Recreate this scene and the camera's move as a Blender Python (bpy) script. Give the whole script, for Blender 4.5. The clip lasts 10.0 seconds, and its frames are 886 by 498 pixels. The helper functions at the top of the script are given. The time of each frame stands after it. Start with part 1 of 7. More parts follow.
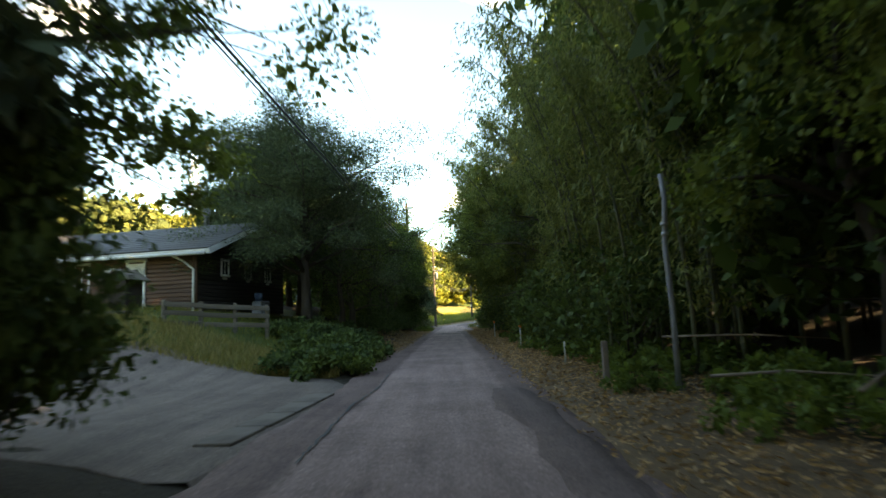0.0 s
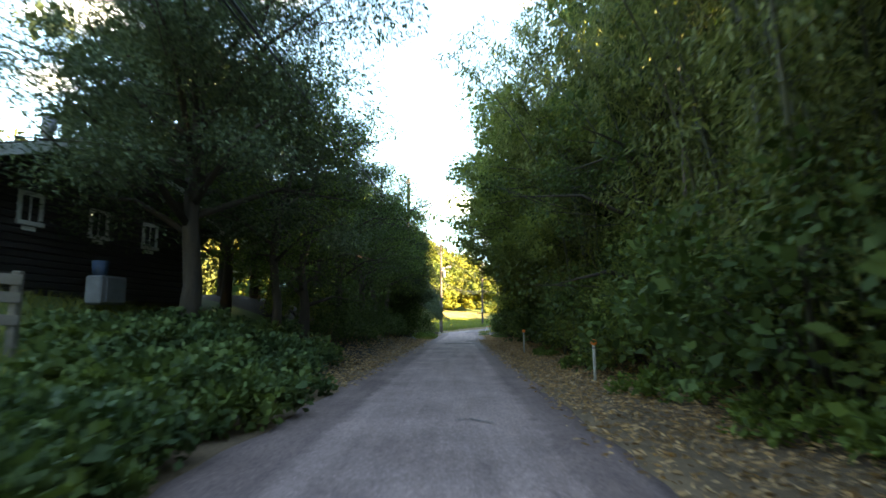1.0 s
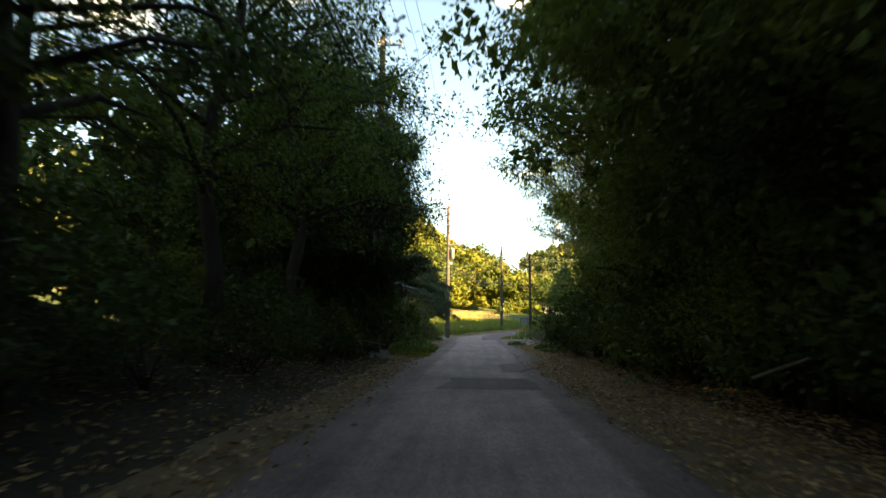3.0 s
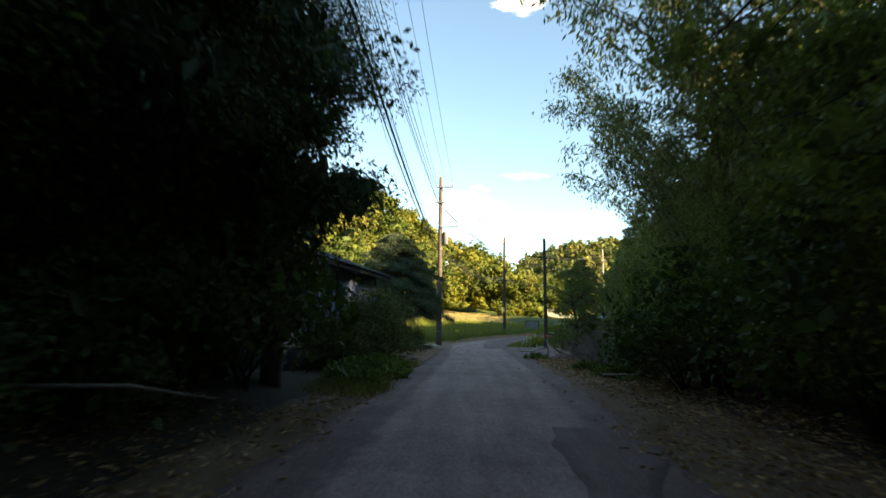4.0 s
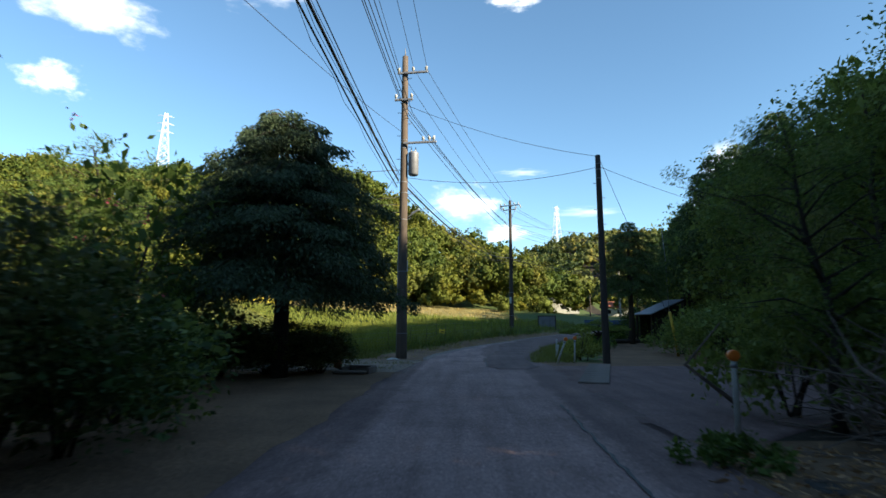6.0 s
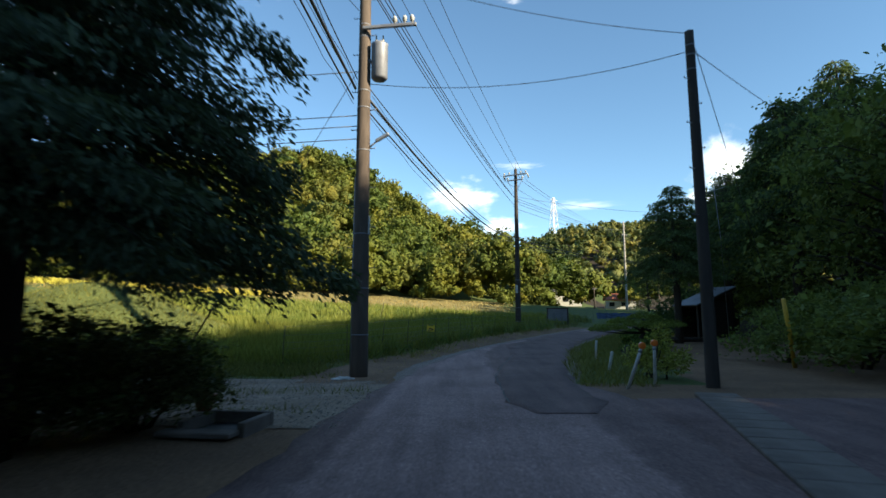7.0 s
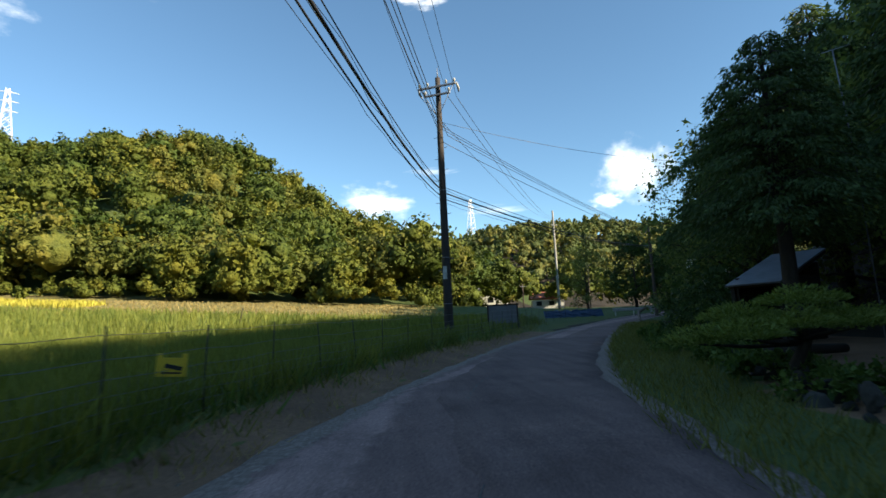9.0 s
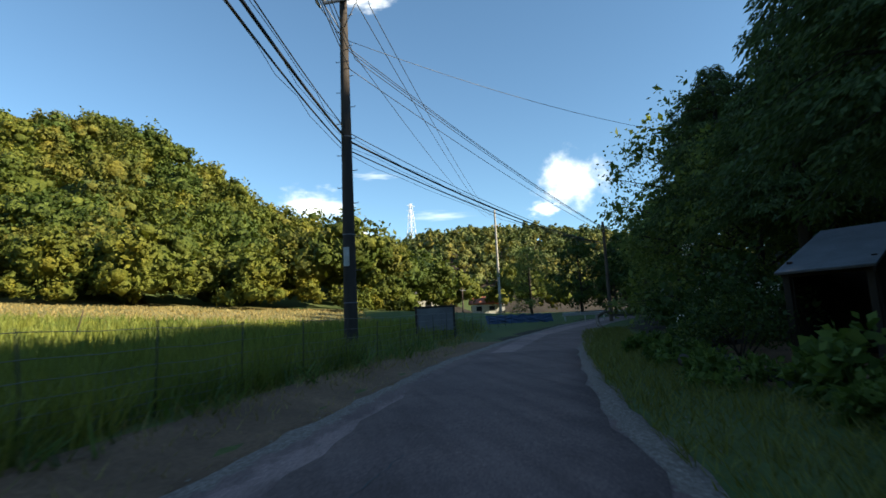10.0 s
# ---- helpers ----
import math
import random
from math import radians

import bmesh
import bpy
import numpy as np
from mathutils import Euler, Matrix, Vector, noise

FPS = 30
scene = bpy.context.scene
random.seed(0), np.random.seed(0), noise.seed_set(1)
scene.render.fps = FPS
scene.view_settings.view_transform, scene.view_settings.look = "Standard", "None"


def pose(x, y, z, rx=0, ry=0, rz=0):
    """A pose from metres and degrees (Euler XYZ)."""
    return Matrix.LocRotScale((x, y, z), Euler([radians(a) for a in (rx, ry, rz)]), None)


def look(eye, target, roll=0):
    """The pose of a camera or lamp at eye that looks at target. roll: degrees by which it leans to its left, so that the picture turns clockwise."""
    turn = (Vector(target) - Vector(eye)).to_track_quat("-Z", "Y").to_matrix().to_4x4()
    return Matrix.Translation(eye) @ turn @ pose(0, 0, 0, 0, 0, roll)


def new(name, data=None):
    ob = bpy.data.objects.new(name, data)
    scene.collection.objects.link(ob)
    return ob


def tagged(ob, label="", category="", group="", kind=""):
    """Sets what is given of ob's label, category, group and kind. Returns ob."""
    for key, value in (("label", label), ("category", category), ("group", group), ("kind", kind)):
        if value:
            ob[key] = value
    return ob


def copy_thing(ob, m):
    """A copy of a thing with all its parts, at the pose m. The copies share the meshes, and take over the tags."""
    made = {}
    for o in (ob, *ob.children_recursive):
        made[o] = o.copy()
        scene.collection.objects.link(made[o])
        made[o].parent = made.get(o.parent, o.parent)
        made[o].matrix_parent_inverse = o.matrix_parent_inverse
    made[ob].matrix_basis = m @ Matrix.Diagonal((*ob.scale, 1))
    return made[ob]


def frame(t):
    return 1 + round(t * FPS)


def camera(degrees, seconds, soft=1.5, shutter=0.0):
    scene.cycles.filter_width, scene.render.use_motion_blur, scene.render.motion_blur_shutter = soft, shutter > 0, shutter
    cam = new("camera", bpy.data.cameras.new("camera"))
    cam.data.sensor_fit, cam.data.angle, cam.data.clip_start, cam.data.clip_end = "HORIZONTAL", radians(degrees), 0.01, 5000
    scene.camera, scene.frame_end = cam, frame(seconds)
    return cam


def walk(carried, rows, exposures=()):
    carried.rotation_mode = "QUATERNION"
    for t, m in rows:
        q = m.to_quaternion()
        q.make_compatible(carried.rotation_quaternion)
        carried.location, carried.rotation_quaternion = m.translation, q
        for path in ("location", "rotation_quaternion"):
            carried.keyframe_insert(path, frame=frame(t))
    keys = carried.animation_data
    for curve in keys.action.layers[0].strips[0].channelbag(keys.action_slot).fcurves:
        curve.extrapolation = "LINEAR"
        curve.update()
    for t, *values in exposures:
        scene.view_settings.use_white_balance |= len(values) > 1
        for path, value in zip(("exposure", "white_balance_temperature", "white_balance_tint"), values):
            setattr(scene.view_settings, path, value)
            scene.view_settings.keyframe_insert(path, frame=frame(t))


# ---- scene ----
# the walk: seconds, eye x y z in metres, yaw, pitch, roll in degrees
cam = camera(78.0, 10.0, 1.5, 0.22)
ROWS = [
    (0.0, 0.000, 0.000, 1.247, 0.45, 7.12, -2.47),
    (0.5, 0.023, 5.261, 1.176, 0.91, 7.31, -2.26),
    (1.0, -0.018, 10.377, 1.172, 1.53, 7.71, -0.30),
    (1.5, -0.171, 15.475, 1.217, 1.70, 7.95, -0.46),
    (2.0, -0.244, 20.533, 1.207, 1.98, 7.09, -0.41),
    (2.5, -0.326, 25.650, 1.175, 2.31, 7.46, -0.11),
    (3.0, -0.415, 30.761, 1.191, 2.56, 7.78, 0.60),
    (4.3, -0.410, 43.507, 1.198, 2.07, 8.15, 0.89),
    (4.5, -0.327, 45.261, 1.204, 2.10, 7.92, 1.28),
    (5.0, -0.121, 49.531, 1.211, 2.06, 8.11, 0.89),
    (5.5, 0.028, 53.592, 1.209, 2.07, 7.98, 0.32),
    (5.7, 0.087, 55.173, 1.188, 1.99, 8.01, 0.03),
    (6.8, 0.032, 63.666, 1.210, 1.85, 7.43, 0.52),
    (7.0, 0.063, 65.212, 1.243, 1.49, 7.31, -0.09),
    (7.5, 0.157, 69.130, 1.218, 0.70, 7.30, -0.61),
    (8.0, 0.310, 72.776, 1.163, -1.07, 7.55, -1.70),
    (8.5, 0.633, 76.360, 1.172, -3.88, 7.80, -2.43),
    (9.0, 1.226, 79.896, 1.201, -7.22, 7.81, -2.67),
    (9.5, 2.017, 83.271, 1.125, -10.54, 7.66, -2.74),
    (10.0, 3.075, 86.506, 1.231, -13.48, 8.12, -2.80),
]
walk(cam, [(t, pose(x, y, z, 90 + pitch, 0, yaw) @ pose(0, 0, 0, 0, 0, roll)) for t, x, y, z, yaw, pitch, roll in ROWS],
     exposures=[(0.0, 3.5, 10600, 8), (0.4, 4.3, 9400, 9), (1.0, 4.15, 9200, 9), (1.6, 3.65, 9200, 8), (2.0, 3.25, 11600, 11), (2.5, 3.15, 11600, 11), (3.2, 2.95, 11000, 10), (4.3, 2.25, 8000, 6), (5.0, 1.88, 6550, 4), (5.7, 1.63, 6450, 4), (7.0, 1.48, 6500, 4), (10.0, 1.33, 6450, 4)])

# ---- light ----
SUN_AZ, SUN_EL = 122.0, 25.0
sun_dir = Vector((math.sin(radians(SUN_AZ)) * math.cos(radians(SUN_EL)), math.cos(radians(SUN_AZ)) * math.cos(radians(SUN_EL)), math.sin(radians(SUN_EL))))
world = bpy.data.worlds.new("sky")
scene.world = world
world.use_nodes = True
wn = world.node_tree
sky = wn.nodes.new("ShaderNodeTexSky")
sky.sky_type = "NISHITA"
sky.sun_disc = False
sky.sun_elevation, sky.sun_rotation = radians(SUN_EL), radians(SUN_AZ)
sky.altitude = 900.0
sky.air_density, sky.dust_density, sky.ozone_density = 1.0, 0.05, 1.9
clear = wn.nodes.new("ShaderNodeMix")
clear.data_type, clear.blend_type = "RGBA", "MULTIPLY"
clear.inputs["Factor"].default_value = 1.0
clear.inputs["B"].default_value = (0.87, 0.99, 1.0, 1)
wn.links.new(sky.outputs[0], clear.inputs["A"])
wn.links.new(clear.outputs["Result"], wn.nodes["Background"].inputs[0])
wn.nodes["Background"].inputs[1].default_value = 0.086
sun = new("sun", bpy.data.lights.new("sun", "SUN"))
sun.data.energy, sun.data.angle, sun.data.color = 5.0, radians(0.6), (1.0, 0.86, 0.66)
sun.matrix_world = look(sun_dir * 300, (0, 0, 0))


# ---- materials ----
def ramp(nt, fac, stops):
    r = nt.nodes.new("ShaderNodeValToRGB")
    while len(r.color_ramp.elements) < len(stops):
        r.color_ramp.elements.new(0.5)
    for e, (p, c) in zip(r.color_ramp.elements, stops):
        e.position, e.color = p, (*c[:3], 1)
    nt.links.new(fac, r.inputs[0])
    return r.outputs[0]


def noisy(nt, scale, detail=5.0, rough=0.6, stretch=None):
    n = nt.nodes.new("ShaderNodeTexNoise")
    n.inputs["Scale"].default_value, n.inputs["Detail"].default_value, n.inputs["Roughness"].default_value = scale, detail, rough
    tc = nt.nodes.new("ShaderNodeTexCoord")
    if stretch:
        mp = nt.nodes.new("ShaderNodeMapping")
        mp.inputs["Scale"].default_value = stretch
        nt.links.new(tc.outputs["Object"], mp.inputs[0])
        nt.links.new(mp.outputs[0], n.inputs["Vector"])
    else:
        nt.links.new(tc.outputs["Object"], n.inputs["Vector"])
    return n.outputs["Fac"]


def mixed(nt, a, b, fac, kind="MIX"):
    m = nt.nodes.new("ShaderNodeMix")
    m.data_type, m.blend_type = "RGBA", kind
    nt.links.new(a, m.inputs["A"])
    nt.links.new(b, m.inputs["B"])
    if isinstance(fac, float):
        m.inputs["Factor"].default_value = fac
    else:
        nt.links.new(fac, m.inputs["Factor"])
    return m.outputs["Result"]


def scaled(c, k):
    return tuple(min(1.0, v * k) for v in c)


def surface(name, base, other=None, coarse=0.6, fine=30.0, rough=0.85, metal=0.0, bump=0.3, spread=0.3, stretch=None, pieces=0.0, depth=0.02):
    """A worn surface: two colours at a coarse scale, grain at a fine one, with relief."""
    m = bpy.data.materials.new(name)
    m.use_nodes = True
    nt = m.node_tree
    p = nt.nodes["Principled BSDF"]
    other = other or scaled(base, 0.65)
    big = ramp(nt, noisy(nt, coarse, 6.0, 0.65, stretch), [(0.32, base), (0.68, other)])
    grain = noisy(nt, fine, 4.0, 0.6, stretch)
    speck = ramp(nt, grain, [(0.25, (1 - spread,) * 3), (0.75, (1 + spread * 0.0,) * 3)])
    col = mixed(nt, big, speck, 1.0, "MULTIPLY")
    if pieces:
        oi = nt.nodes.new("ShaderNodeObjectInfo")
        col = mixed(nt, col, ramp(nt, oi.outputs["Random"], [(0.0, (1 - pieces,) * 3), (1.0, (1, 1, 1))]), 1.0, "MULTIPLY")
    nt.links.new(col, p.inputs["Base Color"])
    p.inputs["Roughness"].default_value, p.inputs["Metallic"].default_value = rough, metal
    p.inputs["Specular IOR Level"].default_value = 0.25 if rough > 0.7 else 0.5
    if bump:
        b = nt.nodes.new("ShaderNodeBump")
        b.inputs["Strength"].default_value, b.inputs["Distance"].default_value = bump, depth
        nt.links.new(grain, b.inputs["Height"])
        nt.links.new(b.outputs[0], p.inputs["Normal"])
    return m


def leafy(name, dark, light, glow=0.3, rough=0.55, patch=0.0, patch_colour=None, relief=0.0):
    """Leaves: a shade of its own for each leaf, light passing through."""
    m = bpy.data.materials.new(name)
    m.use_nodes = True
    nt = m.node_tree
    p = nt.nodes["Principled BSDF"]
    dark, light = (dark[0] * 1.12, *dark[1:]), (light[0] * 1.12, *light[1:])
    geo = nt.nodes.new("ShaderNodeNewGeometry")
    col = ramp(nt, geo.outputs["Random Per Island"], [(0.0, dark), (0.7, light), (1.0, scaled(light, 1.25))])
    if patch:
        big = noisy(nt, patch, 2.0, 0.5)
        col = mixed(nt, col, ramp(nt, big, [(0.35, (0.62, 0.72, 0.7)), (0.5, (1, 1, 1)), (0.66, patch_colour or (1.5, 1.15, 0.8))]), 1.0, "MULTIPLY")
    oi = nt.nodes.new("ShaderNodeObjectInfo")
    col = mixed(nt, col, ramp(nt, oi.outputs["Random"], [(0.0, (0.8, 0.85, 0.85)), (1.0, (1, 1, 0.95))]), 1.0, "MULTIPLY")
    tr = nt.nodes.new("ShaderNodeBsdfTranslucent")
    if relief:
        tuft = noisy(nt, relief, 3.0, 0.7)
        # shade in the hollows and light on the tufts are coloured in, matching the bump
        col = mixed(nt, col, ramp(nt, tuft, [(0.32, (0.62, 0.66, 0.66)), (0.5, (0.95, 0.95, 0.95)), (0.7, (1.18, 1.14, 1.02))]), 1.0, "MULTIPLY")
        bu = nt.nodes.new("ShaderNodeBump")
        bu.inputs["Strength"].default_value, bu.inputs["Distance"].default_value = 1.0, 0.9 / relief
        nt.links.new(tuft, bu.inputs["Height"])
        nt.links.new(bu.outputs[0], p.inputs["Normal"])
    nt.links.new(col, p.inputs["Base Color"])
    p.inputs["Roughness"].default_value = rough
    p.inputs["Specular IOR Level"].default_value = 0.14
    nt.links.new(mixed(nt, col, ramp(nt, geo.outputs["Random Per Island"], [(0, (1.0, 1.0, 0.5)), (1, (1.0, 1.0, 0.6))]), 1.0, "MULTIPLY"), tr.inputs[0])
    mx = nt.nodes.new("ShaderNodeMixShader")
    mx.inputs[0].default_value = glow
    nt.links.new(p.outputs[0], mx.inputs[1])
    nt.links.new(tr.outputs[0], mx.inputs[2])
    nt.links.new(mx.outputs[0], nt.nodes["Material Output"].inputs[0])
    return m


def bitumen(name, pale, dark, rough=0.88):
    """Worn asphalt: pale where wheels have worn it ("wear" on the mesh), dark elsewhere, with stains, streaks and loose chippings."""
    m = bpy.data.materials.new(name)
    m.use_nodes = True
    nt = m.node_tree
    p = nt.nodes["Principled BSDF"]
    at = nt.nodes.new("ShaderNodeAttribute")
    at.attribute_name = "wear"
    ragged = nt.nodes.new("ShaderNodeMath")
    ragged.operation = "MULTIPLY_ADD"
    nt.links.new(noisy(nt, 2.6, 6.0, 0.68), ragged.inputs[0])
    ragged.inputs[1].default_value = 1.1
    nt.links.new(at.outputs["Fac"], ragged.inputs[2])
    col = ramp(nt, ragged.outputs[0], [(0.72, dark), (0.98, pale)])
    ragged.inputs[1].default_value = 0.9
    stain = ramp(nt, noisy(nt, 0.55, 7.0, 0.7), [(0.3, (0.66, 0.64, 0.64)), (0.5, (0.95, 0.95, 0.95)), (0.7, (1.22, 1.2, 1.18))])
    streak = ramp(nt, noisy(nt, 1.6, 4.0, 0.6, (2.2, 0.16, 1)), [(0.3, (0.78, 0.77, 0.77)), (0.62, (1.1, 1.1, 1.1))])
    chips = ramp(nt, noisy(nt, 34.0, 3.0, 0.7), [(0.3, (0.55, 0.55, 0.55)), (0.48, (0.95, 0.95, 0.95)), (0.62, (1.2, 1.2, 1.2)), (0.72, (2.1, 2.05, 2.0))])
    for layer in (stain, streak, chips):
        col = mixed(nt, col, layer, 1.0, "MULTIPLY")
    edge = nt.nodes.new("ShaderNodeAttribute")
    edge.attribute_name = "grit"
    loose = nt.nodes.new("ShaderNodeMath")
    loose.operation = "MULTIPLY_ADD"
    nt.links.new(noisy(nt, 3.4, 6.0, 0.75), loose.inputs[0])
    loose.inputs[1].default_value = 1.3
    nt.links.new(edge.outputs["Fac"], loose.inputs[2])
    sand = ramp(nt, noisy(nt, 24.0, 4.0, 0.75), [(0.3, (0.08, 0.062, 0.05)), (0.5, (0.19, 0.148, 0.12)), (0.7, (0.4, 0.34, 0.295))])
    col = mixed(nt, col, sand, ramp(nt, loose.outputs[0], [(0.98, (0, 0, 0)), (1.3, (0.85, 0.85, 0.85))]))
    nt.links.new(col, p.inputs["Base Color"])
    p.inputs["Roughness"].default_value, p.inputs["Specular IOR Level"].default_value = rough, 0.2
    bu = nt.nodes.new("ShaderNodeBump")
    bu.inputs["Strength"].default_value, bu.inputs["Distance"].default_value = 0.5, 0.012
    nt.links.new(noisy(nt, 40.0, 4.0, 0.7), bu.inputs["Height"])
    nt.links.new(bu.outputs[0], p.inputs["Normal"])
    return m


ASPHALT = bitumen("worn lane asphalt", (0.29, 0.194, 0.176), (0.182, 0.119, 0.108))
ASPHALT_DARK = bitumen("dark asphalt", (0.225, 0.152, 0.14), (0.172, 0.112, 0.103))
ASPHALT_PATCH = bitumen("patched asphalt", (0.2, 0.136, 0.126), (0.16, 0.107, 0.098))
GRAVEL = surface("pale gravel", (0.44, 0.335, 0.25), (0.25, 0.18, 0.125), 1.6, 28, 0.95, bump=0.7, spread=0.5, depth=0.03)
PEBBLE = surface("pebble", (0.4, 0.36, 0.31), (0.22, 0.19, 0.16), 8.0, 60, 0.9, bump=0.0, spread=0.3)
DRIVE = bitumen("brown-grey worn driveway", (0.26, 0.2, 0.175), (0.18, 0.138, 0.118), 0.93)
CONCRETE = surface("weathered concrete", (0.245, 0.2, 0.172), (0.135, 0.108, 0.09), 1.5, 50, 0.9, bump=0.25, spread=0.3)
POLE_CONCRETE = surface("pole concrete", (0.15, 0.115, 0.09), (0.085, 0.066, 0.053), 1.6, 60, 0.9, bump=0.2, spread=0.25, stretch=(4, 4, 0.6))
POLE_DARK = surface("dark pole", (0.075, 0.06, 0.05), (0.045, 0.038, 0.034), 2.0, 60, 0.85, bump=0.25, stretch=(4, 4, 0.5))
POLE_PALE = surface("pale pole concrete", (0.45, 0.42, 0.37), (0.33, 0.3, 0.27), 1.6, 60, 0.9, bump=0.15)
DIRT = surface("bare brown earth", (0.32, 0.19, 0.11), (0.18, 0.108, 0.066), 0.7, 18, 0.95, bump=0.7, spread=0.5, depth=0.05)
# soil colour darkened to carry some of the canopy's shade
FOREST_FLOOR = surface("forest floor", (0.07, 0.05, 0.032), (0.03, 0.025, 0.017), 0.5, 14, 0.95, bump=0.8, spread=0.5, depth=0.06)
LITTER_SOIL = surface("litter soil", (0.25, 0.155, 0.088), (0.12, 0.078, 0.048), 1.1, 22, 0.95, bump=0.7, spread=0.5, depth=0.04)
MEADOW = surface("meadow", (0.075, 0.12, 0.03), (0.11, 0.13, 0.04), 0.25, 9, 0.95, bump=0.6, spread=0.4, depth=0.08)
DRY_MEADOW = surface("dry meadow", (0.3, 0.24, 0.1), (0.16, 0.16, 0.05), 0.2, 9, 0.95, bump=0.6, spread=0.4, depth=0.08)
PADDY = surface("paddy floor", (0.13, 0.15, 0.038), (0.09, 0.11, 0.03), 0.3, 9, 0.95, bump=0.6, spread=0.4, depth=0.08)
BARK = surface("bark", (0.085, 0.065, 0.05), (0.05, 0.04, 0.032), 2.0, 25, 0.95, bump=0.9, stretch=(3, 3, 0.5), depth=0.03)
BARK_DRY = surface("dead grey wood", (0.28, 0.215, 0.175), (0.16, 0.122, 0.1), 2.0, 30, 0.95, bump=0.5, stretch=(1, 1, 1))
CULM = surface("bamboo culm", (0.06, 0.075, 0.035), (0.1, 0.09, 0.05), 0.8, 20, 0.5, bump=0.1)
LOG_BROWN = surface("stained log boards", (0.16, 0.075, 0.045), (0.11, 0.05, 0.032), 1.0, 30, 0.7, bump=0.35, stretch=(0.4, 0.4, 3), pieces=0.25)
# the gable side's shade is put into this darker board colour
LOG_DARK = surface("log boards in gable shade", (0.05, 0.036, 0.034), (0.032, 0.025, 0.025), 1.0, 30, 0.7, bump=0.35, stretch=(0.4, 0.4, 3), pieces=0.25)
WHITE_PAINT = surface("white paint", (0.78, 0.77, 0.74), (0.6, 0.59, 0.56), 2.0, 40, 0.6, bump=0.08, spread=0.12)
DIRTY_WHITE = surface("dirty white paint", (0.62, 0.61, 0.57), (0.4, 0.38, 0.34), 5.0, 40, 0.6, bump=0.08, spread=0.25)
ORANGE = surface("orange reflector", (0.85, 0.2, 0.02), (0.75, 0.16, 0.02), 6.0, 60, 0.35, bump=0.1, spread=0.1)
YELLOW = surface("faded yellow plastic", (0.68, 0.42, 0.03), (0.5, 0.3, 0.03), 4.0, 40, 0.55, bump=0.05, spread=0.15)
RUST_YELLOW = surface("dirty yellow plastic", (0.3, 0.19, 0.04), (0.12, 0.08, 0.03), 5.0, 40, 0.6, bump=0.05, spread=0.3)
SIGN_YELLOW = surface("yellow sign plastic", (0.8, 0.55, 0.03), (0.7, 0.45, 0.03), 6.0, 60, 0.5, bump=0.03, spread=0.1)
BLACK = surface("black rubber", (0.018, 0.018, 0.018), (0.012, 0.012, 0.012), 3, 40, 0.6, bump=0.05)
WIRE = surface("wire", (0.03, 0.03, 0.032), (0.02, 0.02, 0.02), 3, 40, 0.5, bump=0.0)
STEEL = surface("galvanised steel", (0.42, 0.43, 0.44), (0.3, 0.31, 0.32), 4.0, 60, 0.45, metal=0.7, bump=0.08, spread=0.15)
STEEL_DULL = surface("dull grey steel", (0.25, 0.26, 0.28), (0.18, 0.18, 0.2), 3.0, 50, 0.55, metal=0.3, bump=0.08, spread=0.2)
RUST_POST = surface("dark fence iron", (0.035, 0.04, 0.04), (0.06, 0.045, 0.035), 6.0, 50, 0.7, metal=0.2, bump=0.1)
GREEN_WIRE = surface("fence wire", (0.2, 0.215, 0.2), (0.12, 0.12, 0.11), 6.0, 50, 0.6, metal=0.2, bump=0.0)
ROOF_GREY = surface("grey roofing", (0.13, 0.13, 0.135), (0.085, 0.085, 0.09), 0.7, 30, 0.8, bump=0.3, pieces=0.2)
ROOF_METAL = surface("worn roof sheet", (0.2, 0.2, 0.215), (0.11, 0.11, 0.12), 1.2, 30, 0.5, metal=0.2, bump=0.15)
BLUE_TILE = surface("blue glazed tile", (0.05, 0.14, 0.22), (0.035, 0.09, 0.15), 2.0, 30, 0.35, bump=0.1)
TIN_BLUE = surface("faded blue tin", (0.25, 0.32, 0.47), (0.16, 0.2, 0.3), 1.2, 40, 0.6, metal=0.1, bump=0.02, spread=0.15, stretch=(2, 2, 0.2))
RUST = surface("rusty edge tin", (0.09, 0.06, 0.045), (0.05, 0.04, 0.038), 2.0, 20, 0.8, bump=0.2)
PLANK = surface("weathered planks", (0.24, 0.2, 0.16), (0.15, 0.125, 0.1), 1.5, 40, 0.9, bump=0.4, stretch=(0.5, 0.5, 4), pieces=0.3)
OLD_WOOD = surface("dark old timber", (0.06, 0.045, 0.035), (0.035, 0.028, 0.022), 1.5, 30, 0.9, bump=0.4, stretch=(1, 1, 0.4))
STONE = surface("field stone", (0.1, 0.092, 0.08), (0.05, 0.05, 0.042), 2.5, 25, 0.9, bump=0.6, pieces=0.35, depth=0.03)
RED_CLOTH = surface("red cloth", (0.6, 0.04, 0.06), (0.45, 0.03, 0.05), 4, 40, 0.8, bump=0.2)
BLUE_SHEET = surface("blue sheet", (0.04, 0.09, 0.19), (0.03, 0.06, 0.12), 2.0, 12, 0.6, bump=0.4, depth=0.04)
RED_TILE = surface("rusty red roof", (0.4, 0.12, 0.06), (0.28, 0.09, 0.05), 1.0, 10, 0.7, bump=0.2)
WHITE_STEEL = surface("white pylon steel", (0.85, 0.83, 0.82), (0.8, 0.7, 0.68), 0.2, 10, 0.5, bump=0.0, spread=0.1)
GLASS = bpy.data.materials.new("window glass")
GLASS.use_nodes = True
gp = GLASS.node_tree.nodes["Principled BSDF"]
gp.inputs["Base Color"].default_value, gp.inputs["Roughness"].default_value = (0.02, 0.022, 0.025, 1), 0.06

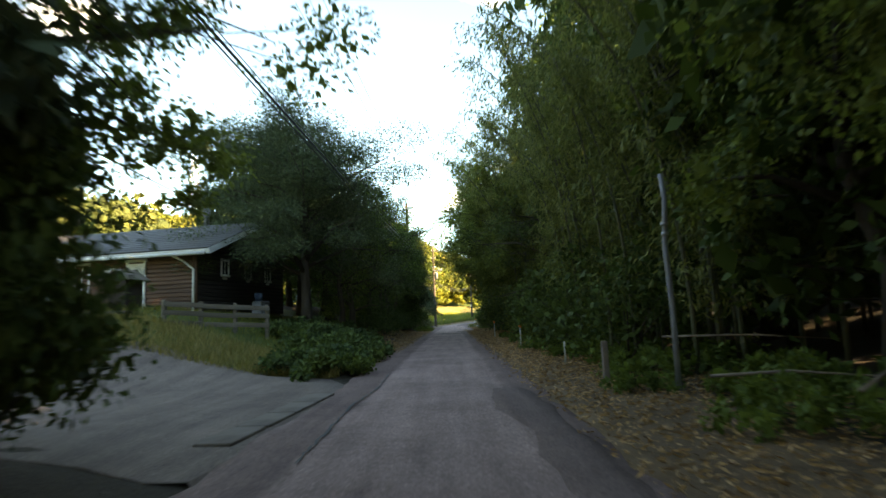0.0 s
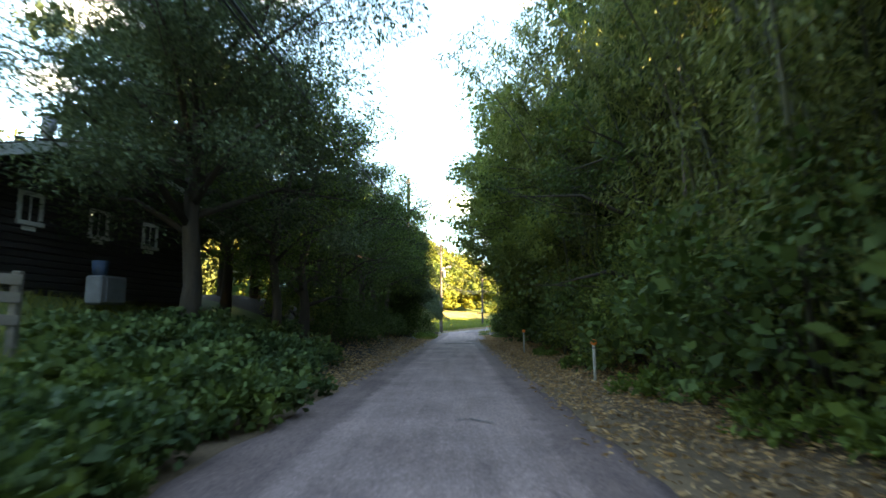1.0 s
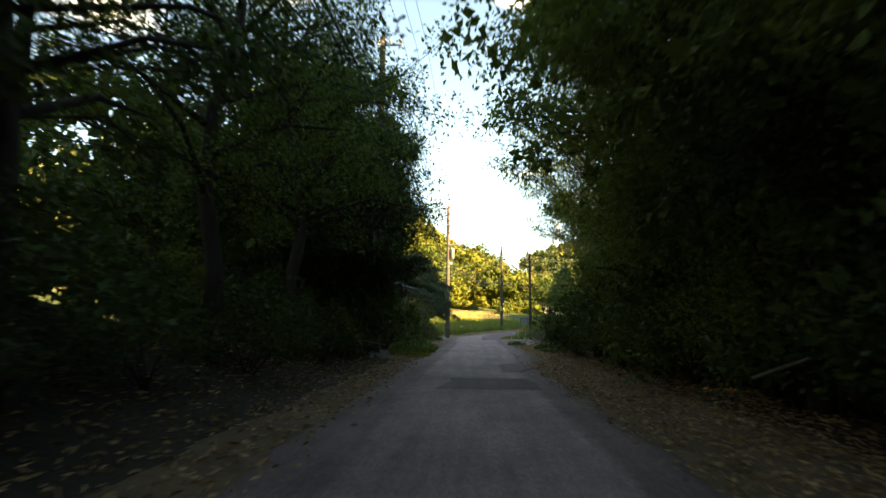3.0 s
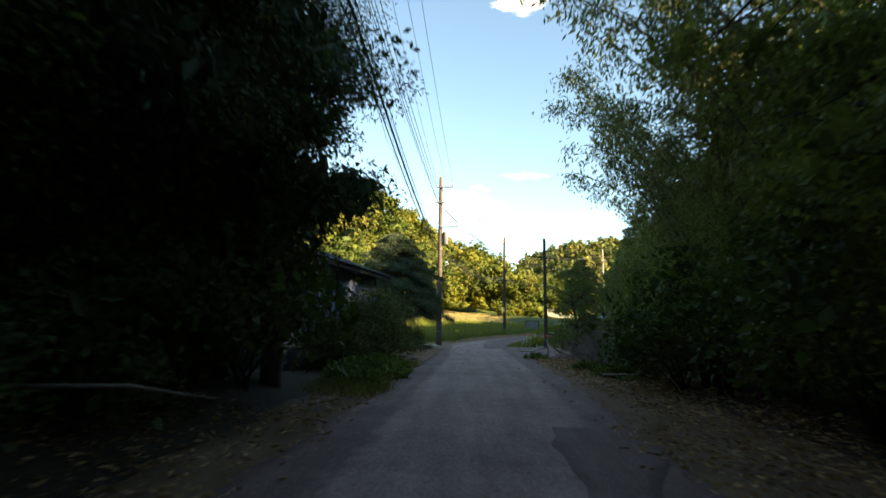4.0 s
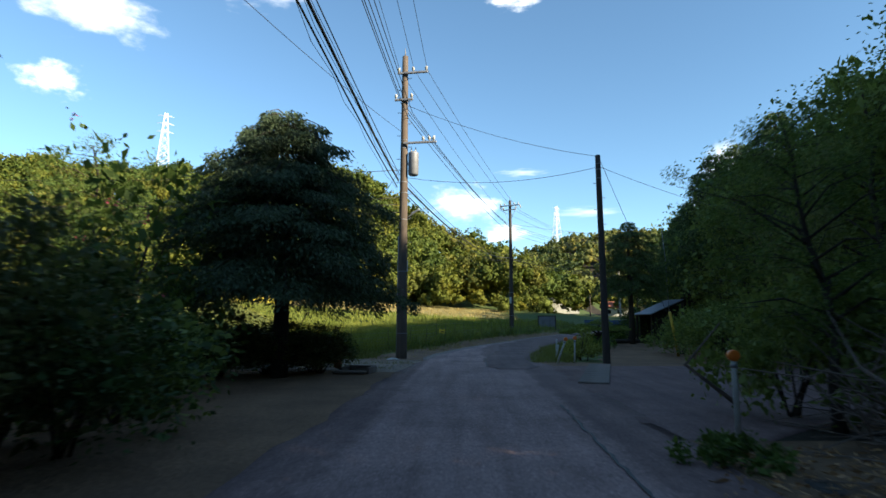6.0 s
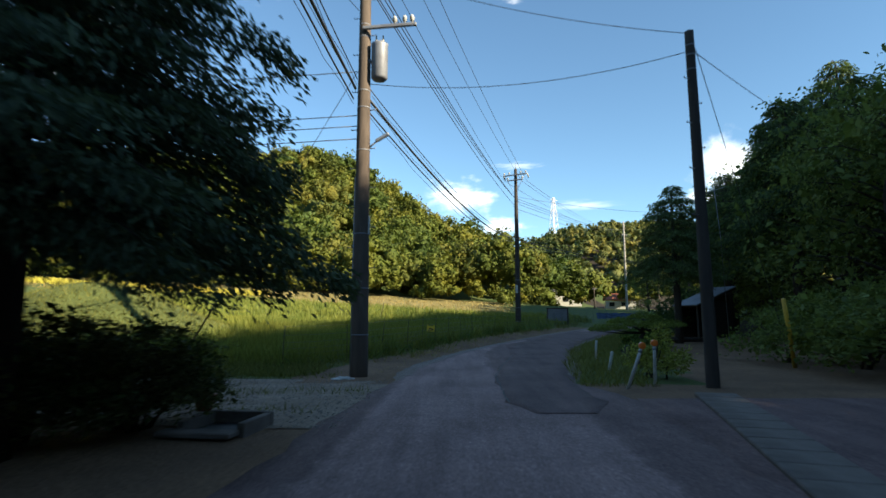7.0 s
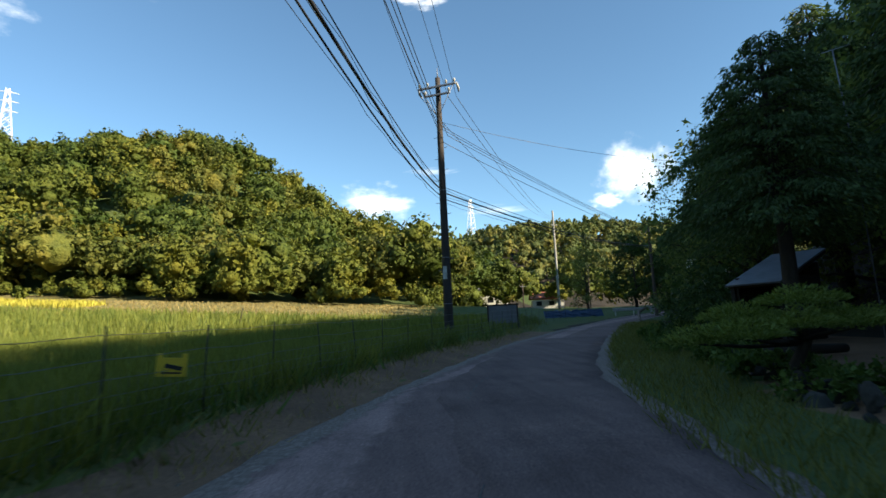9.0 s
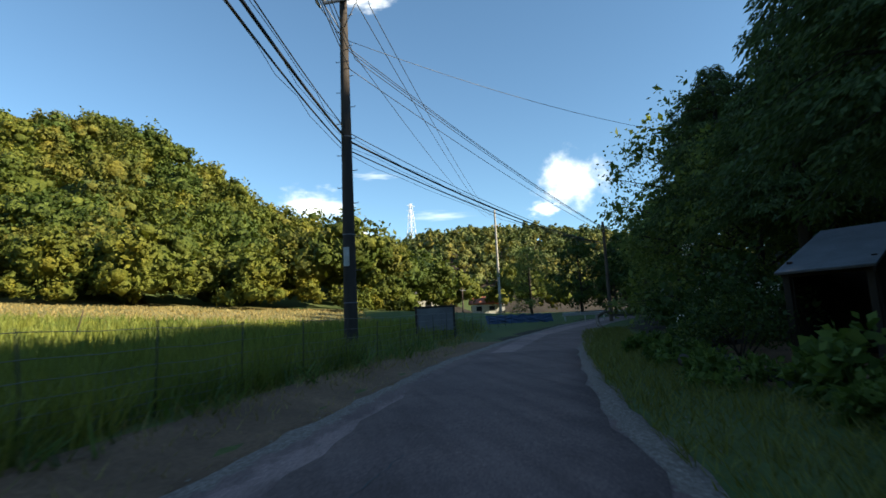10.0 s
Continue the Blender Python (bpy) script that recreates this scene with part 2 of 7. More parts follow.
LEAF_DARK = leafy("dark broad leaves", (0.03, 0.055, 0.018), (0.072, 0.118, 0.036), 0.3)
LEAF_MID = leafy("green broad leaves", (0.055, 0.1, 0.026), (0.13, 0.2, 0.052), 0.38)
LEAF_THIN = leafy("grey-green thin leaves", (0.07, 0.09, 0.038), (0.15, 0.175, 0.075), 0.35)
LEAF_BRIGHT = leafy("bright young leaves", (0.19, 0.22, 0.045), (0.38, 0.41, 0.1), 0.4)
LEAF_BAMBOO = leafy("bamboo leaves", (0.105, 0.135, 0.05), (0.23, 0.27, 0.11), 0.45)
LEAF_IVY = leafy("ivy and kudzu leaves", (0.034, 0.068, 0.028), (0.082, 0.132, 0.05), 0.25, patch=1.2, patch_colour=(1.3, 1.2, 0.9))
NEEDLES = leafy("cedar sprays", (0.036, 0.062, 0.036), (0.085, 0.125, 0.068), 0.25)
PINE_NEEDLES = leafy("pine needles", (0.12, 0.175, 0.036), (0.24, 0.31, 0.08), 0.35)
CEDAR = leafy("weeping cedar sprays", (0.05, 0.085, 0.032), (0.1, 0.155, 0.056), 0.3)
LEAF_SLOPE = leafy("slope leaves", (0.088, 0.132, 0.038), (0.19, 0.25, 0.075), 0.42)
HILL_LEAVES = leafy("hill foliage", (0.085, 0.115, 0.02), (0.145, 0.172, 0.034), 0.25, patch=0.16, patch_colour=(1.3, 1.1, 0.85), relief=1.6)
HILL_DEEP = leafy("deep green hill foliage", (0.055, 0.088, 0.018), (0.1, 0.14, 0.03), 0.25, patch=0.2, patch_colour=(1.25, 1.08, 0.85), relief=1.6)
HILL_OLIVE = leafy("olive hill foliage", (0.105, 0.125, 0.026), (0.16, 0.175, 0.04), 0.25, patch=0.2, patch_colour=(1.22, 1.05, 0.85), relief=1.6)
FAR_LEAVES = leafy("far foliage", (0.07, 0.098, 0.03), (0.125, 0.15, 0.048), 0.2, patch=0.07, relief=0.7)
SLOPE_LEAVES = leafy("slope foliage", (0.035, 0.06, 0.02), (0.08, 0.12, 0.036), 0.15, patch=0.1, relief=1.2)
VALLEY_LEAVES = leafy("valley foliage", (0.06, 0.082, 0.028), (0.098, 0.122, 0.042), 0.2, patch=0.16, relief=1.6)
GRASS = leafy("grass blades", (0.095, 0.118, 0.028), (0.185, 0.2, 0.055), 0.35)
RICE = leafy("rice blades", (0.12, 0.155, 0.028), (0.215, 0.255, 0.058), 0.35, patch=0.5, patch_colour=(1.15, 1.05, 0.9))
GOLD_RICE = leafy("ripe rice", (0.34, 0.32, 0.045), (0.52, 0.49, 0.085), 0.3)
DRY_GRASS = leafy("dry grass", (0.2, 0.16, 0.06), (0.36, 0.3, 0.12), 0.3)
DEAD_LEAF = leafy("fallen leaves", (0.2, 0.115, 0.055), (0.5, 0.32, 0.16), 0.1)
FLOWER = leafy("pink flowers", (0.5, 0.08, 0.16), (0.6, 0.14, 0.22), 0.2)
WHITE_FLOWER = leafy("white flowers", (0.7, 0.7, 0.66), (0.85, 0.85, 0.8), 0.2)


# ---- mesh helpers ----
def part(name, bm, material, parent=None, label="", smooth=False):
    me = bpy.data.meshes.new(name)
    bm.normal_update()
    bm.to_mesh(me)
    bm.free()
    if smooth:
        me.polygons.foreach_set("use_smooth", [True] * len(me.polygons))
    me.materials.append(material)
    ob = new(name, me)
    ob.parent = parent
    if label:
        ob["label"] = label
    return ob


def shared(name, me, parent, m):
    """One more object on the same mesh."""
    ob = new(name, me)
    ob.parent = parent
    ob.matrix_basis = m
    return ob


def thing(name, label, category, group="", kind="", m=None):
    ob = new(name)
    ob.empty_display_size = 0.2
    if m is not None:
        ob.matrix_basis = m
    return tagged(ob, label, category, group, kind)


def poly_mesh(name, verts, faces, material, parent=None, smooth=False, label=""):
    me = bpy.data.meshes.new(name)
    me.from_pydata([tuple(v) for v in verts], [], [tuple(f) for f in faces])
    if smooth:
        me.polygons.foreach_set("use_smooth", [True] * len(me.polygons))
    for mt in material if isinstance(material, (list, tuple)) else [material]:
        me.materials.append(mt)
    ob = new(name, me)
    ob.parent = parent
    if label:
        ob["label"] = label
    return ob


def quad_mesh(name, q, material, parent=None, normals=None):
    """A mesh of loose four-sided leaves or blades, q: (n, 4, 3); normals: each leaf's lie in its crown."""
    n = len(q)
    me = bpy.data.meshes.new(name)
    me.vertices.add(4 * n)
    me.vertices.foreach_set("co", np.ascontiguousarray(q, np.float32).ravel())
    me.loops.add(4 * n)
    me.loops.foreach_set("vertex_index", np.arange(4 * n, dtype=np.int32))
    me.polygons.add(n)
    me.polygons.foreach_set("loop_start", np.arange(0, 4 * n, 4, dtype=np.int32))
    if normals is not None:
        me.polygons.foreach_set("use_smooth", np.ones(n, bool))
    me.update(calc_edges=True)
    if normals is not None:
        at = me.attributes.new("custom_normal", "FLOAT_VECTOR", "POINT")
        at.data.foreach_set("vector", np.repeat(normals, 4, 0).astype(np.float32).ravel())
    me.materials.append(material)
    ob = new(name, me)
    ob.parent = parent
    return ob


def box(bm, at, size, turn=None, bevel=0.0):
    r = bmesh.ops.create_cube(bm, size=1.0)
    vs = r["verts"]
    m = Matrix.Translation(at) @ (turn or Matrix.Identity(4)) @ Matrix.Diagonal((*size, 1))
    bmesh.ops.transform(bm, matrix=m, verts=vs)
    if bevel:
        es = list({e for v in vs for e in v.link_edges})
        bmesh.ops.bevel(bm, geom=es, offset=bevel, segments=1, affect="EDGES", clamp_overlap=True)
    return bm


def boxed(name, at, size, material, parent=None, turn=None, bevel=0.006, label=""):
    return part(name, box(bmesh.new(), at, size, turn, bevel), material, parent, label)


def tube_data(path, radii, sides=8, cap=True):
    path = [Vector(p) for p in path]
    vs, fs, n = [], [], len(path)
    for i, p in enumerate(path):
        d = (path[min(i + 1, n - 1)] - path[max(i - 1, 0)]).normalized()
        a = d.cross(Vector((0.31, 0.95, 0.05)) if abs(d.y) < 0.9 else Vector((1, 0, 0.1))).normalized()
        b = d.cross(a)
        for k in range(sides):
            w = 2 * math.pi * k / sides
            vs.append(p + radii[i] * (a * math.cos(w) + b * math.sin(w)))
    for i in range(n - 1):
        for k in range(sides):
            j = (k + 1) % sides
            fs.append((i * sides + k, i * sides + j, (i + 1) * sides + j, (i + 1) * sides + k))
    if cap:
        fs.append(tuple(range(sides))[::-1])
        fs.append(tuple((n - 1) * sides + k for k in range(sides)))
    return vs, fs


def joined(pieces):
    vs, fs = [], []
    for v, f in pieces:
        o = len(vs)
        vs += list(v)
        fs += [tuple(i + o for i in q) for q in f]
    return vs, fs


def tube(name, path, radii, material, parent=None, sides=10, label="", smooth=True):
    if isinstance(radii, (int, float)):
        radii = [radii] * len(path)
    v, f = tube_data(path, radii, sides)
    return poly_mesh(name, v, f, material, parent, smooth, label)


def smooth01(a, b, x):
    t = np.clip((np.asarray(x, float) - a) / (b - a), 0, 1)
    return t * t * (3 - 2 * t)


# ---- the lie of the land ----
ROAD_Y = [-40, 0, 45, 55, 63, 70, 76, 80, 85, 90, 95, 100, 107, 114, 120, 128, 136, 150]
ROAD_X = [-0.35, -0.35, -0.35, -0.1, 0.2, 0.4, 0.6, 1.0, 2.1, 3.9, 6.0, 8.3, 11.8, 15.8, 20.0, 26.5, 33.5, 47]


def road_x(y):
    return np.interp(y, ROAD_Y, ROAD_X)


def bumps(x, y, s, seed=0.0):
    return (np.sin(x * 1.7 / s + 1.3 + seed) * np.cos(y * 1.3 / s + 0.7 * seed) + 0.6 * np.sin((x + y) * 2.3 / s + 2.1 + seed) * np.cos((x - y) * 1.9 / s)) / 1.6


def land(x, y):
    """Height of the ground."""
    x, y = np.asarray(x, float), np.asarray(y, float)
    rise = 4.0 * np.log1p(np.exp(np.clip((y - 88) / 4.0, -30, 30)))
    base = 0.03 * np.minimum(rise, 150)
    off = x - road_x(y)
    left, right = np.maximum(-off - 1.9, 0), np.maximum(off - 1.9, 0)
    # left: house bank, wood, shed yard, paddies
    house = smooth01(9, 17, y) * (1 - smooth01(36, 46, y))
    bank = house * 1.75 * smooth01(0.6, 7.5, left) + 0.02 * left * (1 - smooth01(60, 70, y))
    wood = 0.5 * smooth01(0.2, 3.0, left) * smooth01(26, 34, y) * (1 - smooth01(48, 56, y))
    paddy = smooth01(74, 86, y) * (0.2 * smooth01(0.5, 1.6, left) + 0.022 * np.maximum(left - 3, 0) + 0.045 * np.maximum(left - 18, 0))
    foot = np.interp(x, [-400, -150, -100, -60, -20, 8, 25, 60], [70, 100, 128, 140, 146, 150, 175, 320])
    top = np.interp(x, [-400, -140, -95, -60, -36, -24, -10, 0, 14, 30], [24, 25, 26, 27.5, 30, 26, 16, 11, 5, 0])
    hill_l = top * smooth01(0, 62, y - foot) * (1 - 0.6 * smooth01(110, 320, y - foot))
    side = np.interp(y, [-60, 60, 110, 140], [52, 56, 75, 110])
    hill_l = np.maximum(hill_l, 34 * smooth01(0, 60, -x - side) * (1 - smooth01(150, 190, y)))
    # right: wood, yard, slope
    edge = np.interp(y, [-40, 30, 55, 64, 76, 84, 95, 105, 120, 140, 170], [6, 6, 7, 9.5, 11, 15, 18, 20, 27, 38, 90])
    bank_r = (0.35 * smooth01(0.2, 2.5, right)) * (1 - smooth01(60, 65, y)) + 0.12 * smooth01(1, 3, right) * smooth01(64, 76, y)
    hill_r = np.maximum(0, x - edge)
    hill_r = 26 * smooth01(0, 52, hill_r) + 0.1 * np.minimum(hill_r, 8)
    hill_r = hill_r * (1 - smooth01(165, 230, y)) * (0.85 + 0.15 * smooth01(30, 80, y))
    far = 55 * smooth01(210, 420, y - 0.35 * np.abs(x - 60)) * smooth01(-60, 80, x) * np.interp(x, [0, 60, 150], [0.68, 0.82, 1.0])
    mound = 2.1 * np.exp(-((x + 12.4) / 3.6) ** 2 - ((y - 83.8) / 4.6) ** 2)
    h = base + bank + wood + paddy + hill_r + far + mound
    h = np.where(hill_l > 0.01, np.maximum(h, base + hill_l + np.minimum(paddy, 4)), h)
    rough = 0.05 * bumps(x, y, 2.3) * smooth01(0.4, 2.5, np.maximum(left, right)) + 0.5 * bumps(x, y, 17.0, 2.0) * smooth01(3, 20, hill_l + hill_r)
    return h + rough


def land1(x, y):
    return float(land(np.array([x]), np.array([y]))[0])


def ladder(fine_a, fine_b, step, reach, grow=1.18):
    mid = list(np.arange(fine_a, fine_b + 1e-6, step))
    s, p, q, lo, hi = step, fine_a, fine_b, [], []
    while p > -reach or q < reach:
        s *= grow
        p, q = p - s, q + s
        if p > -reach:
            lo.append(p)
        if q < reach:
            hi.append(q)
    return np.array([-reach] + lo[::-1] + mid + hi + [reach])


def sheet(name, xs, ys, zfun, material, kind="structure", label="", category="", pick=None):
    X, Y = np.meshgrid(xs, ys)
    Z = zfun(X, Y)
    nx, ny = len(xs), len(ys)
    idx = np.arange(nx * ny).reshape(ny, nx)
    q = np.stack([idx[:-1, :-1], idx[:-1, 1:], idx[1:, 1:], idx[1:, :-1]], -1).reshape(-1, 4)
    ob = poly_mesh(name, np.stack([X, Y, Z], -1).reshape(-1, 3), q.tolist(), material, smooth=True)
    if pick is not None:
        cx, cy = (X[:-1, :-1] + X[1:, 1:]) / 2, (Y[:-1, :-1] + Y[1:, 1:]) / 2
        ob.data.polygons.foreach_set("material_index", pick(cx, cy).astype(np.int32).ravel())
    return tagged(ob, label, category, "", kind)


def ribbon(name, stations, material, lift, label, category, across=6, kind="structure", worn=None):
    """A strip laid on the land between a left and a right edge: rows of y, x_left, x_right."""
    st = np.array(stations, float)
    ys = np.arange(st[0, 0], st[-1, 0] + 1e-6, 0.5)
    xl, xr = np.interp(ys, st[:, 0], st[:, 1]), np.interp(ys, st[:, 0], st[:, 2])
    wob = 0.05 * np.sin(ys * 2.1 + xl) + 0.035 * np.sin(ys * 5.3 + 2 * xr)
    xl, xr = xl + wob, xr - 0.8 * wob + 0.03 * np.sin(ys * 3.7)
    vs, fs = [], []
    for i, y in enumerate(ys):
        xs = np.linspace(xl[i], xr[i], across + 1)
        zs = land(xs, np.full(across + 1, y)) + lift
        vs += [(xs[0] - 0.05, y, zs[0] - lift - 0.09)] + [(a, y, b) for a, b in zip(xs, zs)] + [(xs[-1] + 0.05, y, zs[-1] - lift - 0.09)]
    for i in range(len(ys) - 1):
        for k in range(across + 2):
            a = i * (across + 3) + k
            fs.append((a, a + 1, a + across + 4, a + across + 3))
    ob = poly_mesh(name, vs, fs, material, smooth=True)
    if worn is not None:
        v = np.array(vs)
        w = np.array(worn, float)
        inside = np.minimum(v[:, 0] - np.interp(v[:, 1], w[:, 0], w[:, 1]), np.interp(v[:, 1], w[:, 0], w[:, 2]) - v[:, 0])
        ob.data.attributes.new("wear", "FLOAT", "POINT").data.foreach_set("value", np.clip(0.42 + inside / 0.5, 0.12, 0.75).astype(np.float32))
        rim = np.minimum(v[:, 0] - np.interp(v[:, 1], st[:, 0], st[:, 1]), np.interp(v[:, 1], st[:, 0], st[:, 2]) - v[:, 0])
        ob.data.attributes.new("grit", "FLOAT", "POINT").data.foreach_set("value", (np.clip(0.95 - rim / 0.6, 0, 1) * smooth01(74, 79, v[:, 1])).astype(np.float32))
    return tagged(ob, label, category, "", kind)


xs_g = ladder(-14.0, 18.0, 0.5, 3000.0)
ys_g = ladder(-10.0, 130.0, 0.7, 3000.0)


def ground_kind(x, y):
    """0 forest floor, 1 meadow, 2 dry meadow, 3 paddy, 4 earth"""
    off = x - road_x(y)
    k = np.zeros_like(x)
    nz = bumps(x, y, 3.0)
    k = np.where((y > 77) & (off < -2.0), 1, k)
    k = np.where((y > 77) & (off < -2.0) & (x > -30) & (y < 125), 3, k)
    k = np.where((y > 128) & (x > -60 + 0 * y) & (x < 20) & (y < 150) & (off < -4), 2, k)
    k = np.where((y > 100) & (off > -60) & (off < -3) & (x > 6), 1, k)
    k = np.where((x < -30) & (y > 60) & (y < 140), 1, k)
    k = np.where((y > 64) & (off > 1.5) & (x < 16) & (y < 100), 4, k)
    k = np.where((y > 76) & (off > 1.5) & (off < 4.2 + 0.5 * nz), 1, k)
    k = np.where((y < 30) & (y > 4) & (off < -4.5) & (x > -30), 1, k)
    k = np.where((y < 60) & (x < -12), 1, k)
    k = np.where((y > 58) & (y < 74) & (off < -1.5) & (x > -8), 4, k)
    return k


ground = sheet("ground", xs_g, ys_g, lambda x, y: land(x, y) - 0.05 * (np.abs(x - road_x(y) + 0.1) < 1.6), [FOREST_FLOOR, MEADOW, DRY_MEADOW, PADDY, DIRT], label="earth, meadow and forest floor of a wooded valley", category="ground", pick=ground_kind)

# the lane: dark old shoulders below, a paler worn strip on them, patches on that
WORN = [(-40, -1.42, 0.82), (45, -1.4, 0.86), (50, -1.36, 1.25), (58, -1.1, 1.5), (64, -1.05, 1.6), (70, -1.1, 1.65), (72.5, -1.1, 1.7), (76, -1.05, 0.85), (79, -0.9, 0.95), (80, -0.75, 0.8), (82, -0.3, 0.95), (84, 0.12, 0.9), (86, 0.66, 1.2), (88, 1.25, 1.55), (89.5, 1.72, 1.85), (92, 2.95, 3.4), (96, 4.9, 5.4), (110, 12.4, 13.4), (136, 31.5, 33.0)]
road = ribbon("road", [(-40, -2.15, 1.45), (45, -2.15, 1.45), (50, -1.98, 1.8), (58, -1.8, 2.1), (64, -1.68, 2.45), (70, -1.66, 2.6), (73, -1.5, 3.0), (76, -1.25, 2.35), (79, -1.3, 3.1), (82, -0.75, 3.65), (85, -0.05, 4.4), (89, 1.15, 5.4), (92, 2.35, 6.5), (95, 3.65, 7.8), (100, 6.1, 10.1), (107, 10.2, 14.1), (114, 14.8, 18.2), (120, 18.7, 22.4), (128, 24.6, 29.0), (136, 31, 36.5)], ASPHALT, 0.014, "narrow asphalt lane, worn pale between dark shoulders", "road", 24, worn=WORN)
ribbon("road_patch", [(72.6, 1.1, 1.9), (73.5, 0.85, 2.2), (76, 0.8, 2.3), (80, 1.2, 2.9), (84, 1.9, 3.9), (89, 2.2, 5.05), (92, 3.2, 6.1), (96, 4.8, 7.9), (102, 7.9, 10.8)], ASPHALT_PATCH, 0.024, "newer dark asphalt patch in the bend", "road", 6)
ribbon("road_patch", [(41.0, -0.95, 0.9), (42.2, -0.7, 0.95), (43.2, -0.85, 0.9)], ASPHALT_PATCH, 0.023, "dark patch across the lane", "road", 4)
ribbon("road_patch", [(44.6, 0.45, 0.9), (46.0, 0.5, 1.5), (47.8, 0.7, 1.55)], ASPHALT_PATCH, 0.023, "small dark asphalt patch", "road", 4)
ribbon("road_patch", [(-12, 0.8, 1.3), (6.2, 0.8, 1.3), (6.9, 0.62, 1.3), (9.6, 0.6, 1.2), (9.9, 0.8, 1.2)], ASPHALT_PATCH, 0.023, "dark strip of patched asphalt", "road", 3)
ribbon("apron", [(63.5, 2.3, 3.2), (66, 2.3, 6.5), (68, 2.4, 11), (72.5, 2.6, 12), (74.2, 2.8, 8.5)], ASPHALT_DARK, 0.014, "dark asphalt apron of a side drive", "driveway", 8)
ribbon("driveway", [(71.6, -4.5, -1.2), (73, -9, -0.95), (75.5, -14, -0.9), (76.4, -13, -1.5), (77.0, -11, -3.2)], GRAVEL, 0.012, "pale gravel field track meeting the lane", "driveway", 12)
ribbon("driveway", [(4.6, -2.6, -2.1), (5.2, -3.6, -2.1), (5.8, -5.6, -2.05), (6.3, -9, -2.0), (7.0, -15, -1.9), (8.5, -16, -1.8), (10.2, -15, -1.9), (11.3, -14, -2.25), (12.1, -14, -2.7), (12.7, -14, -4.5), (13.6, -14, -7.0)], DRIVE, 0.012, "grey asphalt driveway to the cabin", "driveway", 20)
ribbon("verge", [(2, 1.35, 3.6), (30, 1.35, 3.4), (45, 1.38, 3.3), (52, 1.75, 3.6), (60, 2.05, 4.2), (63.5, 2.35, 4.6)], LITTER_SOIL, 0.012, "verge covered with brown fallen bamboo leaves", "verge", 5)
ribbon("verge", [(13, -2.7, -2.05), (30, -2.9, -2.05), (45, -2.9, -2.05), (52, -3.0, -1.85), (58, -2.8, -1.7)], LITTER_SOIL, 0.012, "verge covered with brown fallen leaves", "verge", 4)
ribbon("verge", [(75.9, -3.0, -1.15), (77.2, -3.6, -0.98), (78.5, -3.0, -0.85), (82, -1.75, -0.6), (85, -0.95, 0.1), (89, 0.05, 1.3), (92, 1.2, 2.5), (95, 2.4, 3.8), (100, 5.0, 6.25), (107, 9.0, 10.3)], DIRT, 0.013, "bare brown earth verge below the fence", "verge", 4)


# ---- plants ----
def unit(a):
    return a / np.maximum(np.linalg.norm(a, axis=-1, keepdims=True), 1e-9)


def leaf_quads(rng, p, d, length, width, fold=0.25):
    """Pointed leaves at p along d, each a quad bent at its middle."""
    n = len(p)
    L = length * rng.uniform(0.65, 1.3, (n, 1))
    W = width * rng.uniform(0.7, 1.2, (n, 1))
    d = unit(d)
    s = unit(np.cross(d, rng.normal(size=(n, 3))))
    u = np.cross(s, d)
    mid = p + d * L * 0.5 + u * L * fold * 0.4
    return np.stack([p, mid + s * W * 0.5, p + d * L, mid - s * W * 0.5], 1)


def in_clumps(rng, centres, radii, per, squash=0.7):
    """Points scattered in soft clumps, thicker towards each clump's skin."""
    n = len(centres)
    v = unit(rng.normal(size=(n, per, 3))) * (rng.uniform(0, 1, (n, per, 1)) ** 0.45)
    v[..., 2] *= squash
    p = centres[:, None] + v * np.asarray(radii).reshape(-1, 1, 1)
    return p.reshape(-1, 3), v.reshape(-1, 3)


BALL = bmesh.new()
bmesh.ops.create_icosphere(BALL, subdivisions=1, radius=1.12)
BALL_V = np.array([v.co for v in BALL.verts])
BALL_F = np.array([[v.index for v in f.verts] for f in BALL.faces])
BALL.free()


def lobed(rng, centres, radii):
    """The dense inner masses of a crown: uneven rounded lumps."""
    n, k = len(centres), len(BALL_V)
    v = BALL_V[None] * rng.uniform(0.78, 1.12, (n, k, 1)) * np.asarray(radii).reshape(-1, 1, 1) * np.array([1, 1, 0.85]) + np.asarray(centres)[:, None]
    f = BALL_F[None] + (np.arange(n) * k)[:, None, None]
    return v.reshape(-1, 3), f.reshape(-1, 3).tolist()


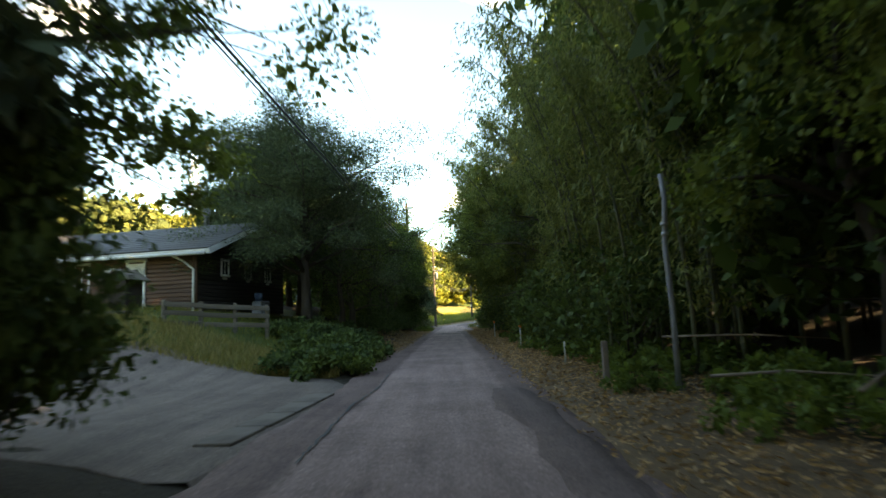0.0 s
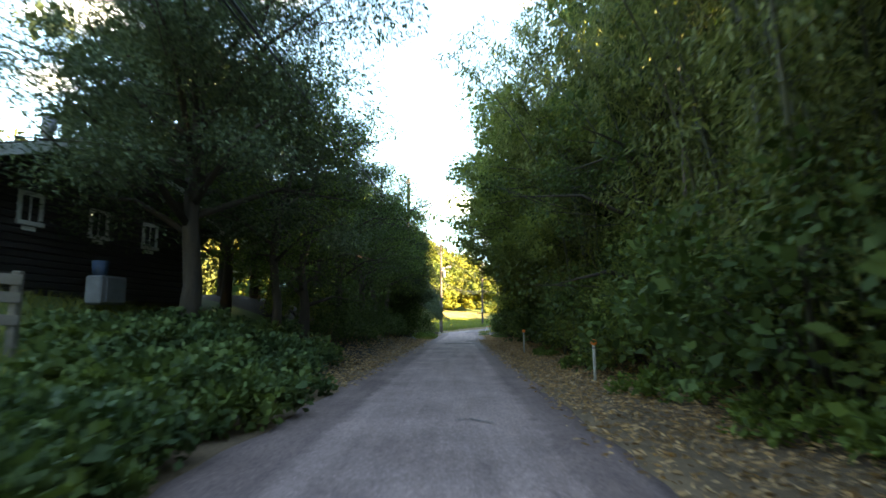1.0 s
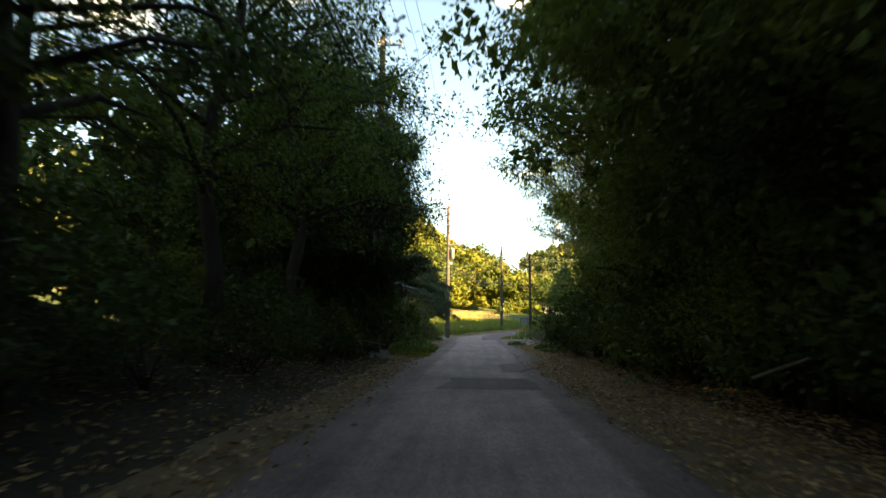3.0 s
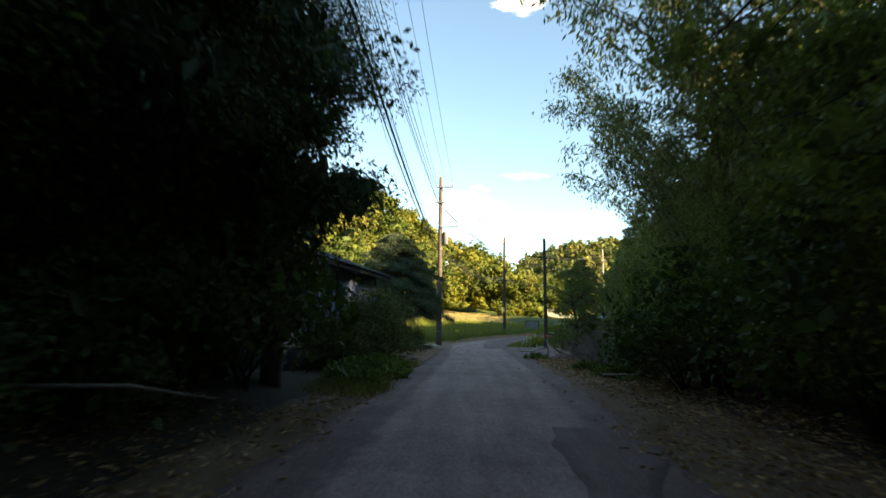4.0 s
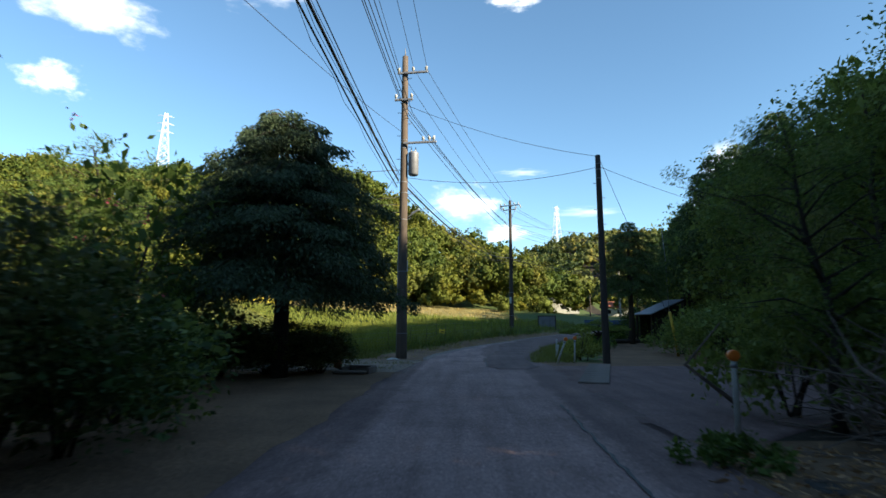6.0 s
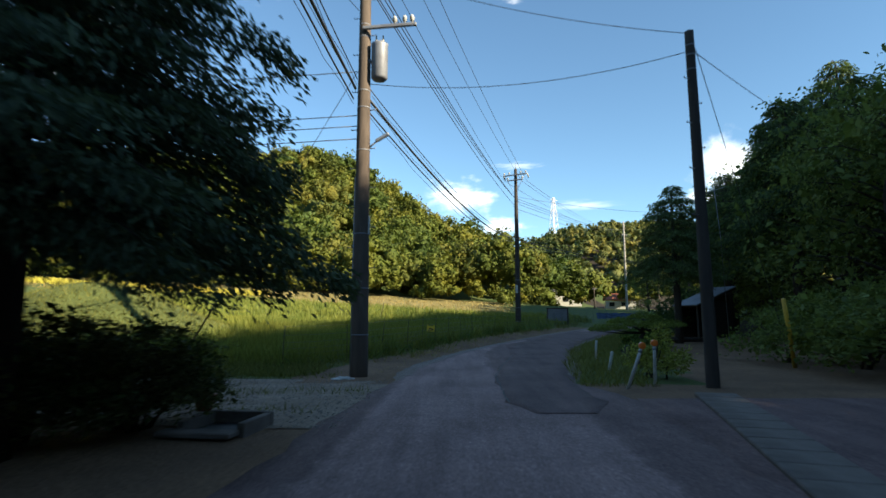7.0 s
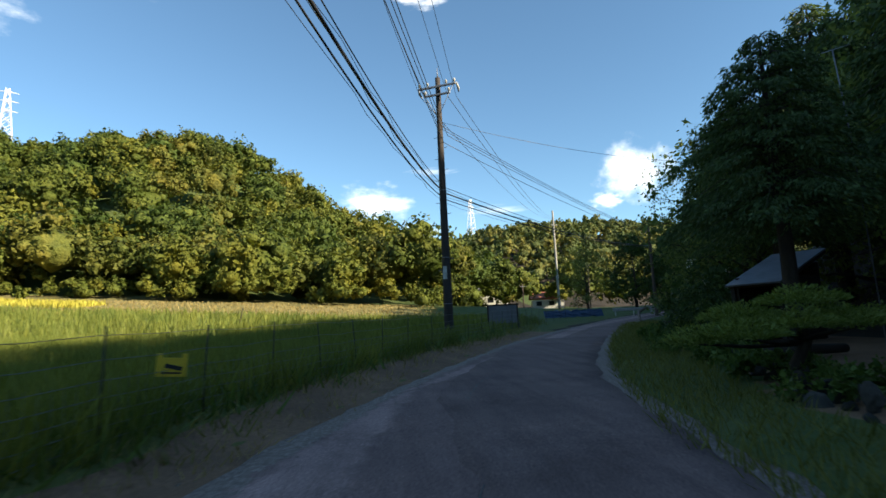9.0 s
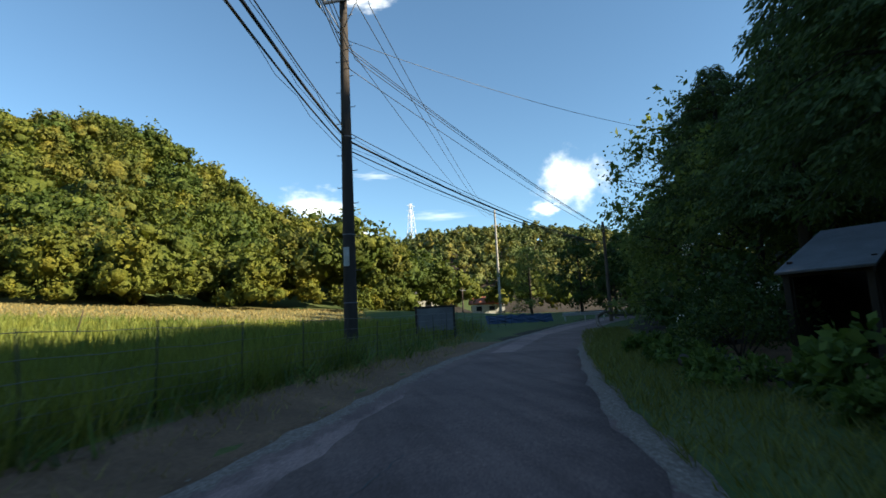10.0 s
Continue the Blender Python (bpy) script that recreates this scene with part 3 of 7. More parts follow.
def broadleaf(name, seed, h, spread, low, n_limbs, per, leaf, material, trunk_r, label, lean=(0, 0), clump=0.75, aspect=0.55, squash=0.7, core=0.0):
    """A tree with a bent trunk, limbs and a ragged crown. low: where the crown begins, as a share of h."""
    rng = np.random.default_rng(seed)
    top = thing(name, label, "tree")
    tp = [np.array([0, 0, -0.4])]
    for k in range(1, 8):
        f = k / 7
        tp.append(np.array([lean[0] * f * f + rng.normal(0, 0.12), lean[1] * f * f + rng.normal(0, 0.12), h * 0.9 * f]))
    pieces = [tube_data(tp, [trunk_r * (1.3 if k == 0 else 1 - 0.12 * k) for k in range(8)], 9)]
    cs = []
    for k in range(n_limbs):
        f = low + (0.98 - low) * (k + rng.uniform(0, 1)) / n_limbs
        b = np.array([np.interp(f * 7 * 0.95, range(8), [q[i] for q in tp]) for i in range(3)])
        a = k * 2.4 + rng.uniform(-0.6, 0.6)
        reach = spread * (0.35 + 0.65 * math.sin(math.pi * min(1, (f - low) / (1 - low) * 0.8 + 0.25))) * rng.uniform(0.6, 1.15)
        up = rng.uniform(0.0, 0.55) * reach
        e = b + np.array([math.cos(a) * reach, math.sin(a) * reach, up])
        m = (b + e) / 2 + np.array([0, 0, 0.12 * reach])
        r0 = trunk_r * 0.42 * (1.1 - f)
        pieces.append(tube_data([b, m, e], [r0 + 0.015, r0 * 0.6 + 0.01, 0.01], 5))
        for g in (0.45, 0.7, 0.9, 1.08):
            c = b + (e - b) * g + rng.normal(0, 0.32, 3) * spread / 3
            cs.append(c)
            pieces.append(tube_data([b + (e - b) * max(0.1, g - 0.3), c], [0.018, 0.006], 4, False))
    cs = np.array(cs)
    cs[:, 2] = np.maximum(cs[:, 2], h * low * 0.8)
    v, f = joined(pieces)
    poly_mesh("trunk", v, f, BARK, top, True)
    rad = clump * rng.uniform(0.55, 1.25, len(cs)) * spread / 3
    p, o = in_clumps(rng, cs, rad, per, squash)
    d = o * 0.9 + rng.normal(0, 0.55, p.shape) + np.array([0, 0, -0.35])
    q = leaf_quads(rng, p, d, leaf, leaf * aspect)
    if core:
        p, o = in_clumps(rng, cs, rad * 0.62, int(per * core), squash)
        q = np.concatenate([q, leaf_quads(rng, p, rng.normal(0, 1, p.shape), leaf * 2.2, leaf * 1.5)])
    quad_mesh("crown", q, material, top)
    return top


def conifer(name, seed, h, spread, low, whorls, per, spray, material, trunk_r, label, droop=0.35, hang=0.5):
    """A cedar or cypress: straight trunk, drooping boughs with hanging sprays."""
    rng = np.random.default_rng(seed)
    top = thing(name, label, "tree")
    pieces = [tube_data([(0, 0, -0.4), (0.03, 0, h * 0.3), (-0.04, 0.05, h * 0.65), (0, 0, h * 0.98)], [trunk_r * 1.25, trunk_r, trunk_r * 0.6, 0.03], 9)]
    ps, ds = [], []
    for k in range(whorls):
        f = low + (1 - low) * (k + rng.uniform(-0.3, 0.6)) / whorls
        f = min(max(f, low), 0.985)
        for j in range(5):
            a = k * 0.9 + j * 1.2566 + rng.uniform(-0.35, 0.35)
            reach = spread * (1 - ((f - low) / (1 - low)) ** 1.8) ** 0.7 * rng.uniform(0.55, 1.12) + 0.25
            b = np.array([0, 0, f * h])
            e = b + np.array([math.cos(a) * reach, math.sin(a) * reach, -droop * reach + 0.25 * reach])
            m = (b + e) / 2 + np.array([0, 0, 0.18 * reach])
            pieces.append(tube_data([b, m, e], [trunk_r * 0.28 * (1.15 - f) + 0.012, 0.02, 0.006], 5, False))
            n = max(10, int(per * reach))
            t = rng.uniform(0.12, 1.05, n) ** 0.75
            q = (1 - t)[:, None] ** 2 * b + (2 * t * (1 - t))[:, None] * m + (t ** 2)[:, None] * e
            side = np.array([-math.sin(a), math.cos(a), 0])
            w = rng.normal(0, 0.17, n) * reach * (1.15 - t * 0.6)
            q = q + side * w[:, None] + np.stack([rng.normal(0, 0.07, n), rng.normal(0, 0.07, n), -np.abs(rng.normal(0, 0.16, n)) * (0.5 + hang)], 1)
            d = np.array([math.cos(a), math.sin(a), 0]) * 0.7 + side * (np.sign(w) * 0.55)[:, None] + rng.normal(0, 0.3, (n, 3)) + np.array([0, 0, -hang])
            ps.append(q)
            ds.append(d)
    v, f = joined(pieces)
    poly_mesh("trunk", v, f, BARK, top, True)
    quad_mesh("crown", leaf_quads(rng, np.concatenate(ps), np.concatenate(ds), spray, spray * 0.34), material, top)
    return top


def bamboo(name, seed, culms, h, lean, material, label, per=36, leaf=0.2):
    """A clump of bamboo: arching jointed culms with tiers of narrow leaves."""
    rng = np.random.default_rng(seed)
    top = thing(name, label, "bamboo")
    pieces, ps, ds = [], [], []
    for k in range(culms):
        x0, y0 = rng.normal(0, 0.7), rng.normal(0, 0.9)
        hh = h * rng.uniform(0.7, 1.08)
        a = rng.uniform(-0.9, 0.9) + math.pi
        ln = lean * rng.uniform(0.5, 1.3)
        path, rad = [], []
        for i in range(13):
            f = i / 12
            path.append(np.array([x0 + math.cos(a) * ln * f ** 2.6, y0 + math.sin(a) * ln * f ** 2.6, hh * (f - 0.14 * f ** 3) - 0.2]))
            rad.append(0.045 * (1 - 0.8 * f) + 0.004)
        cv, cf = joined([tube_data(path, rad, 6)] + [tube_data([path[i] - (0, 0, 0.02), path[i] + (0, 0, 0.02)], [rad[i] * 1.22] * 2, 6) for i in range(1, 12)])
        poly_mesh("culm", cv, cf, CULM, top, True)
        n = 30
        for f in np.linspace(0.16, 1.0, n):
            b = np.array([np.interp(f * 12, range(13), [q[i] for q in path]) for i in range(3)])
            w = rng.uniform(0, 2 * math.pi)
            r = rng.uniform(0.35, 1.1) * (1.15 - 0.5 * f)
            e = b + np.array([math.cos(w) * r, math.sin(w) * r, rng.uniform(-0.25, 0.3)])
            pieces.append(tube_data([b, e], [0.008, 0.003], 3, False))
            m = int(per * (0.7 + 0.7 * f))
            t = rng.uniform(0.3, 1.1, m)
            q = b + (e - b) * t[:, None] + rng.normal(0, 0.18, (m, 3))
            ps.append(q)
            ds.append((e - b) * 0.5 + rng.normal(0, 0.4, (m, 3)) + np.array([0, 0, -0.65]))
    v, f = joined(pieces)
    poly_mesh("branchwork", v, f, CULM, top, True)["kind"] = "stuff"
    quad_mesh("foliage", leaf_quads(rng, np.concatenate(ps), np.concatenate(ds), leaf, leaf * 0.25), material, top)
    return top


def bush(name, seed, w, h, clumps, per, leaf, material, label, category="bush", aspect=0.6, stems=7, flowers=None, core=0.25):
    rng = np.random.default_rng(seed)
    top = thing(name, label, category)
    a, r = rng.uniform(0, 2 * math.pi, clumps), w * np.sqrt(rng.uniform(0.02, 1, clumps))
    z = h * (0.18 + 0.8 * rng.uniform(0, 1, clumps) * np.sqrt(np.maximum(0.05, 1 - (r / (w * 1.05)) ** 2)))
    cs = np.stack([np.cos(a) * r, np.sin(a) * r, z], 1)
    for i in rng.choice(clumps, min(stems, clumps), False):
        tube("stem", [(rng.normal(0, 0.1), rng.normal(0, 0.1), -0.15), cs[i] * [0.4, 0.4, 0.55], cs[i]], [0.03, 0.018, 0.006], BARK, top, 5)
    rad = rng.uniform(0.6, 1.2, clumps) * 0.32 * (w + h) / 2
    p, o = in_clumps(rng, cs, rad, per, 0.8)
    if core:
        k = in_clumps(rng, cs, rad * 0.66, int(per * core), 0.8)[0]
        k[:, 2] = np.maximum(k[:, 2], 0.05)
        inner = leaf_quads(rng, k, rng.normal(0, 1, k.shape), leaf * 1.9, leaf * 1.3)
    p[:, 2] = np.maximum(p[:, 2], 0.03)
    d = o + rng.normal(0, 0.55, p.shape) + np.array([0, 0, 0.15])
    q = leaf_quads(rng, p, d, leaf, leaf * aspect)
    quad_mesh("foliage", np.concatenate([q, inner]) if core else q, material, top)
    if flowers:
        k = rng.choice(len(p), flowers[1], False)
        fp = np.repeat(p[k] * [1.04, 1.04, 1.06], 10, 0) + rng.normal(0, 0.05, (flowers[1] * 10, 3))
        quad_mesh("blossom", leaf_quads(rng, fp, rng.normal(0, 1, fp.shape), 0.06, 0.05), flowers[0], top)["kind"] = "stuff"
    return top


def blades(name, rng, x, y, h, w, material, label, lean=0.35, category="grass", lift=0.0):
    """Loose grass blades on the land, as one object."""
    n = len(x)
    z = land(x, y) - 0.02 + lift
    p = np.stack([x, y, z], 1)
    a = rng.uniform(0, 2 * math.pi, n)
    s = np.stack([np.cos(a), np.sin(a), 0 * a], 1) * (w * rng.uniform(0.6, 1.3, n))[:, None]
    hh = h * rng.uniform(0.55, 1.25, n)
    t = np.stack([rng.normal(0, lean, n) * hh, rng.normal(0, lean, n) * hh, hh], 1)
    q = np.stack([p - s, p + s, p + t * 0.62 + s * 0.7 * [1, 1, 0], p + t], 1)
    ob = quad_mesh(name, q, material)
    return tagged(ob, label, category, "", "stuff")


def plant(proto, x, y, s=1.0, turn=0.0, dz=0.0, sz=None, label="", group="", tilt=0.0):
    """Set a copy of a plant on the land."""
    m = Matrix.Translation((x, y, land1(x, y) + dz)) @ Matrix.Rotation(tilt, 4, "Y") @ Matrix.Rotation(turn, 4, "Z")
    ob = copy_thing(proto, m)
    ob.scale = (s, s, sz or s)
    return tagged(ob, label, "", group)


def place_first(proto, x, y, s=1.0, turn=0.0, group="", tilt=0.0):
    proto.matrix_basis = Matrix.Translation((x, y, land1(x, y))) @ Matrix.Rotation(tilt, 4, "Y") @ Matrix.Rotation(turn, 4, "Z") @ Matrix.Diagonal((s, s, s, 1))
    return tagged(proto, "", "", group)


rnd = random.Random(11)
# left of the lane: a dense conifer by the cabin, then shaded broadleaf trees
cypress = broadleaf("cypress_tree", 3, 10.6, 4.2, 0.26, 36, 640, 0.12, NEEDLES, 0.24, "dense dark green cypress beside the lane", (0.3, 0.2), 0.95, 0.32, 0.5)
cypress_b = broadleaf("cypress_tree", 4, 11.6, 4.2, 0.2, 24, 330, 0.2, NEEDLES, 0.24, "dark green cypress at the wood edge", (0.3, 0.2), 1.0, 0.36, 0.55, 0.2)
place_first(cypress_b, -5.2, 3.2, 0.62, 2.9, "lane trees")
cypress_b.scale = (0.62, 0.62, 0.72)
place_first(cypress, -5.7, 21.7, 0.95, 2.6, "lane trees")
oak_a = broadleaf("tree", 21, 11.0, 3.6, 0.12, 26, 145, 0.112, LEAF_DARK, 0.2, "tall shaded broadleaf tree beside the lane", (0.9, 0.1), 0.6)
place_first(oak_a, -5.0, 28.0, 0.85, 0.3, "lane trees")
oak_b = broadleaf("tree", 22, 9.8, 3.3, 0.2, 24, 145, 0.11, LEAF_DARK, 0.17, "shaded broadleaf tree with low limbs beside the lane", (0.6, -0.3), 0.6)
place_first(oak_b, -4.6, 31.2, 0.92, 1.2, "lane trees")
oak_c = broadleaf("tree", 23, 12.0, 3.8, 0.28, 26, 140, 0.105, LEAF_MID, 0.18, "slender green broadleaf tree with an open crown", (0.8, 0.4), 0.58)
place_first(oak_c, -7.2, 38.0, 0.9, 2.0, "lane trees")
for proto, x, y, s, t in [(oak_b, -4.5, 35.0, 0.92, 3.0), (oak_b, -7.9, 28.8, 1.05, 1.4), (cypress_b, -8.9, 27.2, 0.85, 1.0), (oak_a, -8.6, 33.4, 1.0, 3.4), (oak_c, -4.4, 39.2, 0.85, 5.0), (oak_c, -4.9, 43.2, 0.8, 0.4), (oak_b, -4.5, 46.6, 0.88, 2.4), (oak_c, -8.4, 44.5, 0.9, 4.4), (oak_b, -7.6, 48.5, 0.9, 1.0), (oak_a, -4.9, 50.0, 0.74, 5.3), (oak_b, -4.6, 49.4, 0.7, 0.5), (oak_b, -7.2, 31.0, 1.05, 2.2)]:
    plant(proto, x, y, s, t, group="lane trees")
# the dark trees at the mouth of the driveway, their limbs over the lane
plant(oak_c, -5.0, 25.2, 0.8, 5.9, group="lane trees")
plant(oak_c, -4.5, 4.0, 0.92, 0.35, group="lane trees")
plant(oak_c, -5.6, 2.4, 1.0, 0.9, group="lane trees")
plant(oak_b, -4.7, 3.0, 0.8, 0.7, group="lane trees")
plant(oak_c, -4.2, 42.3, 0.85, 2.2, group="lane trees")
plant(oak_c, -5.1, 45.6, 0.92, 1.0, group="lane trees")
plant(cypress, -4.3, 49.4, 0.58, 1.0, group="lane trees", sz=0.8)
plant(cypress_b, -4.1, 47.6, 0.5, 4.0, group="lane trees", sz=0.75)
plant(cypress_b, -5.2, 47.4, 0.6, 3.0, group="lane trees", sz=0.85)

back_a = broadleaf("tree", 24, 12.0, 4.2, 0.1, 22, 34, 0.3, LEAF_DARK, 0.2, "dark broadleaf tree in the wood", (0.3, 0.2), 0.85, core=0.3)
place_first(back_a, 9.5, 4.5, 1.0, 0.3, "slope trees")
plant(back_a, -6.4, 2.8, 0.72, 1.1, group="lane trees")
plant(back_a, -9.2, 31.5, 0.85, 2.0, group="lane trees")
back_b = broadleaf("tree", 25, 11.0, 4.4, 0.06, 24, 34, 0.3, LEAF_DARK, 0.2, "bushy dark broadleaf tree in the wood", (0.3, 0.2), 0.9, core=0.3)
place_first(back_b, 10.0, 9.5, 1.0, 0.3, "slope trees")

for x, y, s in [(-6.0, 44.0, 0.5), (-6.2, 47.5, 0.5), (-8.5, 46.0, 0.6), (-11.0, 45.5, 0.8), (-9.5, 50.5, 0.8), (-12.0, 52.0, 0.9)]:
    plant(back_b, x, y, s, 1.0, group="lane trees")

# right of the lane: bamboo over broadleaf undergrowth
bam_a = bamboo("bamboo", 31, 8, 13.0, 3.4, LEAF_BAMBOO, "clump of tall bamboo arching over the lane")
place_first(bam_a, 5.2, 20.0, 0.95, 0.1, "bamboo clumps")
bam_b = bamboo("bamboo", 32, 8, 12.0, 3.0, LEAF_BAMBOO, "clump of arching bamboo with drooping leaves")
place_first(bam_b, 5.6, 24.0, 1.0, -0.2, "bamboo clumps")
for k, (x, y, s) in enumerate([(6.2, 10.5, 1.0), (5.4, 14.2, 0.95), (5.3, 17.0, 0.95), (7.6, 18.5, 1.1), (5.2, 27.5, 1.05), (5.3, 31.0, 1.0), (7.2, 26.0, 1.1), (5.6, 35.0, 1.0), (7.3, 33.0, 1.1), (5.7, 39.0, 0.95), (7.2, 42.0, 1.0), (6.0, 45.5, 0.9), (5.6, 48.0, 0.85), (5.7, 52.0, 0.75), (6.4, 50.0, 0.82), (6.6, 54.5, 0.8), (7.0, 56.8, 0.85), (7.8, 60.6, 0.8), (8.2, 6.5, 1.1), (9.2, 13.0, 1.1)]):
    plant((bam_a, bam_b)[k % 2], x - (0.7 if y < 48 else 0), y, s, rnd.uniform(-0.6, 0.6), group="bamboo clumps", tilt=(-0.17 if y > 47 else 0.0))
back_c = broadleaf("tree", 27, 11.5, 4.2, 0.08, 26, 66, 0.19, LEAF_SLOPE, 0.2, "dark broadleaf tree on the shaded slope", (0.3, 0.2), 0.88, core=0.15)
place_first(back_c, 21.5, 99.0, 1.0, 0.3, "slope trees")
oak_d = broadleaf("tree", 26, 11.5, 3.7, 0.2, 26, 210, 0.115, LEAF_SLOPE, 0.17, "broadleaf tree leaning far over the lane", (-3.2, 0.0), 0.62, core=0.1)
place_first(oak_d, 4.8, 34.0, 0.95, 0.0, "lane trees")
plant(oak_d, -5.1, 4.6, 0.78, 3.3, group="lane trees")
for x, y in [(7.0, 3.6), (7.2, 7.6), (7.4, 12.0), (11.4, 6.5), (11.2, 11.5), (10.8, 15.5), (9.6, 42.0), (10.2, 45.5)]:
    plant(back_b, x, y, 0.75, rnd.uniform(0, 6), group="slope trees")
for x, y, s in [(5.8, 3.5, 1.05), (6.0, 7.6, 1.05), (4.9, 38.3, 0.9), (4.8, 29.0, 0.9), (5.0, 42.6, 0.85), (4.7, 40.4, 0.95), (4.6, 36.2, 0.9), (4.5, 38.6, 1.0), (4.4, 32.8, 1.0), (4.4, 44.8, 0.9)]:
    plant(oak_d, x, y, s, rnd.uniform(-0.4, 0.4), group="lane trees")
for k, (x, y, s) in enumerate([(4.9, 24.0, 1.0), (4.9, 36.0, 1.05), (5.9, 29.0, 0.9)]):
    plant((oak_a, oak_b)[k % 2], x, y, s, rnd.uniform(0, 6.28), group="lane trees")
for k in range(26):
    plant((back_a, back_b)[k % 2] if k < 18 else back_c, (8.6 if k % 2 and k < 18 else 12.2) + rnd.uniform(-0.6, 1.2), -3.0 + 2.5 * k + rnd.uniform(-0.5, 0.5), rnd.uniform(0.95, 1.2), rnd.uniform(0, 6.28), group="slope trees", sz=(1.9 if k < 17 else 1.55 if k < 22 else 1.1))

# unseen trees behind the start, added to darken the near end of the lane
for k in range(9):
    plant((back_a, back_b)[k % 2], (-7.5, 6.5, -4.8)[k % 3], -2.5 - 2.4 * k, 1.05, 1.3 * k, group="slope trees", sz=1.3)
for x, y in [(4.8, -9.0), (4.8, -14.0)]:
    plant(oak_d, x, y, 1.0, 0.2 * y, group="lane trees")
for x, y in [(-4.8, -11.0), (-4.8, -16.0)]:
    plant(oak_d, x, y, 1.0, math.pi + 0.1 * y, group="lane trees")

shrub = bush("shrub", 41, 1.5, 2.6, 34, 80, 0.1, LEAF_DARK, "shaded evergreen shrub at the edge of the wood", aspect=0.5)
place_first(shrub, 4.4, 18.5, 1.0, 0.0, "wood-edge shrubs")
shrub_b = bush("shrub", 42, 1.4, 2.2, 30, 90, 0.1, LEAF_SLOPE, "green broad-leaved shrub at the edge of the wood", aspect=0.5)
place_first(shrub_b, 4.3, 22.5, 1.05, 0.0, "wood-edge shrubs")
for k in range(20):
    plant((shrub, shrub_b)[k % 2], (4.2, 5.0)[k % 2] + rnd.uniform(-0.2, 0.5), 13.0 + 2.1 * k + rnd.uniform(-0.5, 0.5), rnd.uniform(0.85, 1.25), rnd.uniform(0, 6), group="wood-edge shrubs")
for k in range(9):
    plant(shrub, -3.9 - rnd.uniform(-0.1, 0.3), 28.7 + 2.1 * k + rnd.uniform(-0.4, 0.4), rnd.uniform(0.5, 0.7), rnd.uniform(0, 6), group="wood-edge shrubs")
for k in range(8):
    plant((shrub, shrub_b)[(k + 1) % 2], -5.4 - rnd.uniform(-0.2, 0.7), 30.5 + 2.4 * k + rnd.uniform(-0.5, 0.5), rnd.uniform(0.6, 0.95), rnd.uniform(0, 6), group="wood-edge shrubs")
for x, y, s, z in [(-3.9, 47.0, 1.0, 1.2), (-3.7, 49.0, 1.0, 1.4), (-4.3, 50.4, 0.8, 1.5)]:
    plant(shrub, x, y, s, rnd.uniform(0, 6), group="wood-edge shrubs", sz=z)
hedge = bush("hedge_bush", 39, 1.25, 3.3, 46, 190, 0.09, LEAF_DARK, "tall dense dark evergreen bush beside the lane", "bush", 0.5, 8, core=0.5)
place_first(hedge, -4.6, 3.6, 1.0, 0.0, "lane hedge")
for x, y, s, t in [(-4.3, 2.2, 1.0, 2.0), (-5.4, 4.7, 1.0, 4.0), (-5.9, 3.4, 1.2, 1.0), (-4.3, 0.7, 1.1, 3.0), (-7.0, 4.4, 1.15, 5.0), (-3.5, 3.75, 0.72, 3.3), (-3.6, 2.3, 0.75, 0.6), (-3.9, 47.0, 0.9, 1.7), (-4.2, 48.3, 0.9, 4.4), (-4.7, 49.3, 0.85, 2.9), (-5.2, 47.6, 1.1, 0.2)]:
    plant(hedge, x, y, s, t, group="lane hedge", sz=1.15)
climber = bush("thicket", 40, 1.15, 4.3, 56, 120, 0.085, LEAF_SLOPE, "tall leafy thicket of climbers along the bamboo", "bush", 0.5, 10, core=0.0)
place_first(climber, 4.8, 17.6, 1.0, 0.0, "wood-edge shrubs")
for k in range(12):
    plant(climber, 4.55 + rnd.uniform(-0.2, 0.3), 20.4 + 2.7 * k + rnd.uniform(-0.5, 0.5), rnd.uniform(0.85, 1.05), rnd.uniform(0, 6), group="wood-edge shrubs", sz=rnd.uniform(0.85, 1.35))
for x, y, z in [(4.7, 52.6, 0.9), (4.9, 55.0, 0.85), (7.2, 58.2, 0.85), (7.6, 61.0, 0.8)]:
    plant(climber, x, y, 1.0, rnd.uniform(0, 6), group="wood-edge shrubs", sz=z)
for x, y in [(3.9, 52.0), (4.1, 54.2)]:
    plant(shrub, x, y, 0.75, rnd.uniform(0, 6), group="wood-edge shrubs")
ivy = bush("ivy", 43, 1.3, 0.52, 32, 105, 0.095, LEAF_IVY, "low mound of dark ivy and kudzu on the bank", "ivy", 0.85, 5)
place_first(ivy, -3.3, 13.0, 1.0, 0.0, "ivy mounds")
for x, y, s in [(-3.6, 14.8, 0.9), (-3.1, 15.2, 0.9), (-3.3, 17.2, 1.0), (-4.3, 17.0, 1.1), (-3.3, 19.3, 0.95), (-3.7, 21.4, 0.9), (-2.9, 13.6, 0.7), (-5.0, 20.5, 1.1), (-4.6, 18.9, 1.1), (-5.7, 18.8, 1.0), (-4.5, 22.6, 1.1), (-5.9, 22.2, 1.1), (-4.2, 24.4, 1.0), (-5.6, 25.4, 1.0)]:
    plant(ivy, x, y, s, rnd.uniform(0, 6), group="ivy mounds")
fern = bush("undergrowth", 44, 0.9, 0.45, 20, 60, 0.09, LEAF_MID, "low green undergrowth on the leaf-strewn verge", "undergrowth", 0.45, 4)
place_first(fern, 3.5, 10.6, 1.0, 0.0, "verge undergrowth")
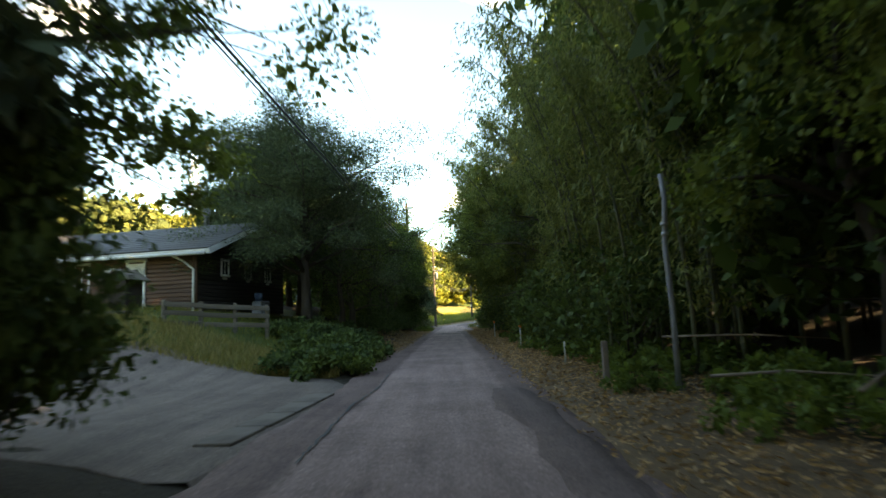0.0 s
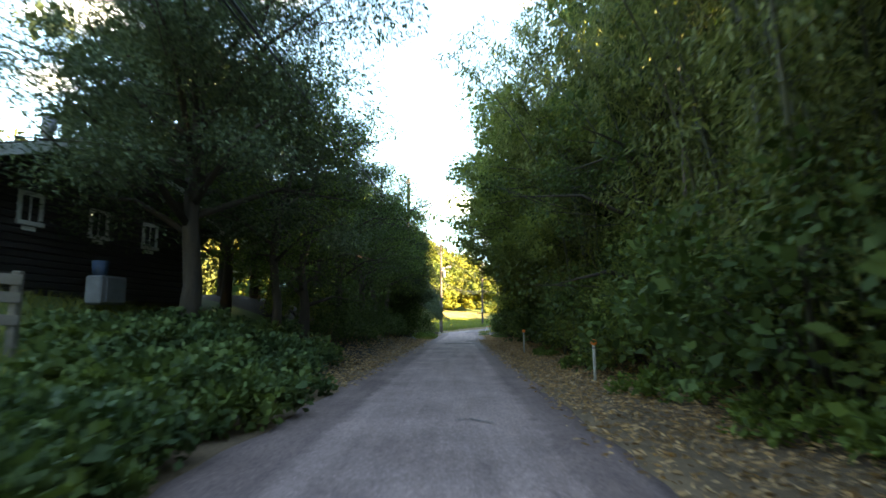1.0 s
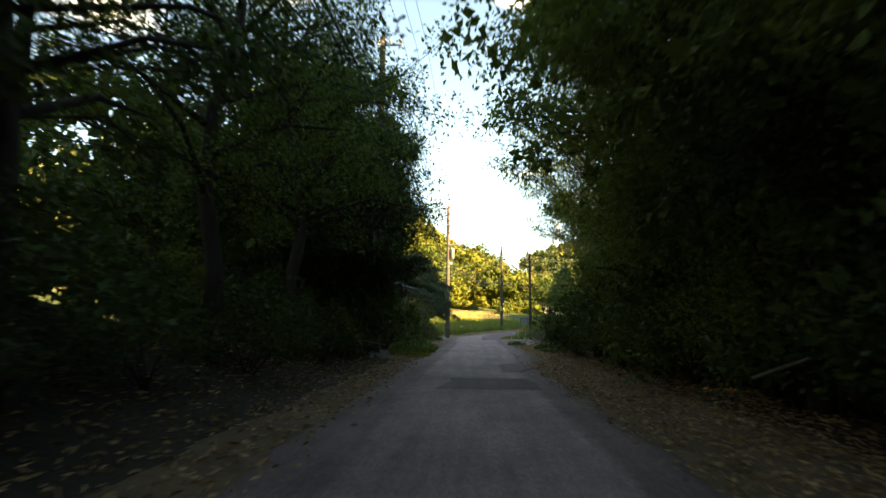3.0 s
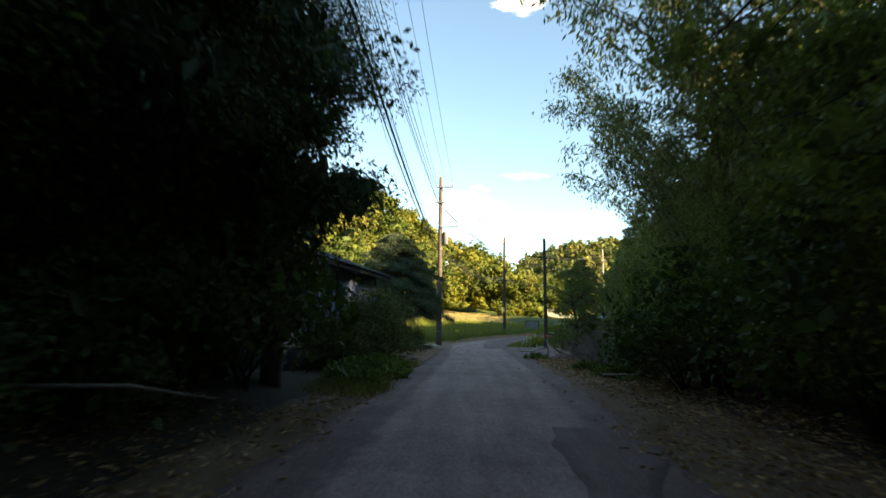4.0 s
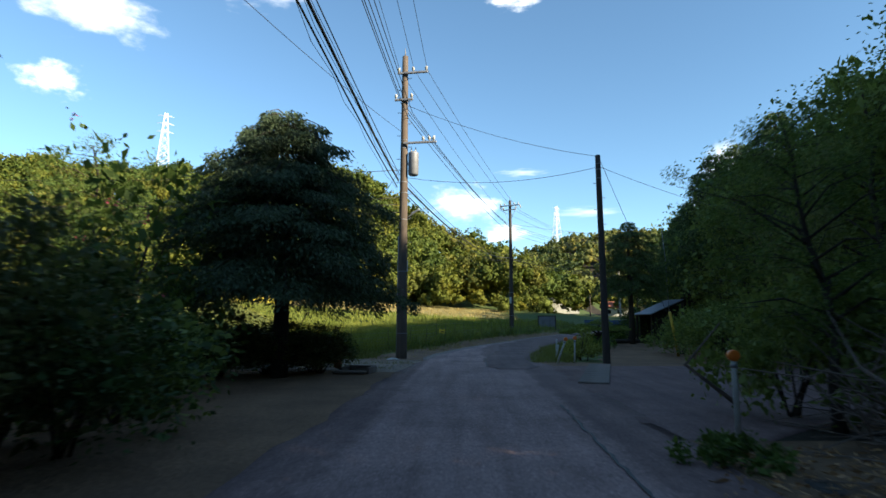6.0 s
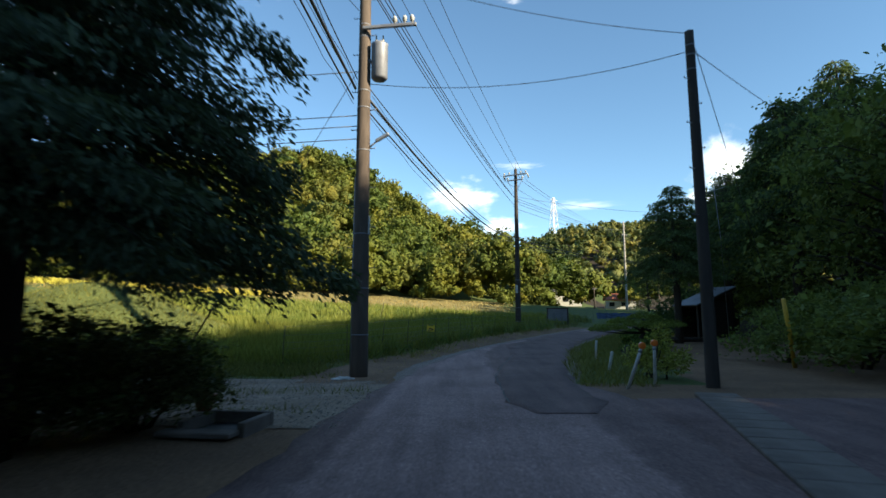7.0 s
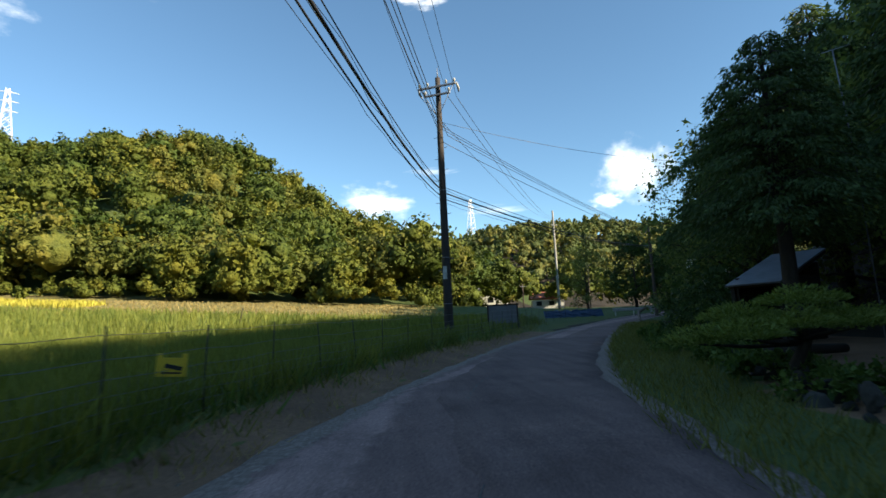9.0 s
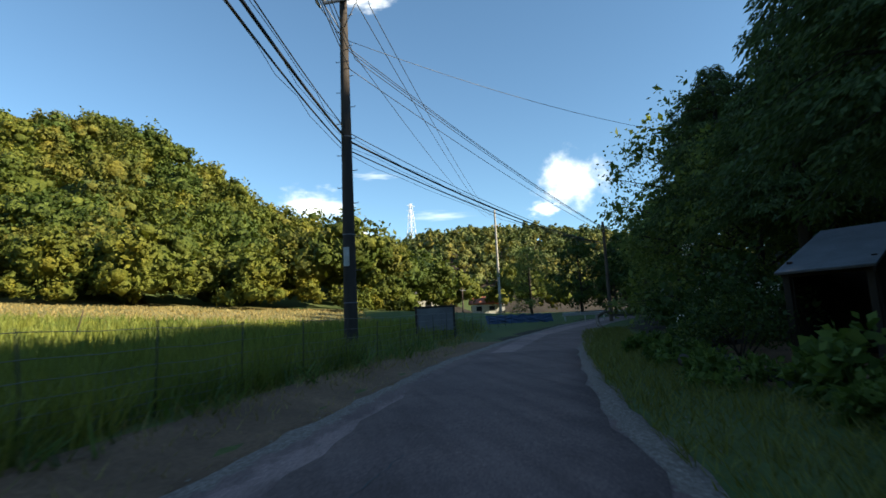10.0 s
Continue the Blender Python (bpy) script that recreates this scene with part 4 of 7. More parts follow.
for x, y, s in [(4.6, 8.0, 1.1), (3.9, 12.4, 1.0), (4.2, 14.6, 1.3), (3.4, 16.3, 0.9), (3.2, 19.2, 0.9), (5.2, 10.5, 1.2), (2.9, 8.6, 0.6), (5.5, 6.0, 1.2), (3.4, 5.6, 0.9), (3.3, 24.6, 0.8), (-2.7, 51.6, 0.8), (-2.6, 53.8, 1.0), (-2.7, 55.4, 0.9), (3.1, 30.0, 0.6), (2.4, 62.5, 0.5), (7.0, 86.0, 0.9), (7.6, 88.0, 0.9), (8.3, 90.2, 0.9), (9.2, 93.6, 1.0), (10.4, 96.4, 1.0), (11.6, 99.0, 1.0), (6.0, 83.2, 0.8), (3.4, 54.5, 0.7), (3.3, 57.0, 0.6)]:
    plant(fern, x, y, s, rnd.uniform(0, 6), group="verge undergrowth")

# by the shed: shrubs, a droopy cypress with an ivy-clad trunk
thicket = bush("thicket", 49, 1.15, 2.7, 50, 200, 0.065, LEAF_THIN, "fine-leaved thicket against the tin shed", "bush", 0.42, 12)
place_first(thicket, -3.4, 57.5, 0.9, 0.2, "yard shrubs")
plant(thicket, -3.75, 55.6, 0.72, 1.9, group="yard shrubs", sz=0.62)
plant(thicket, -3.1, 59.2, 0.95, 4.1, group="yard shrubs", sz=0.95)
plant(thicket, -3.9, 61.9, 1.0, 2.4, group="yard shrubs", sz=0.85)
plant(shrub_b, -4.1, 64.0, 0.95, 3.0, group="yard shrubs", sz=0.75)
plant(shrub, -3.4, 62.3, 0.75, 0.3, group="yard shrubs", sz=0.62)
plant(shrub, -5.6, 66.5, 1.1, 4.0, group="yard shrubs", sz=0.95)
myrtle = bush("crape_myrtle", 45, 1.5, 4.6, 40, 45, 0.15, LEAF_MID, "crape myrtle with a few pink flowers in the shed yard", "tree", 0.5, 9, (FLOWER, 14))
place_first(myrtle, -6.2, 67.5, 1.0, 0.0)
hinoki = conifer("cypress_tree", 5, 8.4, 4.0, 0.3, 22, 330, 0.15, NEEDLES, 0.24, "dark drooping cypress beside the field track", 0.36, 0.7)
place_first(hinoki, -4.1, 70.1, 0.7, 0.4)
hinoki.scale = (0.68, 0.68, 0.76)
plant(hinoki, -9.8, 56.5, 1.05, 2.2, group="lane trees")
plant(oak_c, -8.2, 69.6, 0.5, 2.2, group="lane trees")
plant(shrub, -4.7, 71.0, 0.85, 0.5, group="yard shrubs", sz=0.52)
plant(shrub, -3.7, 71.4, 0.6, 1.5, group="yard shrubs", sz=0.46)
plant(shrub, -5.8, 70.5, 0.95, 2.5, group="yard shrubs", sz=0.58)
plant(thicket, -4.5, 70.9, 1.0, 1.5, group="yard shrubs", sz=0.5)
plant(thicket, -3.5, 71.4, 0.75, 2.5, group="yard shrubs", sz=0.46)
plant(thicket, -5.7, 70.4, 1.1, 0.5, group="yard shrubs", sz=0.58)

# right beyond the wood: garden trees and the wooded slope
plant(bam_b, 7.2, 69.5, 0.45, 0.8, group="bamboo clumps")
plant(oak_c, 8.6, 64.2, 0.55, 0.8, group="slope trees")
plant(shrub_b, 5.9, 64.1, 1.1, 2.2, group="garden shrubs")
plant(shrub_b, 4.4, 65.1, 0.72, 1.1, group="garden shrubs", sz=1.1)
plant(oak_c, 4.25, 63.9, 0.35, 2.0, group="garden shrubs", label="feathery young sapling behind the brush pile")
plant(shrub_b, 9.8, 78.8, 1.1, 0.2, group="garden shrubs")
plant(shrub_b, 9.2, 81.0, 0.95, 1.2, group="garden shrubs")
plant(shrub_b, 11.6, 81.0, 1.3, 2.2, group="garden shrubs")
for x, y, s, z in [(9.4, 76.6, 1.3, 1.0), (10.6, 73.4, 1.3, 1.2), (11.2, 70.4, 1.4, 1.3), (12.2, 78.2, 1.5, 1.4), (12.6, 74.8, 1.5, 1.5)]:
    plant(shrub_b, x, y, s, rnd.uniform(0, 6), group="garden shrubs", sz=z)
aucuba = bush("golden_shrub", 46, 0.62, 1.1, 24, 80, 0.095, LEAF_BRIGHT, "yellow-green shrub beside the delineator posts", "bush", 0.4, 6, core=0.0)
place_first(aucuba, 4.3, 77.3, 1.0, 0.3)
hydrangea = bush("hydrangea", 47, 0.85, 1.0, 22, 34, 0.2, LEAF_MID, "round hydrangea bush below the shack", "bush", 0.7, 6)
place_first(hydrangea, 9.3, 91.8, 0.78, 0.3)
rose = bush("rose_of_sharon", 48, 1.5, 2.6, 36, 55, 0.14, LEAF_DARK, "large shrub with scattered white flowers", "bush", 0.55, 7, (WHITE_FLOWER, 26))
place_first(rose, 14.6, 100.3, 1.15, 0.3)
plant(shrub, 11.7, 96.3, 0.8, 0.7, group="garden shrubs")
plant(shrub_b, 12.6, 98.2, 0.75, 0.7, group="garden shrubs")
big_cedar = conifer("cedar_tree", 6, 13.5, 4.0, 0.42, 20, 95, 0.24, CEDAR, 0.28, "tall dark drooping cedar behind the shack", 0.45, 0.8)
place_first(big_cedar, 10.2, 90.8, 0.55, 0.4, "slope trees")
for x, y, s in [(16.6, 99.0, 0.66), (15.6, 90.5, 0.85), (24.0, 104.0, 1.15), (20.3, 106.0, 0.86), (25.5, 112.0, 1.0), (25.0, 100.0, 1.2)]:
    plant(big_cedar, x, y, s, rnd.uniform(0, 6), group="slope trees")
# those around y 55 to 63 include some added to shade the lane
for x, y, s in [(17.5, 90.0, 1.0), (20.5, 94.5, 1.1), (22.5, 86.5, 1.1), (16.0, 85.0, 0.9), (18.5, 80.0, 1.0), (14.5, 76.5, 0.9), (24.5, 78.5, 1.15), (17.5, 72.0, 1.0), (14.0, 68.0, 0.9), (22.0, 70.0, 1.1), (27.5, 91.0, 1.2), (29.0, 99.5, 1.2), (32.0, 108.0, 1.2), (36.5, 117.0, 1.2), (16.0, 62.0, 1.0), (28.5, 84.0, 1.2), (30.0, 74.0, 1.2), (36.0, 130.0, 1.1), (14.5, 58.0, 1.25), (15.0, 63.0, 1.2), (12.6, 65.4, 1.0), (21.5, 57.0, 1.35), (16.5, 55.0, 1.3), (20.5, 83.5, 1.2), (14.2, 83.0, 0.85), (18.0, 60.5, 1.25), (24.6, 116.0, 0.72), (27.5, 121.0, 0.8), (32.0, 126.0, 0.85), (22.4, 110.0, 1.1), (18.6, 102.6, 0.75), (40.0, 122.0, 1.2), (34.0, 95.0, 1.2), (37.0, 106.0, 1.25), (35.0, 86.0, 1.2), (38.5, 138.0, 0.9), (41.0, 146.0, 1.0), (36.0, 150.0, 0.9), (47.0, 150.0, 1.0), (30.0, 152.0, 0.8), (43.0, 138.0, 1.1), (36.5, 143.0, 0.7), (52.0, 158.0, 1.1)]:
    plant(back_c if 12 < x < 33 and y > 54 else (back_a, back_b)[rnd.randrange(2)], x, y, s, rnd.uniform(0, 6), group="slope trees")

# extra trees added along the sun's path to keep dapples off the lane
for x, y, w in [(19.5, 71.0, 1.0), (20.5, 67.2, 1.0), (21.5, 75.0, 1.05), (16.5, 69.5, 0.95), (18.0, 76.0, 1.0), (15.5, 72.8, 0.9)]:
    plant(back_c, x, y, w, 2.0 + 0.7 * x, group="slope trees")


def pine(name, x, y):
    """A trained garden pine: leaning trunk, flat pads of needles."""
    rng = np.random.default_rng(51)
    top = thing(name, "trained garden pine with flat needle pads above the lane", "tree", m=Matrix.Translation((x, y, land1(x, y))))
    path = [(0, 0, -0.3), (-0.15, 0.05, 0.5), (0.12, 0.0, 1.1), (-0.05, -0.1, 1.7), (0.1, 0, 2.1)]
    pads = [(-1.7, -0.6, 1.35, 0.75), (-0.9, 0.5, 1.75, 0.75), (0.2, 0.1, 2.1, 0.8), (1.0, 0.4, 1.65, 0.75), (0.6, -0.7, 1.5, 0.65), (-2.3, -0.2, 1.25, 0.55), (-0.5, -0.6, 1.55, 0.65), (1.6, -0.2, 1.55, 0.6)]
    pieces = [tube_data(path, [0.15, 0.13, 0.11, 0.08, 0.04], 9)]
    ps, ds = [], []
    for px, py, pz, r in pads:
        pieces.append(tube_data([(0, 0, 0.75 + 0.25 * pz), (px * 0.5, py * 0.5, pz - 0.2), (px, py, pz - 0.06)], [0.07, 0.05, 0.02], 6))
        n = int(2400 * r * r)
        a, q = rng.uniform(0, 6.28, n), r * np.sqrt(rng.uniform(0, 1, n))
        ps.append(np.stack([px + np.cos(a) * q, py + np.sin(a) * q, pz + 0.42 * np.cos(q / r * 1.5) * rng.uniform(-0.35, 1.0, n)], 1))
        ds.append(np.stack([np.cos(a) * q, np.sin(a) * q, np.full(n, 0.55)], 1) + rng.normal(0, 0.35, (n, 3)))
    v, f = joined(pieces)
    poly_mesh("trunk", v, f, BARK, top, True)
    quad_mesh("needles", leaf_quads(rng, np.concatenate(ps), np.concatenate(ds), 0.14, 0.035), PINE_NEEDLES, top)
    return top


garden_pine = pine("pine_tree", 7.35, 87.3)
garden_pine.scale = (0.74, 0.74, 0.58)


# ---- the wooded hills ----
def canopy(name, rng, x, y, r, h, quads, size, material, label, pointed=0.0, lobes=26):
    """Many crowns on the land: each a core set about with small uneven leafy tufts, some of them hanging."""
    n = len(x)
    z = land(x, y)
    base = np.stack([x, y, z + h * 0.55], 1)
    lo = unit(rng.normal(size=(n, lobes, 3)))
    lo[..., 2] = np.abs(lo[..., 2]) * 1.1 - 0.35
    tall = rng.uniform(0.85, 1.5, (n, 1, 1))
    grow = np.concatenate([np.ones((n, 1, 2)), tall], 2)
    cen = base[:, None] + lo * (r[:, None, None] * rng.uniform(0.5, 0.98, (n, lobes, 1))) * grow
    rr = r[:, None] * rng.uniform(0.17, 0.36, (n, lobes))
    hang = rng.uniform(0.7, 1.5, (n, lobes, 1, 1))
    per = quads // lobes
    v = unit(rng.normal(size=(n, lobes, per, 3)) + np.array([0, 0, 0.3]))
    k = rng.uniform(0.8, 1.35, (n, lobes, per, 1))
    p = cen[:, :, None] + v * rr[:, :, None, None] * k * np.concatenate([np.ones((n, lobes, 1, 2)), hang], 3)
    ball_c = np.concatenate([cen, base[:, None]], 1).reshape(-1, 3)
    ball_v, ball_f = lobed(rng, ball_c, np.concatenate([rr * 0.58, r[:, None] * 0.56], 1).reshape(-1))
    if pointed:
        f = np.clip((p[..., 2] - z[:, None, None]) / (1.25 * h[:, None, None]), 0, 1)
        p[..., :2] = np.stack([x, y], 1)[:, None, None] + (p[..., :2] - np.stack([x, y], 1)[:, None, None]) * (1.15 - pointed * f)[..., None]
        bx = np.repeat(np.stack([x, y, z, h], 1), (lobes + 1) * len(BALL_V), 0)
        f = np.clip((ball_v[:, 2] - bx[:, 2]) / (1.25 * bx[:, 3]), 0, 1)
        ball_v[:, :2] = bx[:, :2] + (ball_v[:, :2] - bx[:, :2]) * (1.15 - pointed * f)[:, None]
    p, v = p.reshape(-1, 3), v.reshape(-1, 3)
    nrm = unit(v + rng.normal(0, 0.55, v.shape))
    d = np.cross(nrm, rng.normal(size=v.shape))
    d = unit(unit(d) + np.array([0, 0, -0.5]))
    L = size * rng.uniform(0.5, 1.4, (len(p), 1))
    s = unit(np.cross(d, nrm))
    q = np.stack([p - d * L * 0.5, p + s * L * 0.34, p + d * L * 0.5, p - s * L * 0.34], 1)
    ob = quad_mesh(name, q, material, None, unit(v * 0.6 + nrm * 0.7))
    poly_mesh("inner_crown", ball_v, ball_f, material, ob, True)["kind"] = "stuff"
    return tagged(ob, label, "woods", "", "stuff")


def spots(rng, n, x0, x1, y0, y1, keep, gap):
    """Scattered places that keep apart from one another."""
    out = []
    xs, ys = rng.uniform(x0, x1, n), rng.uniform(y0, y1, n)
    ok = keep(xs, ys)
    cell = {}
    for a, b, k in zip(xs, ys, ok):
        if not k:
            continue
        i, j = int(a // gap), int(b // gap)
        if any((a - c[0]) ** 2 + (b - c[1]) ** 2 < gap * gap for u in (-1, 0, 1) for w in (-1, 0, 1) for c in cell.get((i + u, j + w), ())):
            continue
        cell.setdefault((i, j), []).append((a, b))
        out.append((a, b))
    return np.array(out)


rg = np.random.default_rng(71)
foot_x, foot_y = [-400, -150, -100, -60, -20, 8, 25, 60], [70, 100, 128, 140, 146, 150, 175, 320]
s = spots(rg, 9000, -135, 26, 90, 250, lambda x, y: (y - np.interp(x, foot_x, foot_y) > -1) & (y - np.interp(x, foot_x, foot_y) < 68), 4.7)
sort = rg.uniform(0, 1, len(s)) + 0.35 * bumps(s[:, 0], s[:, 1], 14.0)
for lo_s, hi_s, mat_s, tone in [(-9, 0.5, HILL_LEAVES, "sunlit green woods covering the hillside beyond the paddies"), (0.5, 0.8, HILL_DEEP, "deep green trees among the hillside woods"), (0.8, 9, HILL_OLIVE, "olive yellowing trees among the hillside woods")]:
    w = s[(sort >= lo_s) & (sort < hi_s)]
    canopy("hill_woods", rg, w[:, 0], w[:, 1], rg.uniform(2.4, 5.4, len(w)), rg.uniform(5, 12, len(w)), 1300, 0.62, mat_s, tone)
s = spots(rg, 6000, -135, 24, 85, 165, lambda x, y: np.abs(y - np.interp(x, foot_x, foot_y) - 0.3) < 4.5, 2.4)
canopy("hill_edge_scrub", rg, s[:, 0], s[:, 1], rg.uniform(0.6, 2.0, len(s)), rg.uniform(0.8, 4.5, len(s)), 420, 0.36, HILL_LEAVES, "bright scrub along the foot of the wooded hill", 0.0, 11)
s = spots(rg, 3000, -130, -52, -30, 110, lambda x, y: (-x > np.interp(y, [-60, 60, 110], [52, 56, 75]) - 2) & (-x < np.interp(y, [-60, 60, 110], [52, 56, 75]) + 55) & (y < 108), 6.0)
canopy("hill_woods", rg, s[:, 0], s[:, 1], rg.uniform(3, 5, len(s)), rg.uniform(7, 11, len(s)), 200, 0.9, HILL_LEAVES, "sunlit woods beyond the cabin", 0.0, 10)
s = spots(rg, 900, -50, -19, 34, 72, lambda x, y: x < -19.5 - 0.1 * (72 - y), 5.0)
canopy("valley_woods", rg, s[:, 0], s[:, 1], rg.uniform(3.2, 4.6, len(s)), rg.uniform(10, 15, len(s)), 900, 0.55, VALLEY_LEAVES, "sunlit yellow-green trees beyond the cabin")
s = spots(rg, 500, 60, 200, 220, 420, lambda x, y: (land(x, y) > 12) & (x > 30 + 0.16 * y) & (bumps(x, y, 30) > 0.0), 8.0)
canopy("far_conifers", rg, s[:, 0], s[:, 1], rg.uniform(3, 4.2, len(s)), rg.uniform(13, 18, len(s)), 120, 1.1, FAR_LEAVES, "dark conifers on the far ridge", 0.9, 8)
s = spots(rg, 6000, 0, 330, 215, 470, lambda x, y: (land(x, y) > 9) & (x > 15 + 0.06 * y), 7.0)
canopy("far_woods", rg, s[:, 0], s[:, 1], rg.uniform(4, 6.5, len(s)), rg.uniform(8, 12, len(s)), 120, 1.9, FAR_LEAVES, "woods on the far ridge across the valley", 0.0, 8)
s = spots(rg, 900, 18, 80, 165, 235, lambda x, y: (np.abs(x - 28 - 0.25 * (y - 180)) < 26) & (y > 176), 8.0)
canopy("far_trees", rg, s[:, 0], s[:, 1], rg.uniform(2.5, 4.5, len(s)), rg.uniform(6, 11, len(s)), 300, 1.0, HILL_LEAVES, "sunlit trees at the head of the valley", 0.0, 14)
s = spots(rg, 2500, 38, 130, -30, 170, lambda x, y: (land(x, y) > 8) & (x > 40), 6.0)
canopy("slope_woods", rg, s[:, 0], s[:, 1], rg.uniform(3.2, 5.2, len(s)), rg.uniform(8, 13, len(s)), 120, 1.5, SLOPE_LEAVES, "dark woods on the upper slope", 0.0, 10)

# ---- grass, rice, fallen leaves ----
rg = np.random.default_rng(81)


def left_of_fence(x, y, gap=0.25):
    return x < np.interp(y, [76, 80, 83, 87.4, 94, 102, 112, 122], [-5.4, -3.0, -1.6, -0.5, 1.75, 5.8, 10.8, 17.0]) - gap


def scatter(n, x0, x1, y0, y1, keep):
    x, y = rg.uniform(x0, x1, n), rg.uniform(y0, y1, n)
    k = keep(x, y)
    return x[k], y[k]


x, y = scatter(110000, -16, 4, 78.5, 100, lambda x, y: left_of_fence(x, y, 0.05 + 0.15 * np.sin(1.9 * y)) & (((x + 12.4) / 4.8) ** 2 + ((y - 83.8) / 5.8) ** 2 > 1))
blades("rice", rg, x, y, 0.6, 0.012, RICE, "green rice standing in the paddy behind the fence", 0.38, "rice")
x, y = scatter(20000, -20, -8.0, 78.5, 91.5, lambda x, y: ((x + 12.4) / 5.0) ** 2 + ((y - 83.8) / 6.0) ** 2 < 1)
blades("bank_grass", rg, x, y, 0.16, 0.01, GRASS, "rough grass on a mound beside the track", 0.6)
x, y = scatter(45000, -34, 12, 84, 126, lambda x, y: left_of_fence(x, y) & ((x < -14) | (y > 98)) & (((x + 12.4) / 4.8) ** 2 + ((y - 83.8) / 5.8) ** 2 > 1))
blades("rice", rg, x, y, 0.55, 0.03, RICE, "green rice standing in the far paddy", 0.2, "rice")
x, y = scatter(26000, -75, 8, 112, 150, lambda x, y: (x > -75) & (y < np.interp(x, foot_x, foot_y) - 2) & (y > 124 + 0.05 * x))
blades("dry_grass", rg, x, y, 0.2, 0.05, DRY_GRASS, "pale dry grass below the wooded hill", 0.3)
x, y = scatter(60000, -90, -22, 120, 140, lambda x, y: ((np.abs(y - 131 - 0.06 * (x + 52)) < 3.0) & (x < -24)))
blades("ripe_rice", rg, x, y, 0.5, 0.07, GOLD_RICE, "strip of ripe golden rice on a terrace", 0.2, "rice")
x, y = scatter(38000, -5, 16, 78, 112, lambda x, y: ~left_of_fence(x, y, 0.05) & left_of_fence(x, y, -0.5 - 0.16 * np.sin(y * 1.7) - 0.12 * np.sin(y * 4.3)))
blades("verge_grass", rg, x, y, 0.24, 0.011, GRASS, "short grass along the foot of the fence", 0.6)
x, y = scatter(34000, -5, 16, 78, 108, lambda x, y: ~left_of_fence(x, y, 0.15) & left_of_fence(x, y, -0.95 - 0.15 * np.sin(y * 2.3)))
blades("dry_grass", rg, x, y, 0.16, 0.009, DRY_GRASS, "dry grass stalks at the foot of the fence", 0.6)
x, y = scatter(16000, -5, 12, 78, 104, lambda x, y: ~left_of_fence(x, y, 0.35) & left_of_fence(x, y, -0.28 - 0.25 * np.sin(y * 2.9)))
blades("fence_weeds", rg, x, y, 0.36, 0.022, LEAF_MID, "broad-leaved weeds growing through the foot of the fence", 0.75, "weeds")
x, y = scatter(14000, -4, 12, 78, 106, lambda x, y: np.abs(x - road_x(y) + 2.5 + 0.1 * np.sin(3 * y)) < 0.32)
blades("dry_grass", rg, x, y, 0.09, 0.007, DRY_GRASS, "short dry grass along the lane edge", 0.9)
x, y = scatter(110000, 2, 18, 75.5, 112, lambda x, y: (x - road_x(y) > np.interp(y, [76, 82, 88, 100], [1.75, 1.95, 1.75, 1.75])) & (x - road_x(y) < np.interp(y, [76, 82, 88, 92, 100], [3.2, 3.7, 3.6, 4.0, 4.0])))
blades("verge_grass", rg, x, y, 0.19, 0.0085, GRASS, "green grass verge inside the bend", 0.6)
x, y = scatter(7500, -14, -2.6, 11, 17.5, lambda x, y: y > 12.4 - 0.16 * (x + 3))
blades("bank_grass", rg, x, y, 0.24, 0.009, GRASS, "rough grass on the bank in front of the cabin", 0.5)
x, y = scatter(12000, -13, -3.4, 17.5, 27, lambda x, y: x < -3.2)
blades("bank_grass", rg, x, y, 0.2, 0.009, GRASS, "shaded rough grass beside the cabin", 0.55)
x, y = scatter(15000, -13, -2.6, 11.2, 15.6, lambda x, y: y > 12.35 - 0.16 * (x + 3))
blades("bank_grass", rg, x, y, 0.26, 0.009, DRY_GRASS, "dry grass on the bank in front of the cabin", 0.5)
x, y = scatter(5000, -9, -1.4, 72.4, 77.6, lambda x, y: (np.abs(y - 74.6 - 0.12 * np.sin(x * 2)) < 0.35) | ((y > 76.6) & (x < -2.5)) | ((np.abs(y - 72.7) < 0.25) & (x < -1.8)))
blades("track_grass", rg, x, y, 0.13, 0.008, GRASS, "short grass between the wheel tracks", 0.6)
x, y = scatter(9000, -15, -3.0, 76.5, 78.9, lambda x, y: y > 76.9 + 0.25 * np.sin(1.3 * x) + 0.15 * np.sin(3.7 * x))
blades("bank_grass", rg, x, y, 0.24, 0.012, GRASS, "rough grass between the field track and the paddy", 0.6)
x, y = scatter(3500, -3.1, -1.75, 50, 58, lambda x, y: x < -1.9 + 0.2 * np.sin(y * 2))
blades("verge_grass", rg, x, y, 0.25, 0.009, GRASS, "tufts of grass beside the shed", 0.5)


def litter(name, n, x0, x1, y0, y1, keep, size, label):
    x, y = scatter(n, x0, x1, y0, y1, keep)
    p = np.stack([x, y, land(x, y) + 0.02 + rg.uniform(0, 0.03, len(x))], 1)
    d = rg.normal(0, 1, p.shape) * [1, 1, 0.22]
    tagged(quad_mesh(name, leaf_quads(rg, p, d, size, size * 0.28), DEAD_LEAF), label, "fallen leaves", "", "stuff")


litter("fallen_leaves", 36000, 1.15, 5.0, 3, 63, lambda x, y: rg.uniform(0, 1, len(x)) < np.clip((x - 1.2 - 0.8 * (y > 48)) * 2.2, 0.04, 1), 0.095, "dry bamboo leaves covering the verge")
litter("fallen_leaves", 16000, -6.0, -1.7, 20, 60, lambda x, y: (rg.uniform(0, 1, len(x)) < np.clip((-x - 1.75) * 1.6, 0.03, 1)) & ((y < 48) | (x > -2.8)), 0.11, "dry brown leaves covering the verge")


